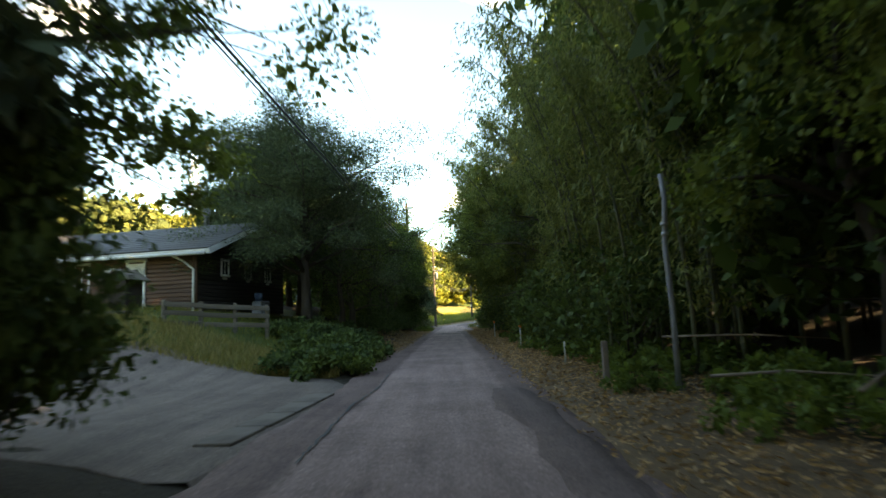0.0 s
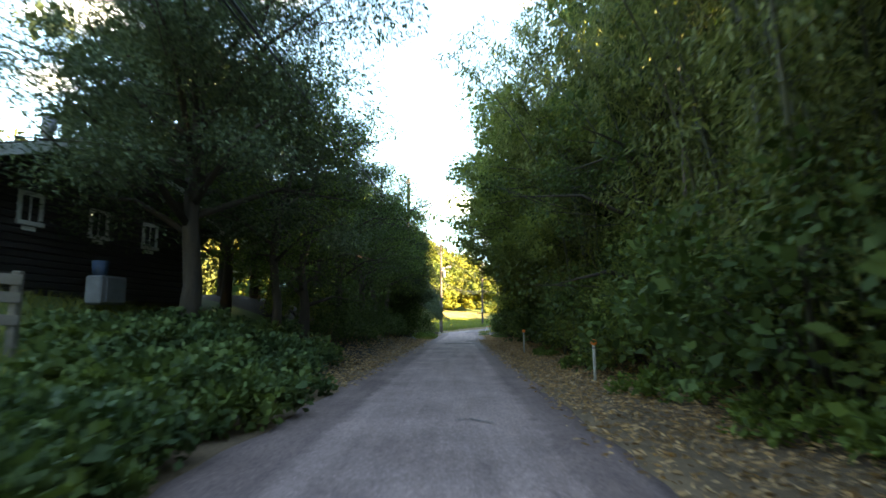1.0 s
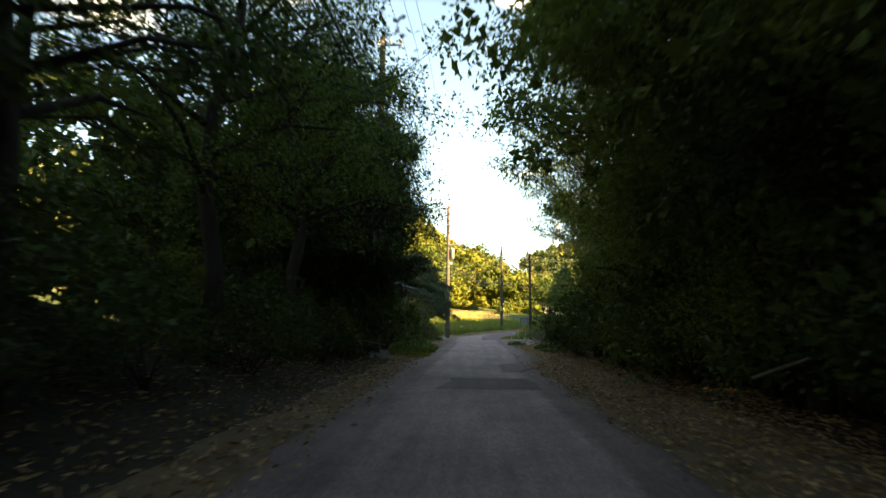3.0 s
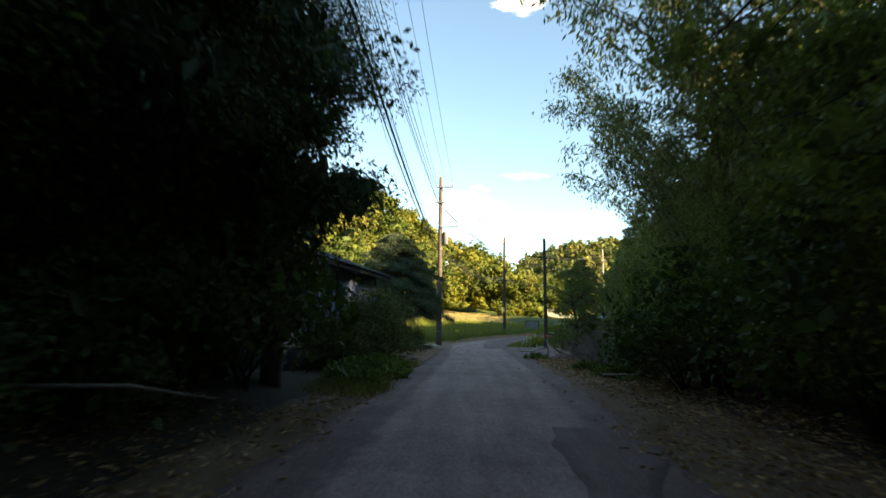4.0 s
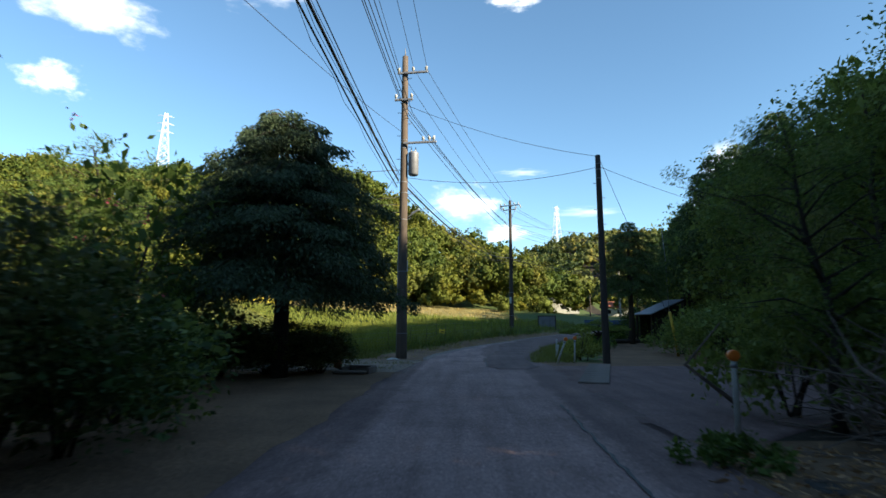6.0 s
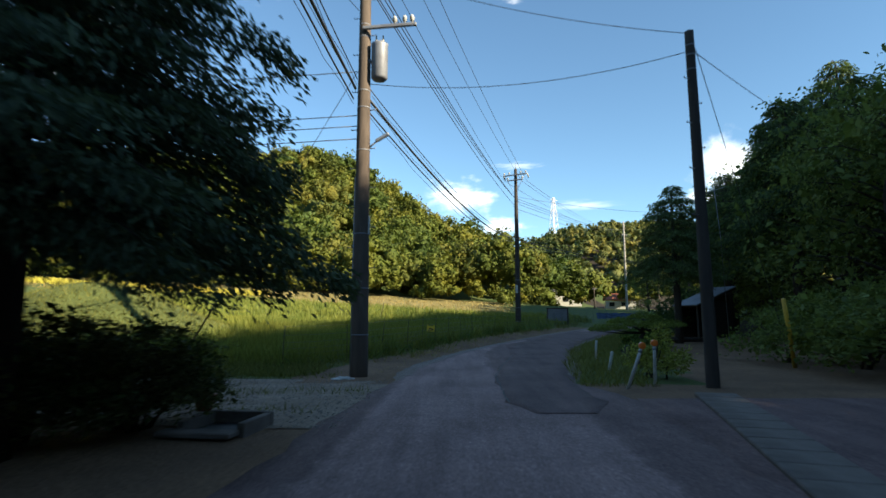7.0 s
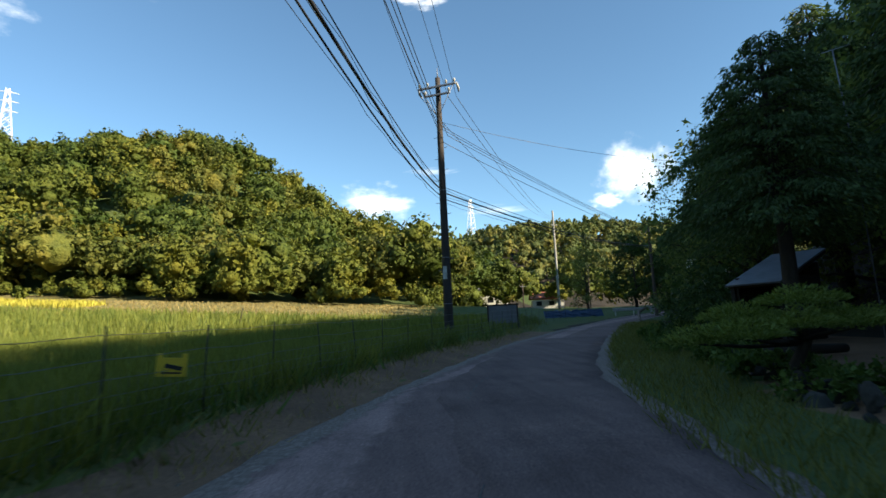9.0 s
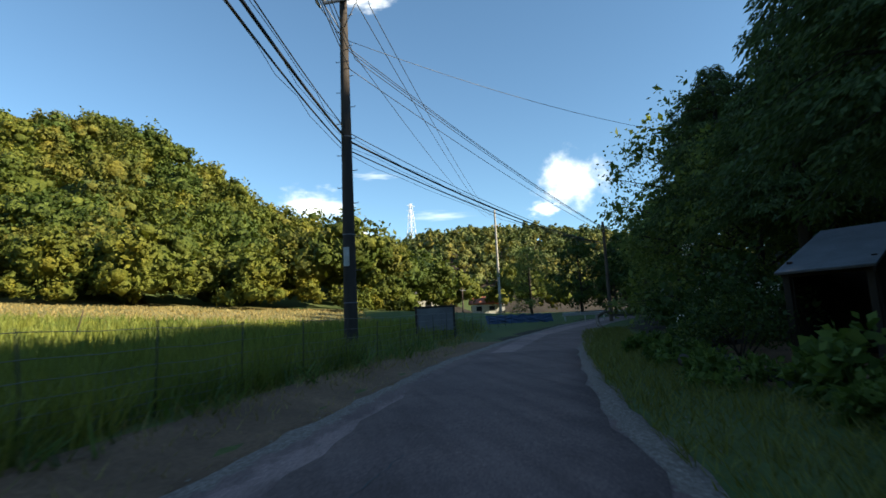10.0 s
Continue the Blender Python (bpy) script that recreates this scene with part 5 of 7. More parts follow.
# ---- poles and cables ----
def frame_at(x, y, z=None, turn=0.0):
    return Matrix.Translation((x, y, land1(x, y) if z is None else z)) @ Matrix.Rotation(turn, 4, "Z")


def utility_pole(x, y, z0, h, r0, r1, material, label, turn=0.0, bands=(), steps=(2.0, 9.5), arms=(), transformer=False, lean=0.0):
    """A tapered pole with bands, step bolts, crossarms with insulators."""
    top = thing("utility_pole", label, "utility pole", m=Matrix.Translation((x, y, z0)) @ Matrix.Rotation(lean, 4, "Y") @ Matrix.Rotation(turn, 4, "Z"))
    n = 14
    tube("shaft", [(0, 0, -0.5 + (h + 0.5) * k / n) for k in range(n + 1)], [r0 + (r1 - r0) * k / n for k in range(n + 1)], material, top, 18)
    rad = lambda z: r0 + (r1 - r0) * max(0, z) / h
    for z in bands:
        tube("band", [(0, 0, z - 0.012), (0, 0, z + 0.012)], rad(z) + 0.005, STEEL_DULL, top, 16)
    z, k = steps[0], 0
    while z < steps[1]:
        s = 1 if k % 2 else -1
        tube("step_bolt", [(s * rad(z) * 0.8, 0, z), (s * (rad(z) + 0.13), 0, z), (s * (rad(z) + 0.135), 0, z + 0.03)], 0.011, STEEL_DULL, top, 6)
        z, k = z + 0.45, k + 1
    for z, a, b, pins in arms:
        bm = box(bmesh.new(), ((a + b) / 2, -rad(z) - 0.05, z), (b - a, 0.075, 0.075), None, 0.008)
        arm = part("crossarm", bm, STEEL_DULL, top)
        for p in pins:
            tube("insulator", [(p, -rad(z) - 0.05, z + 0.03), (p, -rad(z) - 0.05, z + 0.09), (p, -rad(z) - 0.05, z + 0.1), (p, -rad(z) - 0.05, z + 0.15), (p, -rad(z) - 0.05, z + 0.16), (p, -rad(z) - 0.05, z + 0.22)], [0.02, 0.02, 0.055, 0.045, 0.06, 0.03], DIRTY_WHITE, arm, 10, "white porcelain insulator")
    if transformer:
        can = tube("transformer", [(0.36, -0.02, 6.65), (0.36, -0.02, 6.7), (0.36, -0.02, 7.45), (0.36, -0.02, 7.5), (0.36, -0.02, 7.55)], [0.15, 0.19, 0.19, 0.2, 0.13], STEEL_DULL, top, 16, "grey pole transformer can")
        for k in (-0.08, 0.08):
            tube("bushing", [(0.36 + k, -0.02, 7.52), (0.36 + k, -0.02, 7.72)], [0.03, 0.018], DIRTY_WHITE, can, 8)
        boxed("bracket", (0.2, -0.02, 7.1), (0.22, 0.1, 0.06), STEEL_DULL, can)
    return top


P0, P1, P2, P3, P4 = (-3.6, 49.9), (-2.05, 77.14), (4.0, 101.0), (4.72, 75.55), (32.4, 171.0)
z1, z2, z4 = land1(*P1), land1(*P2), land1(*P4)
H1, H2 = 11.35, 11.2
W0 = (-2.95, 49.9)
pole_1 = utility_pole(*P1, z1, H1 - z1, 0.19, 0.11, POLE_CONCRETE, "weathered brown concrete utility pole with transformer beside the lane", -0.12, (0.9, 1.9, 3.1, 5.0, 6.0, 6.4, 7.7, 8.0), (1.9, 10.6), [(H1 - 0.75, -0.25, 0.9, (-0.2, 0.35, 0.85)), (9.55, -0.35, 0.35, (-0.3, 0.3)), (7.85, 0.0, 1.25, (0.75, 0.98, 1.15))], True)
tube("top_spike", [(0, 0, H1 - z1 - 0.02), (0, 0, H1 - z1 + 0.35)], [0.03, 0.01], STEEL_DULL, pole_1, 8)
bm = box(bmesh.new(), (0.165, 0, 3.3), (0.012, 0.13, 0.42), None, 0.003)
part("number_plate", bm, DIRTY_WHITE, pole_1, "small white plate with unreadable lines")
tube("street_lamp_arm", [(0.1, 0, 5.05), (0.35, -0.02, 5.22)], 0.02, STEEL_DULL, pole_1, 8)
boxed("street_lamp_head", (0.45, -0.02, 5.29), (0.34, 0.1, 0.07), STEEL, pole_1, Matrix.Rotation(-0.5, 4, "Y"), 0.02, "small grey lane lamp")
tube("conduit", [(-0.2, 0.02, 0.0), (-0.19, 0.02, 2.0), (-0.165, 0.02, 4.4)], 0.025, STEEL_DULL, pole_1, 8)
pole_2 = utility_pole(*P2, z2, H2 - z2, 0.19, 0.1, POLE_DARK, "dark utility pole with a steel crossarm at the paddy edge", -0.45, (1.4, 3.2, 5.9), (1.8, 9.8), [(H2 - 1.0, -0.8, 0.8, (-0.75, -0.4, 0.4, 0.75)), (H2 - 1.35, -0.55, 0.55, (-0.5, 0.5))])
tube("top_spike", [(0, 0, H2 - z2 - 0.02), (0, 0, H2 - z2 + 0.45)], [0.03, 0.01], STEEL_DULL, pole_2, 8)
for sgn in (-1, 1):
    tube("arm_brace", [(sgn * 0.08, -0.16, H2 - z2 - 1.6), (sgn * 0.7, -0.16, H2 - 1.03)], 0.015, STEEL_DULL, pole_2, 6)
    tube("strain_insulator", [(sgn * 0.82, -0.1, H2 - 0.95), (sgn * 0.84, 0.1, H2 - 1.1), (sgn * 0.8, 0.25, H2 - 1.2)], [0.04, 0.05, 0.03], DIRTY_WHITE, pole_2, 8)
bm = box(bmesh.new(), (0.0, -0.2, 2.6), (0.16, 0.012, 0.5), None, 0.003)
part("number_plate", bm, DIRTY_WHITE, pole_2, "small white plate with unreadable lines")
pole_3 = utility_pole(*P3, land1(*P3), 6.9, 0.125, 0.085, POLE_DARK, "dark brown service pole beside the side drive", 0.5, (6.1, 6.4, 6.6), (3.2, 6.2), (), False, -0.006)
pole_0 = utility_pole(*P0, land1(*P0), 11.6, 0.18, 0.11, POLE_CONCRETE, "concrete utility pole hidden among the lane trees", 0.0, (8.0,), (7.0, 10.5), [(11.2, -0.2, 0.75, (-0.15, 0.3, 0.7))])
pole_4 = utility_pole(*P4, z4, 20.0 - z4, 0.24, 0.15, POLE_PALE, "tall pale concrete pole at the head of the valley", 0.3, (), (14.0, 15.0), [(14.5, -0.6, 0.6, (-0.5, 0.5))])
for x, y, h in [(44.0, 186.0, 9.0), (27.5, 176.0, 4.5), (24.5, 123.5, 7.5)]:
    utility_pole(x, y, land1(x, y), h, 0.15, 0.1, POLE_CONCRETE, "distant concrete utility pole", 0.2, (), (8.9, 9.0), [(h - 0.5, -0.5, 0.5, (-0.45, 0.45))])


def cable(name, a, b, sag, r, label, lash=False, n=22):
    a, b = Vector(a), Vector(b)
    pts = [a.lerp(b, k / n) - Vector((0, 0, 4 * sag * (k / n) * (1 - k / n))) for k in range(n + 1)]
    ob = tube(name, pts, r, WIRE, None, 6)
    tagged(ob, label, "cable", "overhead cables")
    if lash:
        rg2 = random.Random(int(a.x * 100) + int(r * 1e4))
        loose = [p + Vector((rg2.uniform(-0.06, 0.06), 0, -0.14 + rg2.uniform(-0.05, 0.05))) for p in pts]
        tube("lashed_wire", loose, 0.006, WIRE, ob, 5)
    return ob


def at_pole(p, dx, z, dy=0.0):
    return (p[0] + dx, p[1] + dy, z)


HV, LV, PH = "thin bare high wire between utility poles", "insulated low-voltage wire between utility poles", "thick black telephone cable slung between poles"
for i, (d0, d1, d2, d4) in enumerate([(-0.15, -0.2, -0.75, -0.5), (0.3, 0.35, 0.4, 0.0), (0.7, 0.85, 0.75, 0.5)]):
    cable("overhead_cable", at_pole(W0, d0 + 0.3, 11.5), at_pole(P1, d1, H1 - 0.55), 0.35, 0.009, HV)
    cable("overhead_cable", at_pole(P1, d1, H1 - 0.55), at_pole(P2, d2, H2 - 0.8), 0.3, 0.009, HV)
    cable("overhead_cable", at_pole(P2, d2, H2 - 0.8), at_pole(P4, d4, 18.6), 1.3, 0.012, HV)
    cable("overhead_cable", at_pole(W0, d0 + 0.3, 11.5), (d0 - 5.2, -14.0, 11.5), 0.8, 0.009, HV)
for i, (d, z) in enumerate([(-0.1, 9.75), (0.12, 9.6), (0.3, 9.45), (0.14, 9.25)]):
    cable("overhead_cable", at_pole(W0, d, z - 0.1), at_pole(P1, d, z - 0.35), 0.35, 0.012, LV)
    cable("overhead_cable", at_pole(P1, d, z - 0.35), at_pole(P2, d, z - 0.5 - 0.1 * i), 0.4, 0.012, LV)
    cable("overhead_cable", at_pole(P2, d, z - 0.5 - 0.1 * i), (24.5 + d, 123.5, 8.2 - 0.15 * i), 0.3, 0.012, LV)
for d, z, r, lash in [(-0.2, 6.5, 0.03, True), (-0.24, 6.25, 0.018, True), (-0.16, 6.72, 0.012, True)]:
    cable("telephone_cable", at_pole(W0, d + 0.65, z + 0.45), at_pole(P1, d, z), 0.4, r, PH, lash)
    cable("telephone_cable", at_pole(P1, d + 0.3, z - 0.25), at_pole(P2, d + 0.1, z + 0.05), 0.75, r, PH, lash)
    cable("telephone_cable", at_pole(P2, d + 0.2, z - 0.1), (24.5 + d, 123.5, 7.0), 0.5, r, PH, lash)
    cable("telephone_cable", at_pole(W0, d + 0.65, z + 0.45), (d - 4.7, -14.0, 7.1), 0.6, r, PH, lash)
for z in (6.9, 5.85, 5.6, 5.3):
    cable("service_wire", at_pole(P1, -0.15, z), (-24.0, 76.8 + 0.1 * z, z + 0.05), 0.3, 0.011, "insulated service wire leading over the yard")
cable("service_wire", at_pole(P1, 0.1, 9.4), at_pole(P3, 0, 6.85), 0.25, 0.008, "thin service wire with a small round spacer")
cable("service_wire", at_pole(P3, 0, 6.5), at_pole(P1, 0.15, 6.6), 0.35, 0.008, "thin service wire between two poles")
cable("service_wire", at_pole(P3, 0, 6.5), (17.0, 86.0, 6.6), 0.3, 0.008, "thin service wire to the shack")
cable("service_wire", at_pole(P3, 0, 6.8), (9.0, 80.5, 0.5), 0.02, 0.008, "steel guy wire of the service pole")
cable("service_wire", at_pole(P2, 0.1, 9.3), (22.0, 108.0, 9.6), 0.5, 0.009, "thin service wire over the lane")
cable("service_wire", (-8.5, 52.0, 9.0), at_pole(P1, -0.15, 8.4), 0.7, 0.008, "thin service wire to the farmhouse")
cable("guy_wire", at_pole(P1, -0.16, 6.9), (-6.9, 79.0, land1(-6.9, 79.0)), 0.02, 0.008, "steel guy wire anchored in the paddy edge")
ball = bmesh.new()
bmesh.ops.create_uvsphere(ball, u_segments=12, v_segments=8, radius=0.07)
bmesh.ops.transform(ball, matrix=Matrix.Translation((-4.55, 78.07, 3.46)), verts=ball.verts)
tagged(part("wire_insulator", ball, BLACK, None, smooth=True), "black egg insulator on the guy wire", "insulator")
g0, g1 = Vector((-6.9, 79.0, land1(-6.9, 79.0))), Vector((-2.2, 77.14, 6.9))
tagged(tube("guy_cover", [g0.lerp(g1, k) for k in (0.03, 0.15, 0.22)], 0.022, RUST_YELLOW, None, 8), "faded yellow cover on the guy wire", "guy cover")
tagged(tube("guy_cover", [(8.45, 79.3, land1(8.4, 79.2) - 0.05), (8.2, 79.0, 0.95), (8.0, 78.8, 1.72)], 0.05, YELLOW, None, 10), "yellow guy wire cover beside the side drive", "guy cover")


# ---- roadside posts ----
def delineator(x, y, h, lean_x=0.0, lean_y=0.0, disc=True, r=0.03, label="white delineator post with an orange round reflector"):
    top = thing("delineator_post", label, "road post", "road posts", m=frame_at(x, y) @ Matrix.Rotation(lean_x, 4, "Y") @ Matrix.Rotation(lean_y, 4, "X"))
    tube("shaft", [(0, 0, -0.1), (0, 0, h - 0.02), (0, 0, h)], [r, r, r * 0.7], DIRTY_WHITE, top, 12)
    if disc:
        tube("reflector", [(0, -0.035, h + 0.03), (0, -0.03, h + 0.03), (0, 0.03, h + 0.03), (0, 0.035, h + 0.03)], [0.05, 0.062, 0.062, 0.05], ORANGE, top, 18, "round orange reflector")
        tube("collar", [(0, 0, h - 0.1), (0, 0, h - 0.06)], r + 0.006, STEEL_DULL, top, 12)
    return top


delineator(2.52, 31.9, 0.82)
delineator(3.04, 63.7, 0.84)
delineator(3.1, 75.3, 0.78, 0.36, 0.0)
delineator(3.74, 75.75, 0.76, 0.03, 0.0)
delineator(2.7, 21.6, 0.75, 0.0, 0.0, True)
W = "short white marker post on the verge"
delineator(3.55, 78.2, 0.5, 0.2, 0.0, False, 0.035, W)
delineator(4.2, 82.0, 0.58, 0.06, 0.0, False, 0.035, W)
delineator(2.72, 13.4, 0.55, 0.0, 0.0, False, 0.025, W)
bm = bmesh.new()
box(bm, (0, 0, 0.3), (0.1, 0.1, 0.85), None, 0.012)
stake = part("marker_post", bm, CONCRETE)
stake.matrix_basis = frame_at(2.63, 9.6)
tagged(stake, "square grey concrete marker post in fallen leaves", "road post")
sign_pole = thing("sign_pole", "thin bent grey steel pole at the wood edge", "pole", m=frame_at(3.3, 8.25))
tube("shaft", [(0, 0, -0.2), (0.02, 0, 1.2), (0.0, 0.02, 2.2), (0.05, 0, 2.9), (0.02, 0, 3.3)], [0.042, 0.042, 0.04, 0.038, 0.036], STEEL_DULL, sign_pole, 10)
for z in (2.35, 2.5):
    tube("clamp", [(0.01, 0, z), (0.01, 0, z + 0.04)], 0.055, STEEL, sign_pole, 10)
pale_pole = thing("bamboo_pole", "pale dead bamboo pole leaning in the wood", "pole", m=frame_at(4.4, 21.0))
tube("shaft", [(0, 0, -0.1), (0.15, 0.2, 4.5), (0.4, 0.5, 9.0)], [0.04, 0.035, 0.02], BARK_DRY, pale_pole, 8)
for (a, b) in [((3.9, 10.3, 0.72), (6.4, 9.2, 0.62)), ((3.2, 7.0, 0.38), (4.6, 6.1, 0.42)), ((3.6, 5.0, 0.45), (6.0, 6.8, 0.75)), ((3.0, 35.5, 0.5), (5.5, 33.0, 2.0)), ((3.2, 38.0, 0.55), (4.6, 35.2, 1.7)), ((2.6, 53.0, 0.22), (3.6, 51.5, 0.25)), ((-3.6, 44.5, 0.75), (-2.4, 45.2, 0.6))]:
    tagged(tube("fallen_branch", [a, [(p + q) / 2 + 0.05 for p, q in zip(a, b)], b], [0.022, 0.018, 0.009], BARK_DRY, None, 7), "dead pale branch lying at the wood edge", "branch", "fallen branches")

# ---- brush pile beside the delineator ----
rb = np.random.default_rng(91)
brush = thing("brush_pile", "grey tangled pile of cut dead branches", "brush pile", m=frame_at(4.9, 60.8))
pieces = []
for k in range(800):
    a = rb.uniform(0, 6.28)
    q = rb.uniform(0, 1) ** 0.6
    s = np.array([math.cos(a) * 1.25 * q, math.sin(a) * 3.4 * q, rb.uniform(0, 1.3) * (1.15 - q)])
    d = rb.normal(0, 1, 3) * [1, 1.2, 0.55] + [0, 0, 0.25]
    d /= np.linalg.norm(d)
    L = rb.uniform(0.5, 1.7)
    m1 = s + d * L * 0.5 + rb.normal(0, 0.12, 3)
    e = s + d * L + rb.normal(0, 0.15, 3)
    for v in (s, m1, e):
        v[2] = max(v[2], 0.0)
    r = rb.uniform(0.006, 0.014)
    pieces.append(tube_data([s, m1, e], [r, r * 0.8, r * 0.3], 4, False))
    if k % 2:
        pieces.append(tube_data([m1, m1 + rb.normal(0, 0.25, 3) + d * 0.2], [r * 0.6, 0.003], 3, False))
v, f = joined(pieces)
twig = poly_mesh("brushwood", v, f, BARK_DRY, brush)
twig["kind"] = "stuff"
for k in range(6):
    a = rb.uniform(0, 6.28)
    s = np.array([rb.normal(0, 0.6), rb.normal(0, 1.6), 0.1])
    tube("limb", [s, s + [rb.normal(0, 0.4), rb.normal(0, 0.5), 0.5], s + [rb.normal(0, 0.7), rb.normal(0, 0.9), 1.1]], [0.035, 0.028, 0.01], BARK_DRY, brush, 7)


# ---- drain cover, drain box, kerb stones ----
cover = thing("drain_cover", "row of worn concrete drain slabs across the side drive", "drain cover")
cs = Vector((4.2, 74.35, 0)), Vector((2.75, 69.0, 0))
run = (cs[1] - cs[0])
ang = math.atan2(run.y, run.x)
n = 11
bm = box(bmesh.new(), (0, 0, 0), (run.length / n - 0.015, 0.62, 0.09), None, 0.012)
first = part("slab", bm, CONCRETE, cover)
for k in range(n):
    c = cs[0] + run * ((k + 0.5) / n)
    m = Matrix.Translation((c.x, c.y, land1(c.x, c.y) + 0.01)) @ Matrix.Rotation(ang, 4, "Z")
    if k == 0:
        first.matrix_basis = m
    else:
        shared("slab", first.data, cover, m)
drain = thing("drain_box", "open concrete drain box with a dark mouth", "drain", m=frame_at(-2.55, 71.5, None, -0.1))
drain.scale = (0.72, 0.72, 0.6)
boxed("wall", (-0.48, 0, 0.0), (0.12, 0.9, 0.5), CONCRETE, drain, None, 0.015)
boxed("wall", (0.48, 0, 0.0), (0.12, 0.9, 0.5), CONCRETE, drain, None, 0.015)
boxed("wall", (0, 0.5, 0.02), (1.08, 0.12, 0.5), CONCRETE, drain, None, 0.015)
# black plate gives the mouth its shade; the box itself is concrete
boxed("floor", (0, 0, 0.035), (0.84, 0.88, 0.03), BLACK, drain, None, 0.0)
boxed("lid", (-0.1, -0.62, 0.09), (1.15, 0.34, 0.1), CONCRETE, drain, None, 0.02, "cracked concrete lid")
kerb = thing("kerb", "mossy broken kerb stones along the lane", "kerb")
for k, (x, y, w) in enumerate([(-2.25, 57.2, 0.7), (-2.3, 58.3, 0.6), (-2.45, 59.6, 0.55), (-2.2, 60.6, 0.6), (-2.15, 55.9, 0.5)]):
    bm = box(bmesh.new(), (0, 0, 0.02), (0.14, w * 0.6, 0.12), Matrix.Rotation(rnd.uniform(-0.3, 0.3), 4, "Z"), 0.03)
    st = part("kerb_stone", bm, STONE, kerb)
    st.matrix_basis = frame_at(x, y)
kerb_r = thing("kerb", "broken concrete kerb pieces half buried in leaves", "kerb")
for k, (x, y, w) in enumerate([(2.75, 61.8, 0.6), (2.85, 62.7, 0.5), (2.6, 60.2, 0.5), (2.45, 58.6, 0.7), (2.3, 56.4, 0.6)]):
    bm = box(bmesh.new(), (0, 0, -0.03), (0.22, w * 0.7, 0.12), Matrix.Rotation(rnd.uniform(-0.3, 0.3), 4, "Z"), 0.03)
    st = part("kerb_stone", bm, STONE, kerb_r)
    st.matrix_basis = frame_at(x, y)
sack = bmesh.new()
bmesh.ops.create_icosphere(sack, subdivisions=3, radius=0.3)
for vv in sack.verts:
    k = 1 + 0.35 * noise.noise(vv.co * 7)
    vv.co = Vector((vv.co.x * 1.25 * k, vv.co.y * 0.6 * k, max(-0.02, vv.co.z * 0.28 * k)))
sk = part("plastic_sack", sack, DIRTY_WHITE, None, smooth=False)
sk.matrix_basis = frame_at(-2.3, 76.6, None, 0.2)
sk.scale = (0.62, 0.62, 0.8)
tagged(sk, "crumpled white plastic sack at the foot of the pole", "sack")
pot = tube("flower_pot", [(0, 0, 0), (0, 0, 0.18), (0, 0, 0.2), (0, 0, 0.22)], [0.09, 0.13, 0.15, 0.14], surface("terracotta", (0.35, 0.13, 0.07), (0.25, 0.09, 0.05), 4, 40, 0.85), None, 14)
pot.matrix_basis = frame_at(-3.3, 72.6)
tagged(pot, "small terracotta flower pot beside the track", "flower pot")

# ---- paddy fence ----
fence = thing("wire_fence", "low wire mesh fence on thin dark posts along the paddy", "fence")
FY = [78.6, 80.0, 83.0, 87.4, 94.0, 102.0, 112.0, 120.0]
FX = [-4.3, -3.1, -1.75, -0.68, 1.6, 5.65, 10.65, 15.6]
fy = list(np.arange(78.7, 119.5, 1.62))
posts = []
for k, y in enumerate(fy):
    x = float(np.interp(y, FY, FX))
    posts.append((x, y))
    lx = rnd.uniform(-0.07, 0.07)
    z = land1(x, y)
    tube("post", [(x, y, z - 0.1), (x + lx * 0.5, y, z + 0.6), (x + lx, y + rnd.uniform(-0.05, 0.05), z + rnd.uniform(0.9, 1.1))], 0.01, RUST_POST, fence, 6)
for h in (0.08, 0.2, 0.32, 0.45, 0.6, 0.78, 1.0):
    path = []
    for (xa, ya), (xb, yb) in zip(posts[:-1], posts[1:]):
        for t in (0, 0.5):
            xx, yy = xa + (xb - xa) * t, ya + (yb - ya) * t
            path.append((xx, yy, land1(xx, yy) + h - (0.02 if t else 0)))
    tube("strand", path, 0.0035, GREEN_WIRE, fence, 4)
pieces = []
for (xa, ya), (xb, yb) in zip(posts[:22], posts[1:23]):
    for t in np.linspace(0, 1, 14)[:-1]:
        xx, yy = xa + (xb - xa) * t, ya + (yb - ya) * t
        z = land1(xx, yy)
        pieces.append(tube_data([(xx, yy, z), (xx, yy, z + 0.62)], [0.0025, 0.0025], 3, False))
v, f = joined(pieces)
upr = poly_mesh("mesh_infill", v, f, GREEN_WIRE, fence)
upr["kind"] = "stuff"
warn = thing("warning_sign", "small yellow plastic warning sign with a black mark on the fence", "sign", m=Matrix.Translation((-0.955, 86.15, 0.88)) @ Matrix.Rotation(0.25, 4, "Z") @ Matrix.Rotation(0.08, 4, "Y"))
boxed("plate", (0, 0, 0), (0.3, 0.012, 0.2), SIGN_YELLOW, warn, None, 0.004)
boxed("tab", (-0.12, 0, 0.12), (0.05, 0.012, 0.05), SIGN_YELLOW, warn, None, 0.003)
boxed("tab", (0.12, 0, 0.12), (0.05, 0.012, 0.05), SIGN_YELLOW, warn, None, 0.003)
boxed("mark", (0.02, -0.009, 0.0), (0.17, 0.006, 0.045), BLACK, warn, Matrix.Rotation(0.2, 4, "Y"), 0.002, "black bar of unreadable print")
boxed("mark", (0.0, -0.009, -0.06), (0.2, 0.006, 0.018), BLACK, warn, None, 0.002, "black bar of unreadable print")
stk = tube("leaning_stake", [(-6.5, 112, land1(-6.5, 112)), (-6.2, 112, land1(-6.5, 112) + 1.3)], 0.03, OLD_WOOD, None, 6)
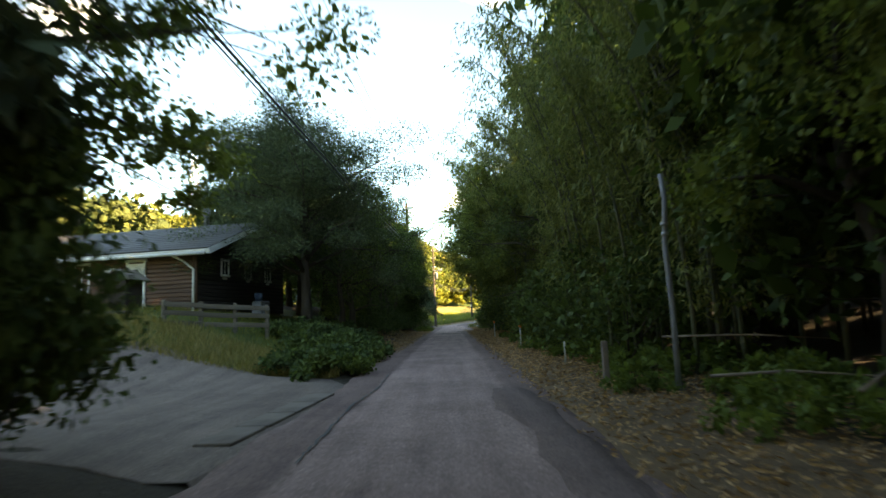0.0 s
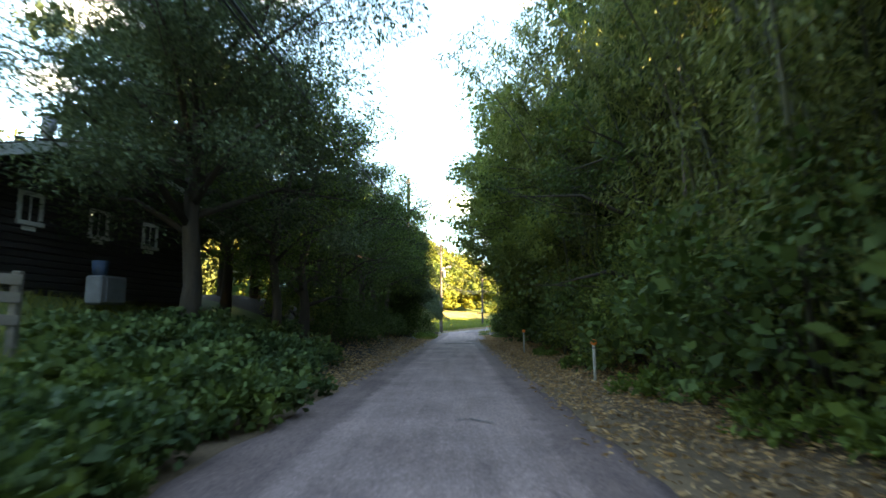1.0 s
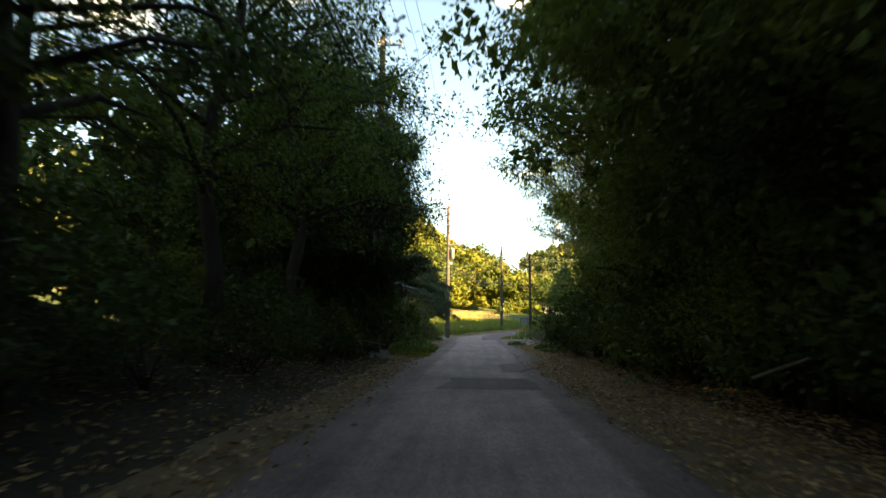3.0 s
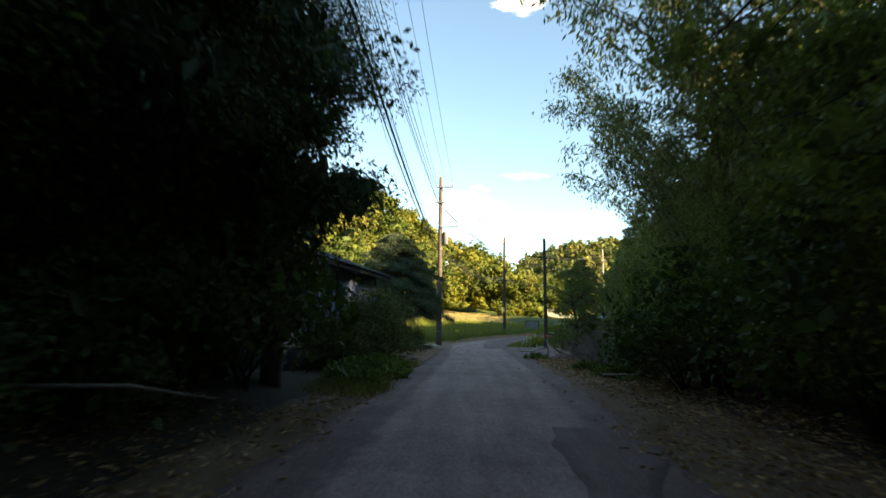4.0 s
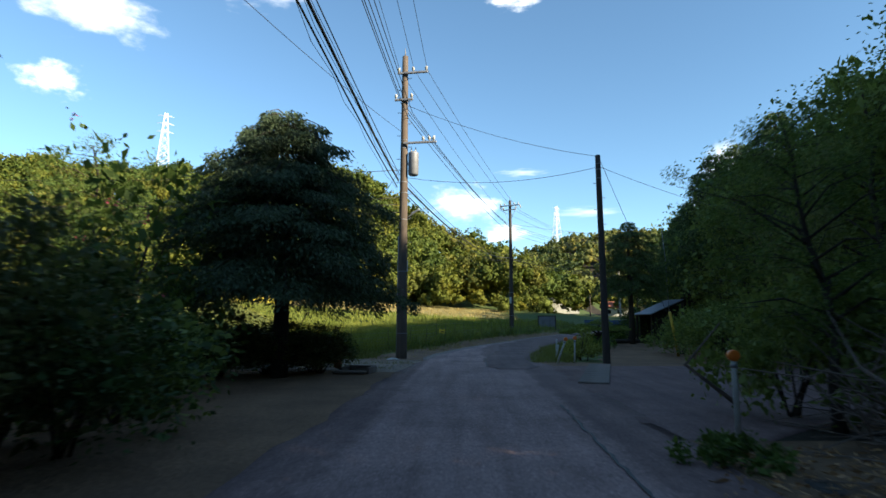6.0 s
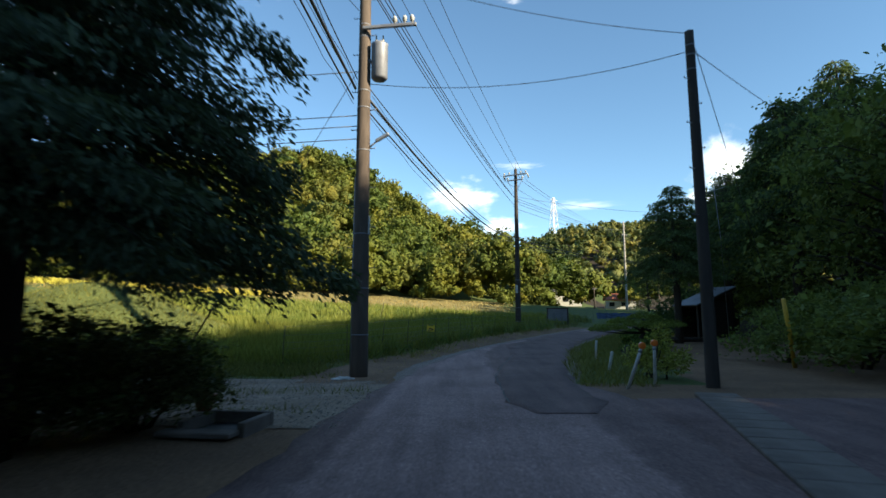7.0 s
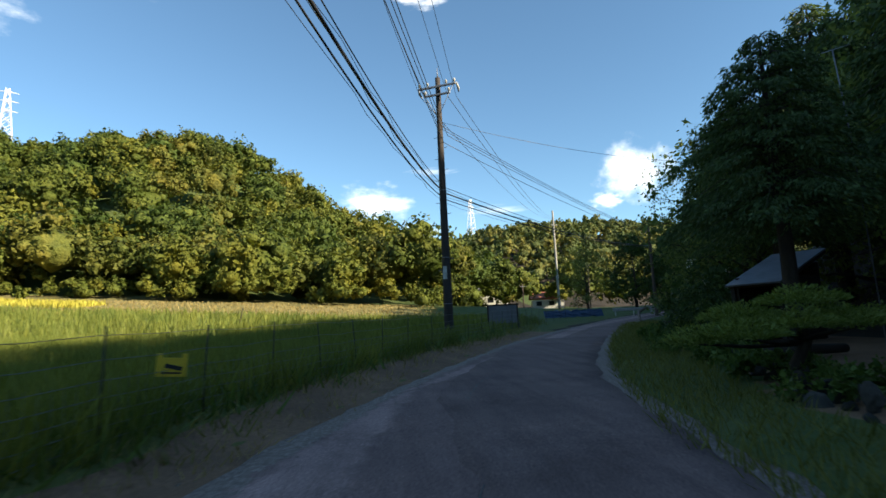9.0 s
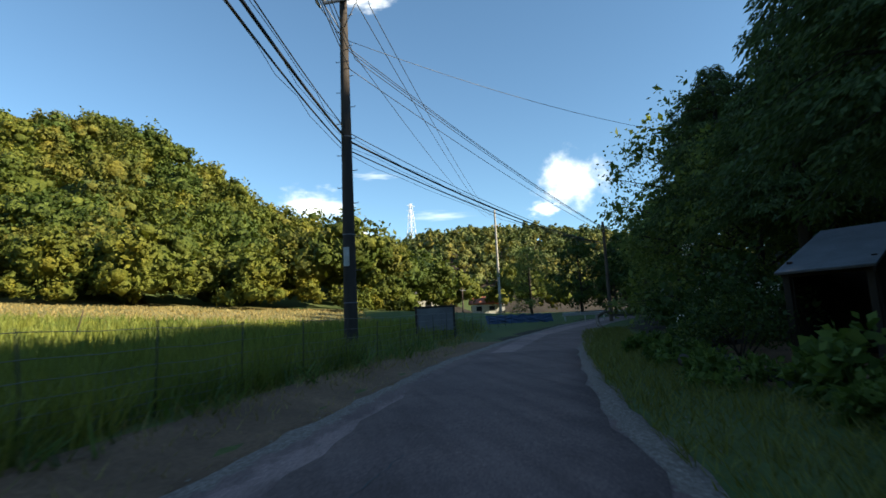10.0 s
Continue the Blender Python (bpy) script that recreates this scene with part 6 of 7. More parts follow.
tagged(stk, "dark stake leaning in the paddy", "stake")
brd = thing("notice_board", "grey sheet board on dark wooden legs in the paddy", "board", m=frame_at(7.9, 108.6, None, -0.3))
boxed("panel", (0, 0, 0.75), (1.5, 0.04, 0.95), ROOF_METAL, brd, None, 0.01)
boxed("rail", (0, -0.02, 1.25), (1.75, 0.08, 0.07), OLD_WOOD, brd)
for sx in (-0.78, 0.78):
    boxed("leg", (sx, 0.02, 0.6), (0.09, 0.09, 1.4), OLD_WOOD, brd)
tarp = bmesh.new()
bmesh.ops.create_grid(tarp, x_segments=36, y_segments=6, size=1.0)
for vv in tarp.verts:
    vv.co = Vector((vv.co.x * 3.0, vv.co.y * 0.1 + 0.1 * noise.noise(vv.co * 4), 0.3 + vv.co.y * 0.28 + 0.09 * noise.noise(Vector((vv.co.x * 6, 0, 0)))))
bmesh.ops.solidify(tarp, geom=tarp.faces[:], thickness=0.015)
tp = part("blue_sheet", tarp, BLUE_SHEET)
tp.matrix_basis = frame_at(17.0, 122.5, None, 0.35)
tagged(tp, "blue plastic sheeting strung along a plot", "sheet")
rail = thing("guard_rail", "white guard rail at the far bend", "guard rail", m=frame_at(24.0, 126.5, None, 0.25))
boxed("beam", (0, 0, 0.6), (4.6, 0.06, 0.26), DIRTY_WHITE, rail, None, 0.02)
for sx in (-2.0, 0, 2.0):
    tube("post", [(sx, 0.06, -0.2), (sx, 0.06, 0.7)], 0.05, DIRTY_WHITE, rail, 10)
drift = tube("driftwood", [(20.0, 116.0, 2.0), (19.4, 115.4, 2.0), (18.8, 115.2, 1.75), (18.3, 114.2, 1.3), (17.9, 113.0, 1.15)], [0.05, 0.08, 0.1, 0.1, 0.05], BARK_DRY, None, 8)
drift.location.z = land1(18, 113) - 1.1
tagged(drift, "pale bent dead trunk beside the bend", "dead trunk")


# ---- log cabin ----
CAB = Matrix.Translation((-8.95, 19.15, 0)) @ Matrix.Rotation(math.atan2(-0.15, 0.99) + 0.0, 4, "Z")
# local x runs away from the lane along the front when negative, local y along the gable
cabin = thing("log_cabin", "brown stained log cabin with white windows and a low grey roof", "house", m=CAB)
FLOOR, EAVE, RIDGE, DEPTH, LEN = 1.75, 4.0, 5.35, 6.9, 9.5
bm = bmesh.new()
box(bm, (-LEN / 2, DEPTH / 2, (FLOOR + EAVE) / 2 - 0.1), (LEN - 0.1, DEPTH - 0.1, EAVE - FLOOR - 0.2))
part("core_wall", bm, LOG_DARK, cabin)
bm = box(bmesh.new(), (-LEN / 2, DEPTH / 2, FLOOR - 0.45), (LEN - 0.16, DEPTH - 0.16, 0.95), None, 0.01)
part("foundation", bm, CONCRETE, cabin)
nb = 15
bh = (EAVE - FLOOR) / nb
log_f = box(bmesh.new(), (0, 0, 0), (LEN, 0.1, bh - 0.008), None, 0.022)
first = part("log_board", log_f, LOG_BROWN, cabin)
first.matrix_basis = Matrix.Translation((-LEN / 2, 0, FLOOR + bh * 0.5))
for k in range(1, nb):
    shared("log_board", first.data, cabin, Matrix.Translation((-LEN / 2, 0, FLOOR + bh * (k + 0.5))))
# gable boards take the darker colour that carries this side's shade
log_g = box(bmesh.new(), (0, 0, 0), (0.1, DEPTH, bh - 0.008), None, 0.022)
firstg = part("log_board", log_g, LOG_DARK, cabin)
firstg.matrix_basis = Matrix.Translation((0, DEPTH / 2, FLOOR + bh * 0.5))
for k in range(1, nb):
    shared("log_board", firstg.data, cabin, Matrix.Translation((0, DEPTH / 2, FLOOR + bh * (k + 0.5))))
for k in range(9):
    f = (k + 0.5) / 9
    w = DEPTH * (1 - f)
    bm = box(bmesh.new(), (0, DEPTH / 2, EAVE + f * (RIDGE - EAVE)), (0.1, max(0.2, w), (RIDGE - EAVE) / 9 - 0.006), None, 0.018)
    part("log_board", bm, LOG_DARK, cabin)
pitch = math.atan2(RIDGE - EAVE, DEPTH / 2)
over, side = 0.55, 0.85
sl = DEPTH / 2 / math.cos(pitch) + over
for sgn in (-1, 1):
    c = Vector((-LEN / 2 + side / 2 - 0.2, DEPTH / 2 + sgn * (sl / 2) * math.cos(pitch), RIDGE + 0.12 - (sl / 2) * math.sin(pitch)))
    m = Matrix.Translation(c) @ Matrix.Rotation(-sgn * pitch, 4, "X")
    bm = box(bmesh.new(), (0, 0, 0), (LEN + side + 0.4, sl, 0.1), None, 0.01)
    rf = part("roof", bm, OLD_WOOD, cabin)
    rf.matrix_basis = m
    ns = 12
    cbm = box(bmesh.new(), (0, 0, 0), (LEN + side + 0.4, sl / ns + 0.03, 0.02), None, 0.005)
    c0 = part("roof_course", cbm, ROOF_GREY, rf)
    for k in range(ns):
        mm = Matrix.Translation((0, -sl / 2 + sl * (k + 0.5) / ns, 0.066)) @ Matrix.Rotation(sgn * 0.04, 4, "X")
        if k == 0:
            c0.matrix_basis = mm
        else:
            shared("roof_course", c0.data, rf, mm)
    boxed("barge_board", ((LEN + side + 0.4) / 2 + 0.015, 0, -0.06), (0.03, sl, 0.2), WHITE_PAINT, rf, None, 0.004, "white barge board")
    boxed("fascia", (0, sgn * (sl / 2 + 0.012), -0.06), (LEN + side + 0.4, 0.025, 0.17), WHITE_PAINT, rf, None, 0.004, "white fascia board")
ye = DEPTH / 2 - sl * math.cos(pitch)
ze = RIDGE - sl * math.sin(pitch)
tube("gutter", [(-LEN, ye - 0.06, ze + 0.02), (side - 0.1, ye - 0.06, ze)], 0.06, WHITE_PAINT, cabin, 10, "white gutter")
tube("downpipe", [(-0.55, ye - 0.06, ze), (-0.3, ye * 0.4, ze - 0.2), (0.02, -0.1, ze - 0.5), (0.02, -0.1, FLOOR - 0.1)], 0.045, WHITE_PAINT, cabin, 10, "white downpipe")
tube("corner_post", [(0.02, 0.02, FLOOR), (0.02, 0.02, EAVE)], 0.085, LOG_BROWN, cabin, 10)
flue = tube("flue_pipe", [(-2.3, DEPTH * 0.62, 5.0), (-2.3, DEPTH * 0.62, 6.15), (-2.3, DEPTH * 0.62, 6.2), (-2.3, DEPTH * 0.62, 6.5)], [0.12, 0.12, 0.17, 0.17], STEEL_DULL, cabin, 12, "grey flue with a cap")


def cabin_window(name, x, y, z, w, h, face, open_sash=False):
    """A window in the front (face 'f') or the gable (face 'g') with a white frame."""
    base = Matrix.Translation((x, y, z)) @ (Matrix.Rotation(math.pi / 2, 4, "Z") if face == "g" else Matrix.Identity(4))
    win = new(name)
    win.parent, win.matrix_basis = cabin, base
    t = 0.085
    for nm, at, size in [("frame_head", (0, -0.05, h / 2 + t / 2), (w + 2 * t, 0.06, t)), ("frame_sill", (0, -0.065, -h / 2 - t / 2), (w + 2 * t + 0.04, 0.1, t)), ("frame_jamb", (-w / 2 - t / 2, -0.05, 0), (t, 0.06, h)), ("frame_jamb", (w / 2 + t / 2, -0.05, 0), (t, 0.06, h)), ("frame_apron", (0, -0.045, -h / 2 - t - 0.06), (w * 0.8, 0.03, 0.09))]:
        boxed(nm, at, size, WHITE_PAINT, win, None, 0.008)
    if open_sash:
        boxed("pane", (0, -0.16, 0.05), (w, 0.03, h * 0.9), WHITE_PAINT, win, Matrix.Rotation(0.55, 4, "X"), 0.004)
    boxed("pane", (0, -0.03, 0), (w, 0.02, h), GLASS, win, None, 0.0)
    boxed("muntin", (0, -0.05, 0), (0.03, 0.02, h), WHITE_PAINT, win, None, 0.003)
    return win


cabin_window("window", 0.0, 1.85, 3.5, 0.4, 0.52, "g")
cabin_window("window", 0.0, 3.6, 3.48, 0.4, 0.52, "g")
cabin_window("window", 0.0, 5.3, 3.46, 0.4, 0.52, "g")
cabin_window("window", -3.35, 0.0, 3.25, 0.42, 0.4, "f", True)
cabin_window("window", -4.45, 0.0, 3.2, 0.5, 0.95, "f")
cabin_window("window", -7.2, 0.0, 3.2, 0.7, 0.95, "f")
door = new("door")
door.parent, door.matrix_basis = cabin, Matrix.Translation((-2.25, -0.06, FLOOR))
boxed("leaf", (0, 0, 0.95), (0.62, 0.05, 1.85), WHITE_PAINT, door, None, 0.008)
boxed("pane", (0, -0.03, 1.35), (0.16, 0.012, 0.62), GLASS, door, None, 0.0)
for sx in (-0.35, 0.35):
    boxed("jamb", (sx, -0.01, 0.97), (0.07, 0.08, 1.95), WHITE_PAINT, door, None, 0.006)
boxed("head", (0, -0.01, 1.98), (0.86, 0.09, 0.1), WHITE_PAINT, door, None, 0.006)
tube("handle", [(0.24, -0.05, 0.9), (0.24, -0.09, 0.9), (0.16, -0.09, 0.9)], 0.012, STEEL, door, 6)
boxed("deck", (-3.0, -0.75, FLOOR - 0.28), (2.6, 1.3, 0.1), PLANK, cabin, None, 0.01)
for sx in (-4.1, -3.0, -1.9):
    boxed("deck_leg", (sx, -1.2, FLOOR - 0.6), (0.1, 0.1, 0.6), OLD_WOOD, cabin)
for k in range(3):
    boxed("deck_step", (-1.35 + 0.25 * k, -0.85, FLOOR - 0.38 - 0.15 * k), (0.3, 0.9, 0.05), PLANK, cabin)


def on_cabin(x, y, z=None):
    p = CAB @ Vector((x, y, 0))
    return Matrix.Translation((p.x, p.y, land1(p.x, p.y) if z is None else z)) @ Matrix.Rotation(-0.15, 4, "Z")


kennel = thing("dog_kennel", "small brown wooden kennel with a shingled roof", "kennel", m=on_cabin(-0.9, -2.2))
boxed("body", (0, 0, 0.5), (0.62, 0.75, 0.9), OLD_WOOD, kennel, None, 0.015)
for sgn in (-1, 1):
    bm = box(bmesh.new(), (sgn * 0.24, 0, 1.08), (0.62, 1.0, 0.05), Matrix.Rotation(sgn * 0.6, 4, "Y"), 0.008)
    part("roof", bm, PLANK, kennel)
red = bmesh.new()
bmesh.ops.create_icosphere(red, subdivisions=3, radius=0.26)
for vv in red.verts:
    vv.co = vv.co * (1 + 0.3 * noise.noise(vv.co * 6))
    vv.co.z = max(-0.12, vv.co.z * 0.5)
rc = part("red_cloth", red, RED_CLOTH, None, smooth=True)
rc.matrix_basis = on_cabin(-1.7, -1.6, FLOOR + 0.05)
tagged(rc, "crumpled red cloth on the cabin steps", "cloth")
for x, y, z, h, r, lab in [(-1.25, -1.9, None, 0.8, 0.16, "white plastic water container by the kennel"), (-4.0, -0.9, FLOOR - 0.22, 0.5, 0.2, "white gas bottle on the cabin deck"), (-4.7, -1.2, None, 0.55, 0.18, "white plastic tub beside the deck")]:
    c = tube("container", [(0, 0, 0), (0, 0, 0.02), (0, 0, h * 0.85), (0, 0, h * 0.93), (0, 0, h)], [r * 0.9, r, r, r * 0.5, r * 0.3], DIRTY_WHITE, None, 14)
    c.matrix_basis = on_cabin(x, y, z)
    tagged(c, lab, "container")
tank = thing("outdoor_unit", "grey metal outdoor unit against the dark gable", "outdoor unit", m=on_cabin(1.0, 2.9))
boxed("case", (0, 0, 0.45), (0.4, 0.75, 0.6), STEEL_DULL, tank, None, 0.04)
boxed("vent", (0.235, 0, 0.45), (0.02, 0.5, 0.5), STEEL_DULL, tank, None, 0.006)
tub = tube("bucket", [(0, 0, 0), (0, 0, 0.32)], [0.13, 0.17], BLUE_SHEET, None, 14)
tub.matrix_basis = on_cabin(1.0, 2.7, land1(-7.5, 21.9) + 0.75)
tagged(tub, "blue bucket on the outdoor unit", "bucket")
slabg = boxed("paving_slab", (0, 0, 0.03), (1.5, 1.1, 0.08), CONCRETE, None, None, 0.015)
slabg.matrix_basis = frame_at(-9.9, 15.6, None, 0.2)
tagged(slabg, "pale concrete paving slab in the grass", "paving slab")

# plank fence on the bank
pf = thing("plank_fence", "weathered three-rail plank fence above the bank", "fence")
a, b = Vector((-8.1, 15.5)), Vector((-5.8, 17.4))
npost = 4
rail_z = lambda f: 1.98 - 0.2 * f
for k in range(npost):
    q = a.lerp(b, k / (npost - 1))
    zb, zt = land1(q.x, q.y) - 0.2, rail_z(k / (npost - 1)) + 0.1
    boxed("post", (q.x, q.y, (zb + zt) / 2), (0.11, 0.11, zt - zb), PLANK, pf, None, 0.012)
ang = math.atan2(b.y - a.y, b.x - a.x)
for k in range(npost - 1):
    p, q = a.lerp(b, k / (npost - 1)), a.lerp(b, (k + 1) / (npost - 1))
    c = (p + q) / 2
    zp, zq = rail_z(k / (npost - 1)), rail_z((k + 1) / (npost - 1))
    for h in (0.0, 0.27, 0.54):
        dz = rnd.uniform(-0.03, 0.03)
        m = Matrix.Translation((c.x + 0.06 * math.sin(ang), c.y - 0.06 * math.cos(ang), (zp + zq) / 2 - h + dz)) @ Matrix.Rotation(ang, 4, "Z") @ Matrix.Rotation(-math.atan2(zq - zp, (q - p).length), 4, "Y")
        bm = box(bmesh.new(), (0, 0, 0), ((q - p).length + 0.1, 0.035, 0.14), None, 0.006)
        part("rail", bm, PLANK, pf).matrix_basis = m

gutter = thing("gutter_slabs", "pale concrete gutter slabs at the mouth of the driveway", "drain cover")
for k, (x, y, L) in enumerate([(-2.5, 6.3, 0.9), (-2.42, 7.25, 0.9), (-2.35, 8.2, 0.9), (-2.28, 9.15, 0.9)]):
    sl_ob = boxed("slab", (0, 0, 0), (0.42, L, 0.08), CONCRETE, gutter, None, 0.012)
    sl_ob.matrix_basis = Matrix.Translation((x, y, land1(x, y) + 0.005)) @ Matrix.Rotation(-0.075, 4, "Z")

# ---- corrugated tin shed ----
shed = thing("tin_shed", "long shed clad in faded blue corrugated tin", "shed")
SX, SY0, SY1, SE = -3.75, 47.0, 60.35, 2.98
shed.matrix_basis = Matrix.Translation((-3.62, 60.5, 0)) @ Matrix.Rotation(radians(-9.5), 4, "Z") @ Matrix.Translation((-SX, -SY1, 0))


def corrugated(name, length, height, material, parent, m, pitch=0.076, amp=0.011):
    n = int(length / pitch * 4)
    vs, fs = [], []
    for k in range(n + 1):
        u = length * k / n
        o = amp * math.sin(2 * math.pi * u / pitch)
        for t, off in ((0, 0), (height, 0)):
            vs.append((u, o, t))
    for k in range(n):
        fs.append((2 * k, 2 * k + 2, 2 * k + 3, 2 * k + 1))
    me_ob = poly_mesh(name, vs, fs, material, parent, True)
    me_ob.matrix_basis = m
    md = me_ob.modifiers.new("thick", "SOLIDIFY")
    md.thickness = 0.004
    return me_ob


zs = land1(-4.0, 55) - 0.1
L4 = (SY1 - SY0) / 4
for k in range(4):
    corrugated("tin_sheet", L4 + 0.03, SE - zs + 0.05, TIN_BLUE, shed, Matrix.Translation((SX + 0.006 * (k % 2), SY0 + L4 * k, zs)) @ Matrix.Rotation(math.pi / 2, 4, "Z"))
corrugated("tin_sheet", 4.6, SE - zs, TIN_BLUE, shed, Matrix.Translation((SX, SY1, zs)) @ Matrix.Rotation(math.pi, 4, "Z"))
corrugated("tin_sheet", 4.6, SE - zs, TIN_BLUE, shed, Matrix.Translation((SX, SY0, zs)) @ Matrix.Rotation(math.pi, 4, "Z"))
for k in (1, 2, 3):
    tube("seam_pipe", [(SX + 0.06, SY0 + L4 * k - 0.4, zs), (SX + 0.06, SY0 + L4 * k - 0.4, SE - 0.1)], 0.03, OLD_WOOD, shed, 8)
rf = corrugated("roof", SY1 - SY0 + 0.8, 5.2, ROOF_GREY, shed, Matrix.Translation((SX + 0.5, SY0 - 0.3, SE + 0.02)) @ Matrix.Rotation(math.pi / 2, 4, "Z") @ Matrix.Rotation(radians(-(90 - 20)), 4, "X"))
boxed("eave_board", (SX + 0.42, (SY0 + SY1) / 2 + 0.1, SE - 0.05), (0.03, SY1 - SY0 + 0.7, 0.16), RUST, shed, None, 0.004)
boxed("soffit", (SX + 0.2, (SY0 + SY1) / 2 + 0.1, SE - 0.02), (0.46, SY1 - SY0 + 0.7, 0.03), OLD_WOOD, shed, None, 0.0)
boxed("barge_board", (SX - 1.9, SY1 + 0.42, SE + 0.8), (4.9, 0.04, 0.16), OLD_WOOD, shed, Matrix.Rotation(radians(20), 4, "Y"), 0.004)
boxed("back_wall", (SX - 4.6, (SY0 + SY1) / 2, zs + 2.2), (0.1, SY1 - SY0, 4.4), OLD_WOOD, shed)

# farmhouse behind the shed: only its blue ridge shows
farm = thing("farmhouse", "farmhouse behind the shed with a blue tiled ridge", "house", m=Matrix.Translation((-13.1, 63.0, land1(-12.5, 63.0) + 0.15)))
boxed("wall", (0, 0, 1.5), (7.0, 6.0, 3.4), DIRTY_WHITE, farm)
for sgn in (-1, 1):
    bm = box(bmesh.new(), (0, sgn * 1.75, 4.2), (8.4, 4.1, 0.12), Matrix.Rotation(-sgn * 0.5, 4, "X"), 0.02)
    part("roof", bm, BLUE_TILE, farm)
boxed("ridge", (0, 0, 5.25), (8.4, 0.26, 0.2), BLUE_TILE, farm, None, 0.05)
tube("ridge_end", [(4.22, 0, 5.12), (4.24, 0, 5.25), (4.24, 0, 5.4), (4.22, 0, 5.5)], [0.1, 0.12, 0.1, 0.03], BLUE_TILE, farm, 10, "rounded blue ridge-end tile")
gw = bmesh.new()
gv = [gw.verts.new(c) for c in ((3.5, -2.9, 3.1), (3.5, 2.9, 3.1), (3.5, 0, 4.9), (3.4, -2.9, 3.1), (3.4, 2.9, 3.1), (3.4, 0, 4.9))]
for q in ((0, 1, 2), (5, 4, 3), (0, 3, 4, 1), (1, 4, 5, 2), (2, 5, 3, 0)):
    gw.faces.new([gv[i] for i in q])
part("gable", gw, DIRTY_WHITE, farm)

# ---- shack and garden on the right ----
shack = thing("shack", "dark open timber shack with a worn sheet-metal roof", "shack", m=Matrix.Translation((13.2, 95.1, land1(13, 95))) @ Matrix.Rotation(0.45, 4, "Z"))
zc = 2.0 - land1(13, 95)
bm = box(bmesh.new(), (0.2, 0, zc + 0.45), (3.2, 1.6, 0.06), Matrix.Rotation(radians(-19), 4, "Y"), 0.01)
part("roof", bm, ROOF_METAL, shack)
boxed("back_wall", (1.25, 0, zc / 2 + 0.15), (0.1, 1.4, zc + 0.8), OLD_WOOD, shack)
boxed("side_wall", (0.2, 0.68, zc / 2 + 0.02), (2.1, 0.08, zc + 0.3), OLD_WOOD, shack)
boxed("side_wall", (0.2, -0.68, zc / 2), (2.1, 0.08, zc + 0.3), OLD_WOOD, shack)
for sx, sy in ((-1.1, -0.66), (-1.1, 0.66)):
    boxed("post", (sx, sy, zc / 2), (0.12, 0.12, zc), OLD_WOOD, shack)
boxed("rafter", (0.2, -0.76, zc + 0.36), (3.2, 0.05, 0.09), OLD_WOOD, shack, Matrix.Rotation(radians(-19), 4, "Y"))
boxed("eave_beam", (-1.1, 0, zc - 0.1), (0.08, 1.5, 0.1), OLD_WOOD, shack)
mast = thing("antenna_mast", "thin pale antenna mast among the garden trees", "antenna", m=frame_at(12.6, 91.1))
tube("mast", [(0, 0, -0.2), (-0.1, 0, 5.0), (-0.25, 0, 7.2)], 0.016, STEEL_DULL, mast, 8)
tube("boom", [(-0.55, 0, 7.1), (0.25, 0, 7.35)], 0.012, STEEL, mast, 6)
rs = np.random.default_rng(95)
wall = thing("stone_bank", "low tumbled stone bank along the lane verge", "stone bank", kind="structure")
stones = []
for k in range(5):
    bm = bmesh.new()
    bmesh.ops.create_icosphere(bm, subdivisions=2, radius=0.5)
    for vv in bm.verts:
        vv.co *= 1 + 0.35 * noise.noise(vv.co * 2.2 + Vector((k * 7, 0, 0)))
        vv.co.z *= 0.65
    me = bpy.data.meshes.new("stone")
    bm.to_mesh(me)
    bm.free()
    me.materials.append(STONE)
    stones.append(me)
for k in range(130):
    y = 79.0 + 24.0 * k / 130 + rs.uniform(-0.1, 0.1)
    x = float(road_x(y)) + np.interp(y, [79, 83, 88, 92, 103], [3.9, 3.9, 4.1, 4.3, 4.4]) + rs.uniform(-0.2, 0.35)
    s = rs.uniform(0.13, 0.3)
    shared("stone", stones[k % 5], wall, Matrix.Translation((x, y, land1(x, y) + 0.02 + 0.16 * (k % 3 == 0))) @ Euler(rs.uniform(0, 6, 3)).to_matrix().to_4x4() @ Matrix.Diagonal((s, s * 1.2, s * 0.7, 1)))
for k, (x, y, L, t) in enumerate([(9.8, 95.6, 1.8, 1.0), (8.0, 88.4, 1.2, 0.6), (11.0, 97.5, 2.0, 0.9), (10.3, 90.8, 2.2, 0.1)]):
    m = frame_at(x, y, None, t)
    lg = tube("old_log", [(-L / 2, 0, 0.16), (0, 0.03, 0.17), (L / 2, 0, 0.15)], [0.11, 0.12, 0.1], OLD_WOOD, None, 9)
    lg.matrix_basis = m
    tagged(lg, "old dark log lying on the garden bank", "log", "garden logs")

# ---- far things ----
def far_house(x, y, w, d, h, roof_mat, label, turn=0.0):
    t = thing("far_house", label, "house", m=frame_at(x, y, None, turn))
    boxed("wall", (0, 0, h / 2 - 0.3), (w, d, h), DIRTY_WHITE, t)
    for sgn in (-1, 1):
        bm = box(bmesh.new(), (0, sgn * d * 0.28, h + d * 0.16), (w + 1.0, d * 0.66, 0.15), Matrix.Rotation(-sgn * 0.5, 4, "X"), 0.02)
        part("roof", bm, roof_mat, t)
    for sx in (-0.3, 0.1):
        boxed("window", (sx * w, -d / 2 - 0.02, h * 0.5), (1.2, 0.06, 1.0), GLASS, t, None, 0.0)


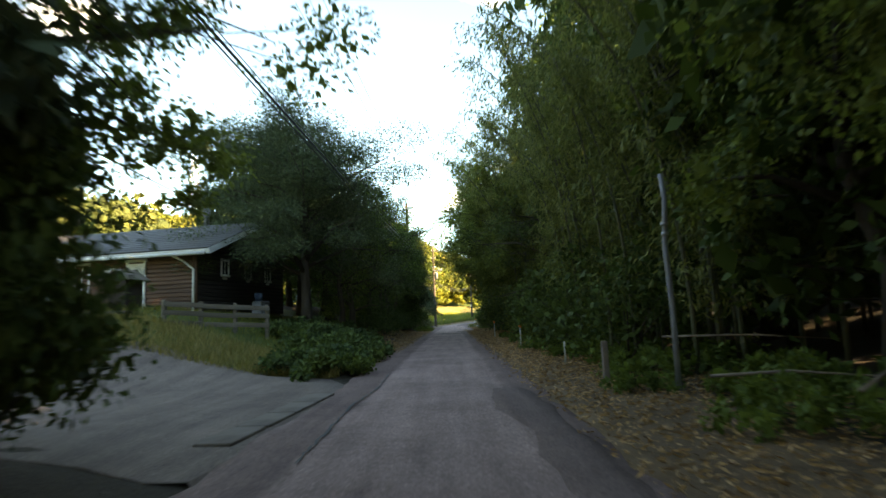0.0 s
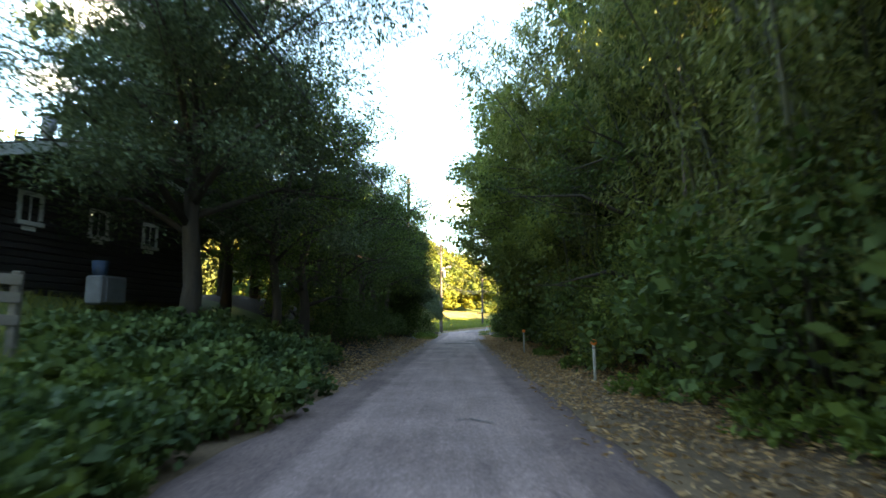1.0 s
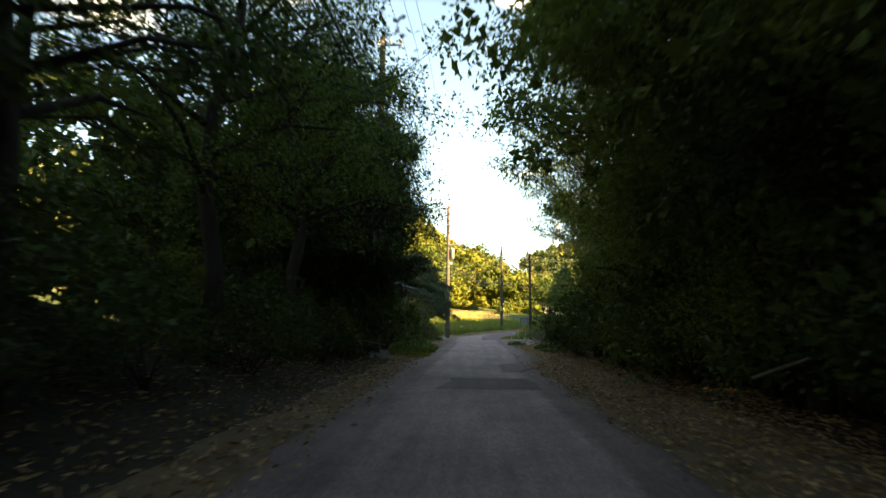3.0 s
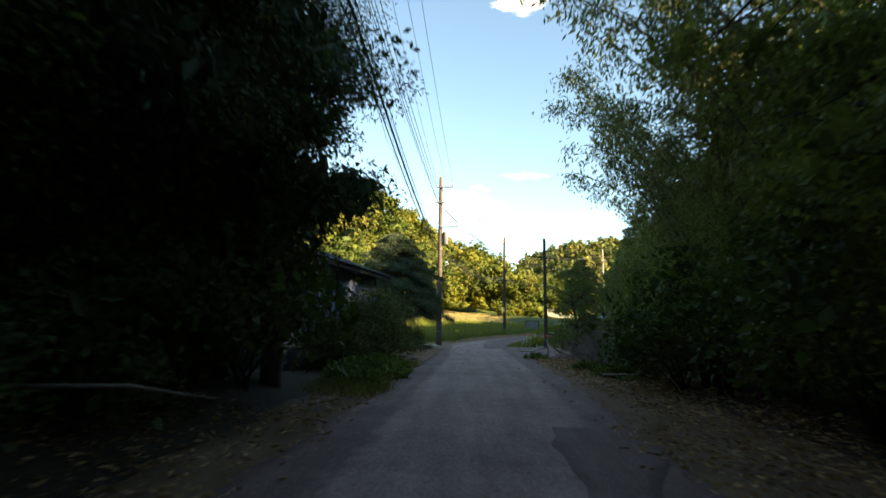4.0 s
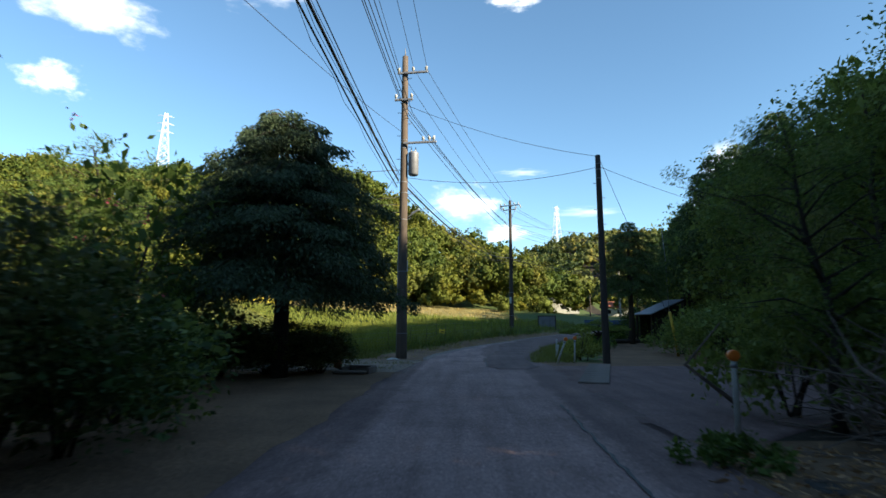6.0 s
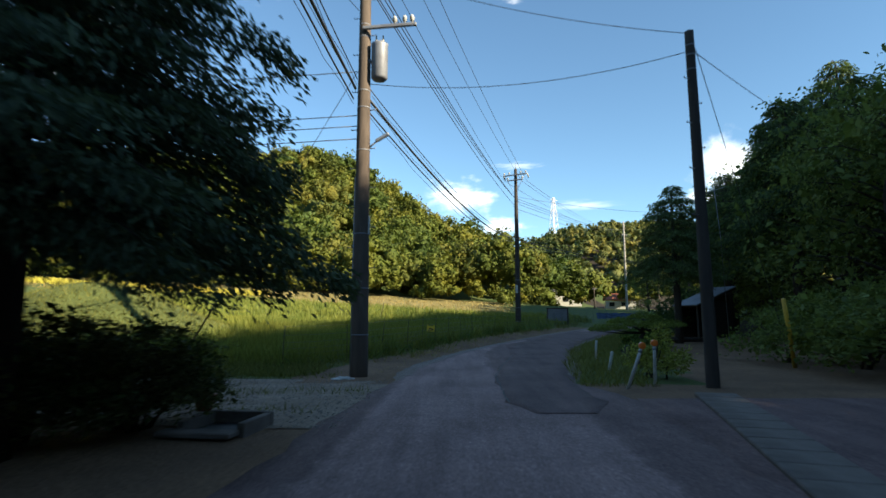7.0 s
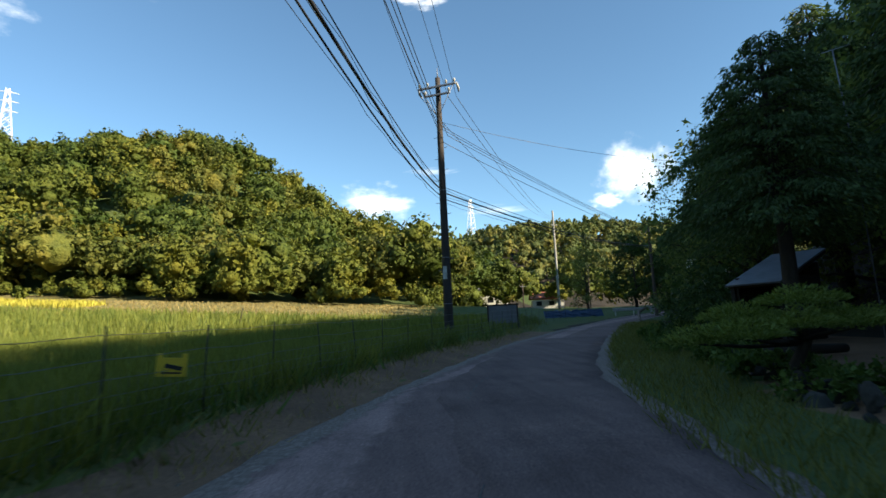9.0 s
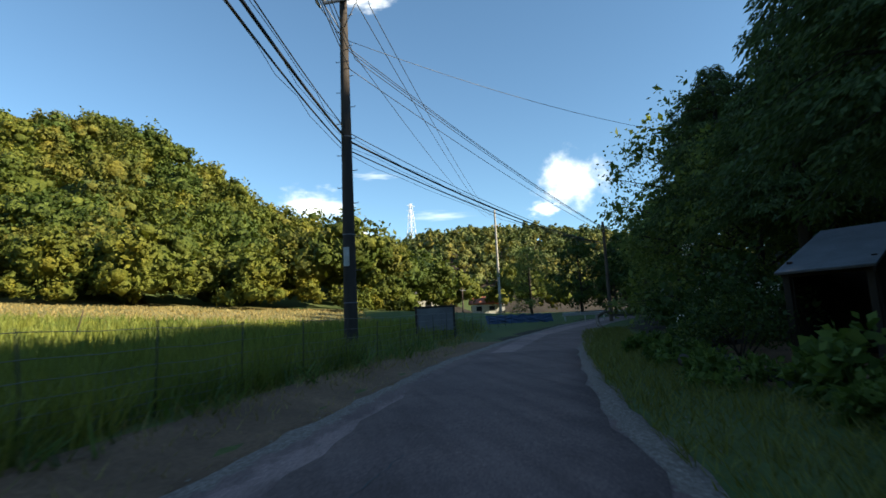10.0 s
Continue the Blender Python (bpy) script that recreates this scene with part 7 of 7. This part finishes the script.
far_house(24.5, 196, 9, 6, 2.6, ROOF_METAL, "distant farmhouse with a pale grey roof", -0.1)
far_house(40.5, 203, 7, 5, 2.2, RED_TILE, "distant shed with a rusty red roof", -0.2)
far_house(28.0, 228, 8, 5, 4.5, ROOF_GREY, "distant grey house among the trees", 0.3)


def pylon(x, y, z, h, w):
    t = thing("pylon", "white lattice power pylon on the ridge", "pylon", m=Matrix.Translation((x, y, z)) @ Matrix.Rotation(0.5, 4, "Z"))
    lv = [k / 9 for k in range(10)]
    wid = lambda f: w * (1 - 0.82 * f)
    for sx in (-1, 1):
        for sy in (-1, 1):
            tube("leg", [(sx * wid(f) / 2, sy * wid(f) / 2, h * f) for f in (0, 0.5, 1)], 0.16, WHITE_STEEL, t, 5)
    pieces = []
    for a, b in zip(lv[:-1], lv[1:]):
        for (s1, s2) in (((-1, -1), (1, -1)), ((1, -1), (1, 1)), ((1, 1), (-1, 1)), ((-1, 1), (-1, -1))):
            pieces.append(tube_data([(s1[0] * wid(a) / 2, s1[1] * wid(a) / 2, h * a), (s2[0] * wid(b) / 2, s2[1] * wid(b) / 2, h * b)], [0.1, 0.1], 4, False))
            pieces.append(tube_data([(s2[0] * wid(a) / 2, s2[1] * wid(a) / 2, h * a), (s1[0] * wid(b) / 2, s1[1] * wid(b) / 2, h * b)], [0.1, 0.1], 4, False))
    v, f = joined(pieces)
    poly_mesh("lattice", v, f, WHITE_STEEL, t)
    for f in (0.72, 0.84, 0.95):
        tube("arm", [(-w * 0.55, 0, h * f), (0, 0, h * f + 0.6), (w * 0.55, 0, h * f)], [0.08, 0.2, 0.08], WHITE_STEEL, t, 5)
    return t


pylon(-150.0, 319.0, 72.0, 36.0, 7.0)
pylon(76.0, 490.0, 58.0, 38.0, 7.0)


# ---- clouds, far behind everything ----
def cloud_material(name, seed, cover):
    m = bpy.data.materials.new(name)
    m.use_nodes = True
    nt = m.node_tree
    tc = nt.nodes.new("ShaderNodeTexCoord")
    ln = nt.nodes.new("ShaderNodeVectorMath")
    ln.operation = "LENGTH"
    nt.links.new(tc.outputs["Object"], ln.inputs[0])
    n = nt.nodes.new("ShaderNodeTexNoise")
    n.noise_dimensions = "4D"
    n.inputs["W"].default_value, n.inputs["Scale"].default_value, n.inputs["Detail"].default_value, n.inputs["Roughness"].default_value = seed, 2.2, 7.0, 0.55
    nt.links.new(tc.outputs["Object"], n.inputs["Vector"])
    a = nt.nodes.new("ShaderNodeMath")
    a.operation = "MULTIPLY_ADD"
    nt.links.new(n.outputs["Fac"], a.inputs[0])
    a.inputs[1].default_value = 1.7
    b = nt.nodes.new("ShaderNodeMath")
    b.operation = "MULTIPLY"
    nt.links.new(ln.outputs["Value"], b.inputs[0])
    b.inputs[1].default_value = -1.0
    nt.links.new(b.outputs[0], a.inputs[2])
    mr = nt.nodes.new("ShaderNodeMapRange")
    mr.inputs["From Min"].default_value, mr.inputs["From Max"].default_value = 0.0, 1.05
    mr.interpolation_type, mr.inputs["To Max"].default_value = "SMOOTHSTEP", cover
    nt.links.new(a.outputs[0], mr.inputs["Value"])
    em = nt.nodes.new("ShaderNodeEmission")
    em.inputs[0].default_value, em.inputs[1].default_value = (1.0, 0.97, 0.95, 1), CLOUD_GLOW
    tr = nt.nodes.new("ShaderNodeBsdfTransparent")
    mx = nt.nodes.new("ShaderNodeMixShader")
    nt.links.new(mr.outputs[0], mx.inputs[0])
    nt.links.new(tr.outputs[0], mx.inputs[1])
    nt.links.new(em.outputs[0], mx.inputs[2])
    nt.links.new(mx.outputs[0], nt.nodes["Material Output"].inputs[0])
    return m


CLOUD_GLOW = 0.9
for k, (az, el, w, h) in enumerate([(-36.5, 27.0, 10.0, 5.0), (-39.0, 20.7, 5.0, 3.2), (0.2, 12.7, 8.0, 4.4), (4.7, 9.6, 6.0, 2.4), (6.1, 32.5, 6.0, 2.4), (26.9, 14.2, 7.6, 6.6), (24.2, 11.5, 3.5, 2.0), (6.5, 15.8, 5.0, 0.9), (13.0, 11.5, 8.0, 1.2), (-22.0, 33.0, 14.0, 6.0)]):
    R = 2600.0
    d = Vector((math.sin(radians(az)) * math.cos(radians(el)), math.cos(radians(az)) * math.cos(radians(el)), math.sin(radians(el))))
    bm = bmesh.new()
    bmesh.ops.create_grid(bm, x_segments=1, y_segments=1, size=1.0)
    ob = part("backdrop_cloud", bm, cloud_material("cloud", 3.7 * k + 1.0, 0.3 if h < 1.5 else 1.0))
    q = (-d).to_track_quat("Z", "Y").to_matrix().to_4x4()
    ob.matrix_basis = Matrix.Translation(d * R + Vector((0, 60, 0))) @ q @ Matrix.Diagonal((R * math.tan(radians(w / 2)) * 1.25, R * math.tan(radians(h / 2)) * 1.25, 1, 1))
    tagged(ob, "soft white cumulus cloud", "cloud", "", "structure")
    ob.visible_shadow = False


# ---- cracks in the asphalt ----
def crack(points, w):
    pts, vs, fs = [], [], []
    rc = random.Random(int(points[0][1] * 10))
    for (xa, ya), (xb, yb) in zip(points[:-1], points[1:]):
        n = max(2, int(math.hypot(xb - xa, yb - ya) / 0.12))
        for k in range(n):
            pts.append((xa + (xb - xa) * k / n + rc.uniform(-0.025, 0.025), ya + (yb - ya) * k / n + rc.uniform(-0.03, 0.03)))
    for k, (x, y) in enumerate(pts):
        z = land1(x, y) + 0.029
        ww = w * rc.uniform(0.3, 1.2)
        vs += [(x - ww, y, z), (x + ww, y + 0.01, z)]
        if k:
            fs.append((2 * k - 2, 2 * k - 1, 2 * k + 1, 2 * k))
    tagged(poly_mesh("road_crack", vs, fs, BLACK), "dark open crack in the asphalt", "road crack", "", "structure")


crack([(-1.42, 5.0), (-1.5, 8.2), (-1.36, 10.2), (-1.45, 13.0)], 0.022)
crack([(-1.4, 9.8), (-0.6, 10.3), (0.2, 10.1), (0.7, 10.3)], 0.012)
crack([(-0.4, 16.9), (0.1, 17.2), (0.5, 16.8)], 0.03)
crack([(1.3, 60.0), (1.42, 62.5), (1.55, 66.0)], 0.018)
crack([(0.82, 73.5), (0.86, 77.0), (1.25, 80.0), (1.95, 84.0)], 0.015)
crack([(2.5, 88.0), (3.1, 90.0), (3.9, 91.5)], 0.012)


# ---- loose pebbles on the track ----
pb = bmesh.new()
bmesh.ops.create_icosphere(pb, subdivisions=1, radius=1.0)
PV, PF = np.array([v.co for v in pb.verts]), np.array([[v.index for v in f.verts] for f in pb.faces])
pb.free()
rp = np.random.default_rng(97)


def pebbles(n, x0, x1, y0, y1, keep, size, label):
    x, y = rp.uniform(x0, x1, n), rp.uniform(y0, y1, n)
    k = keep(x, y)
    x, y = x[k], y[k]
    s = size * rp.uniform(0.4, 1.3, (len(x), 1, 1)) * rp.uniform(0.6, 1.2, (len(x), 1, 3)) * [1, 1, 0.6]
    v = PV[None] * rp.uniform(0.75, 1.15, (len(x), len(PV), 1)) * s + np.stack([x, y, land(x, y) + 0.018], 1)[:, None]
    f = PF[None] + (np.arange(len(x)) * len(PV))[:, None, None]
    tagged(poly_mesh("pebbles", v.reshape(-1, 3), f.reshape(-1, 3).tolist(), PEBBLE), label, "pebbles", "", "stuff")


pebbles(5200, -9, -1.3, 71.6, 76.6, lambda x, y: np.abs(y - 74.6) > 0.3, 0.014, "loose pale pebbles on the gravel track")
pebbles(2600, -1.6, 8.0, 79, 102, lambda x, y: np.abs(x - road_x(y) + 2.05) < 0.4, 0.014, "loose grit along the lane edge")
pebbles(1200, 3.2, 11.0, 82, 102, lambda x, y: np.abs(x - road_x(y) - 2.15) < 0.18, 0.013, "loose grit along the lane edge")
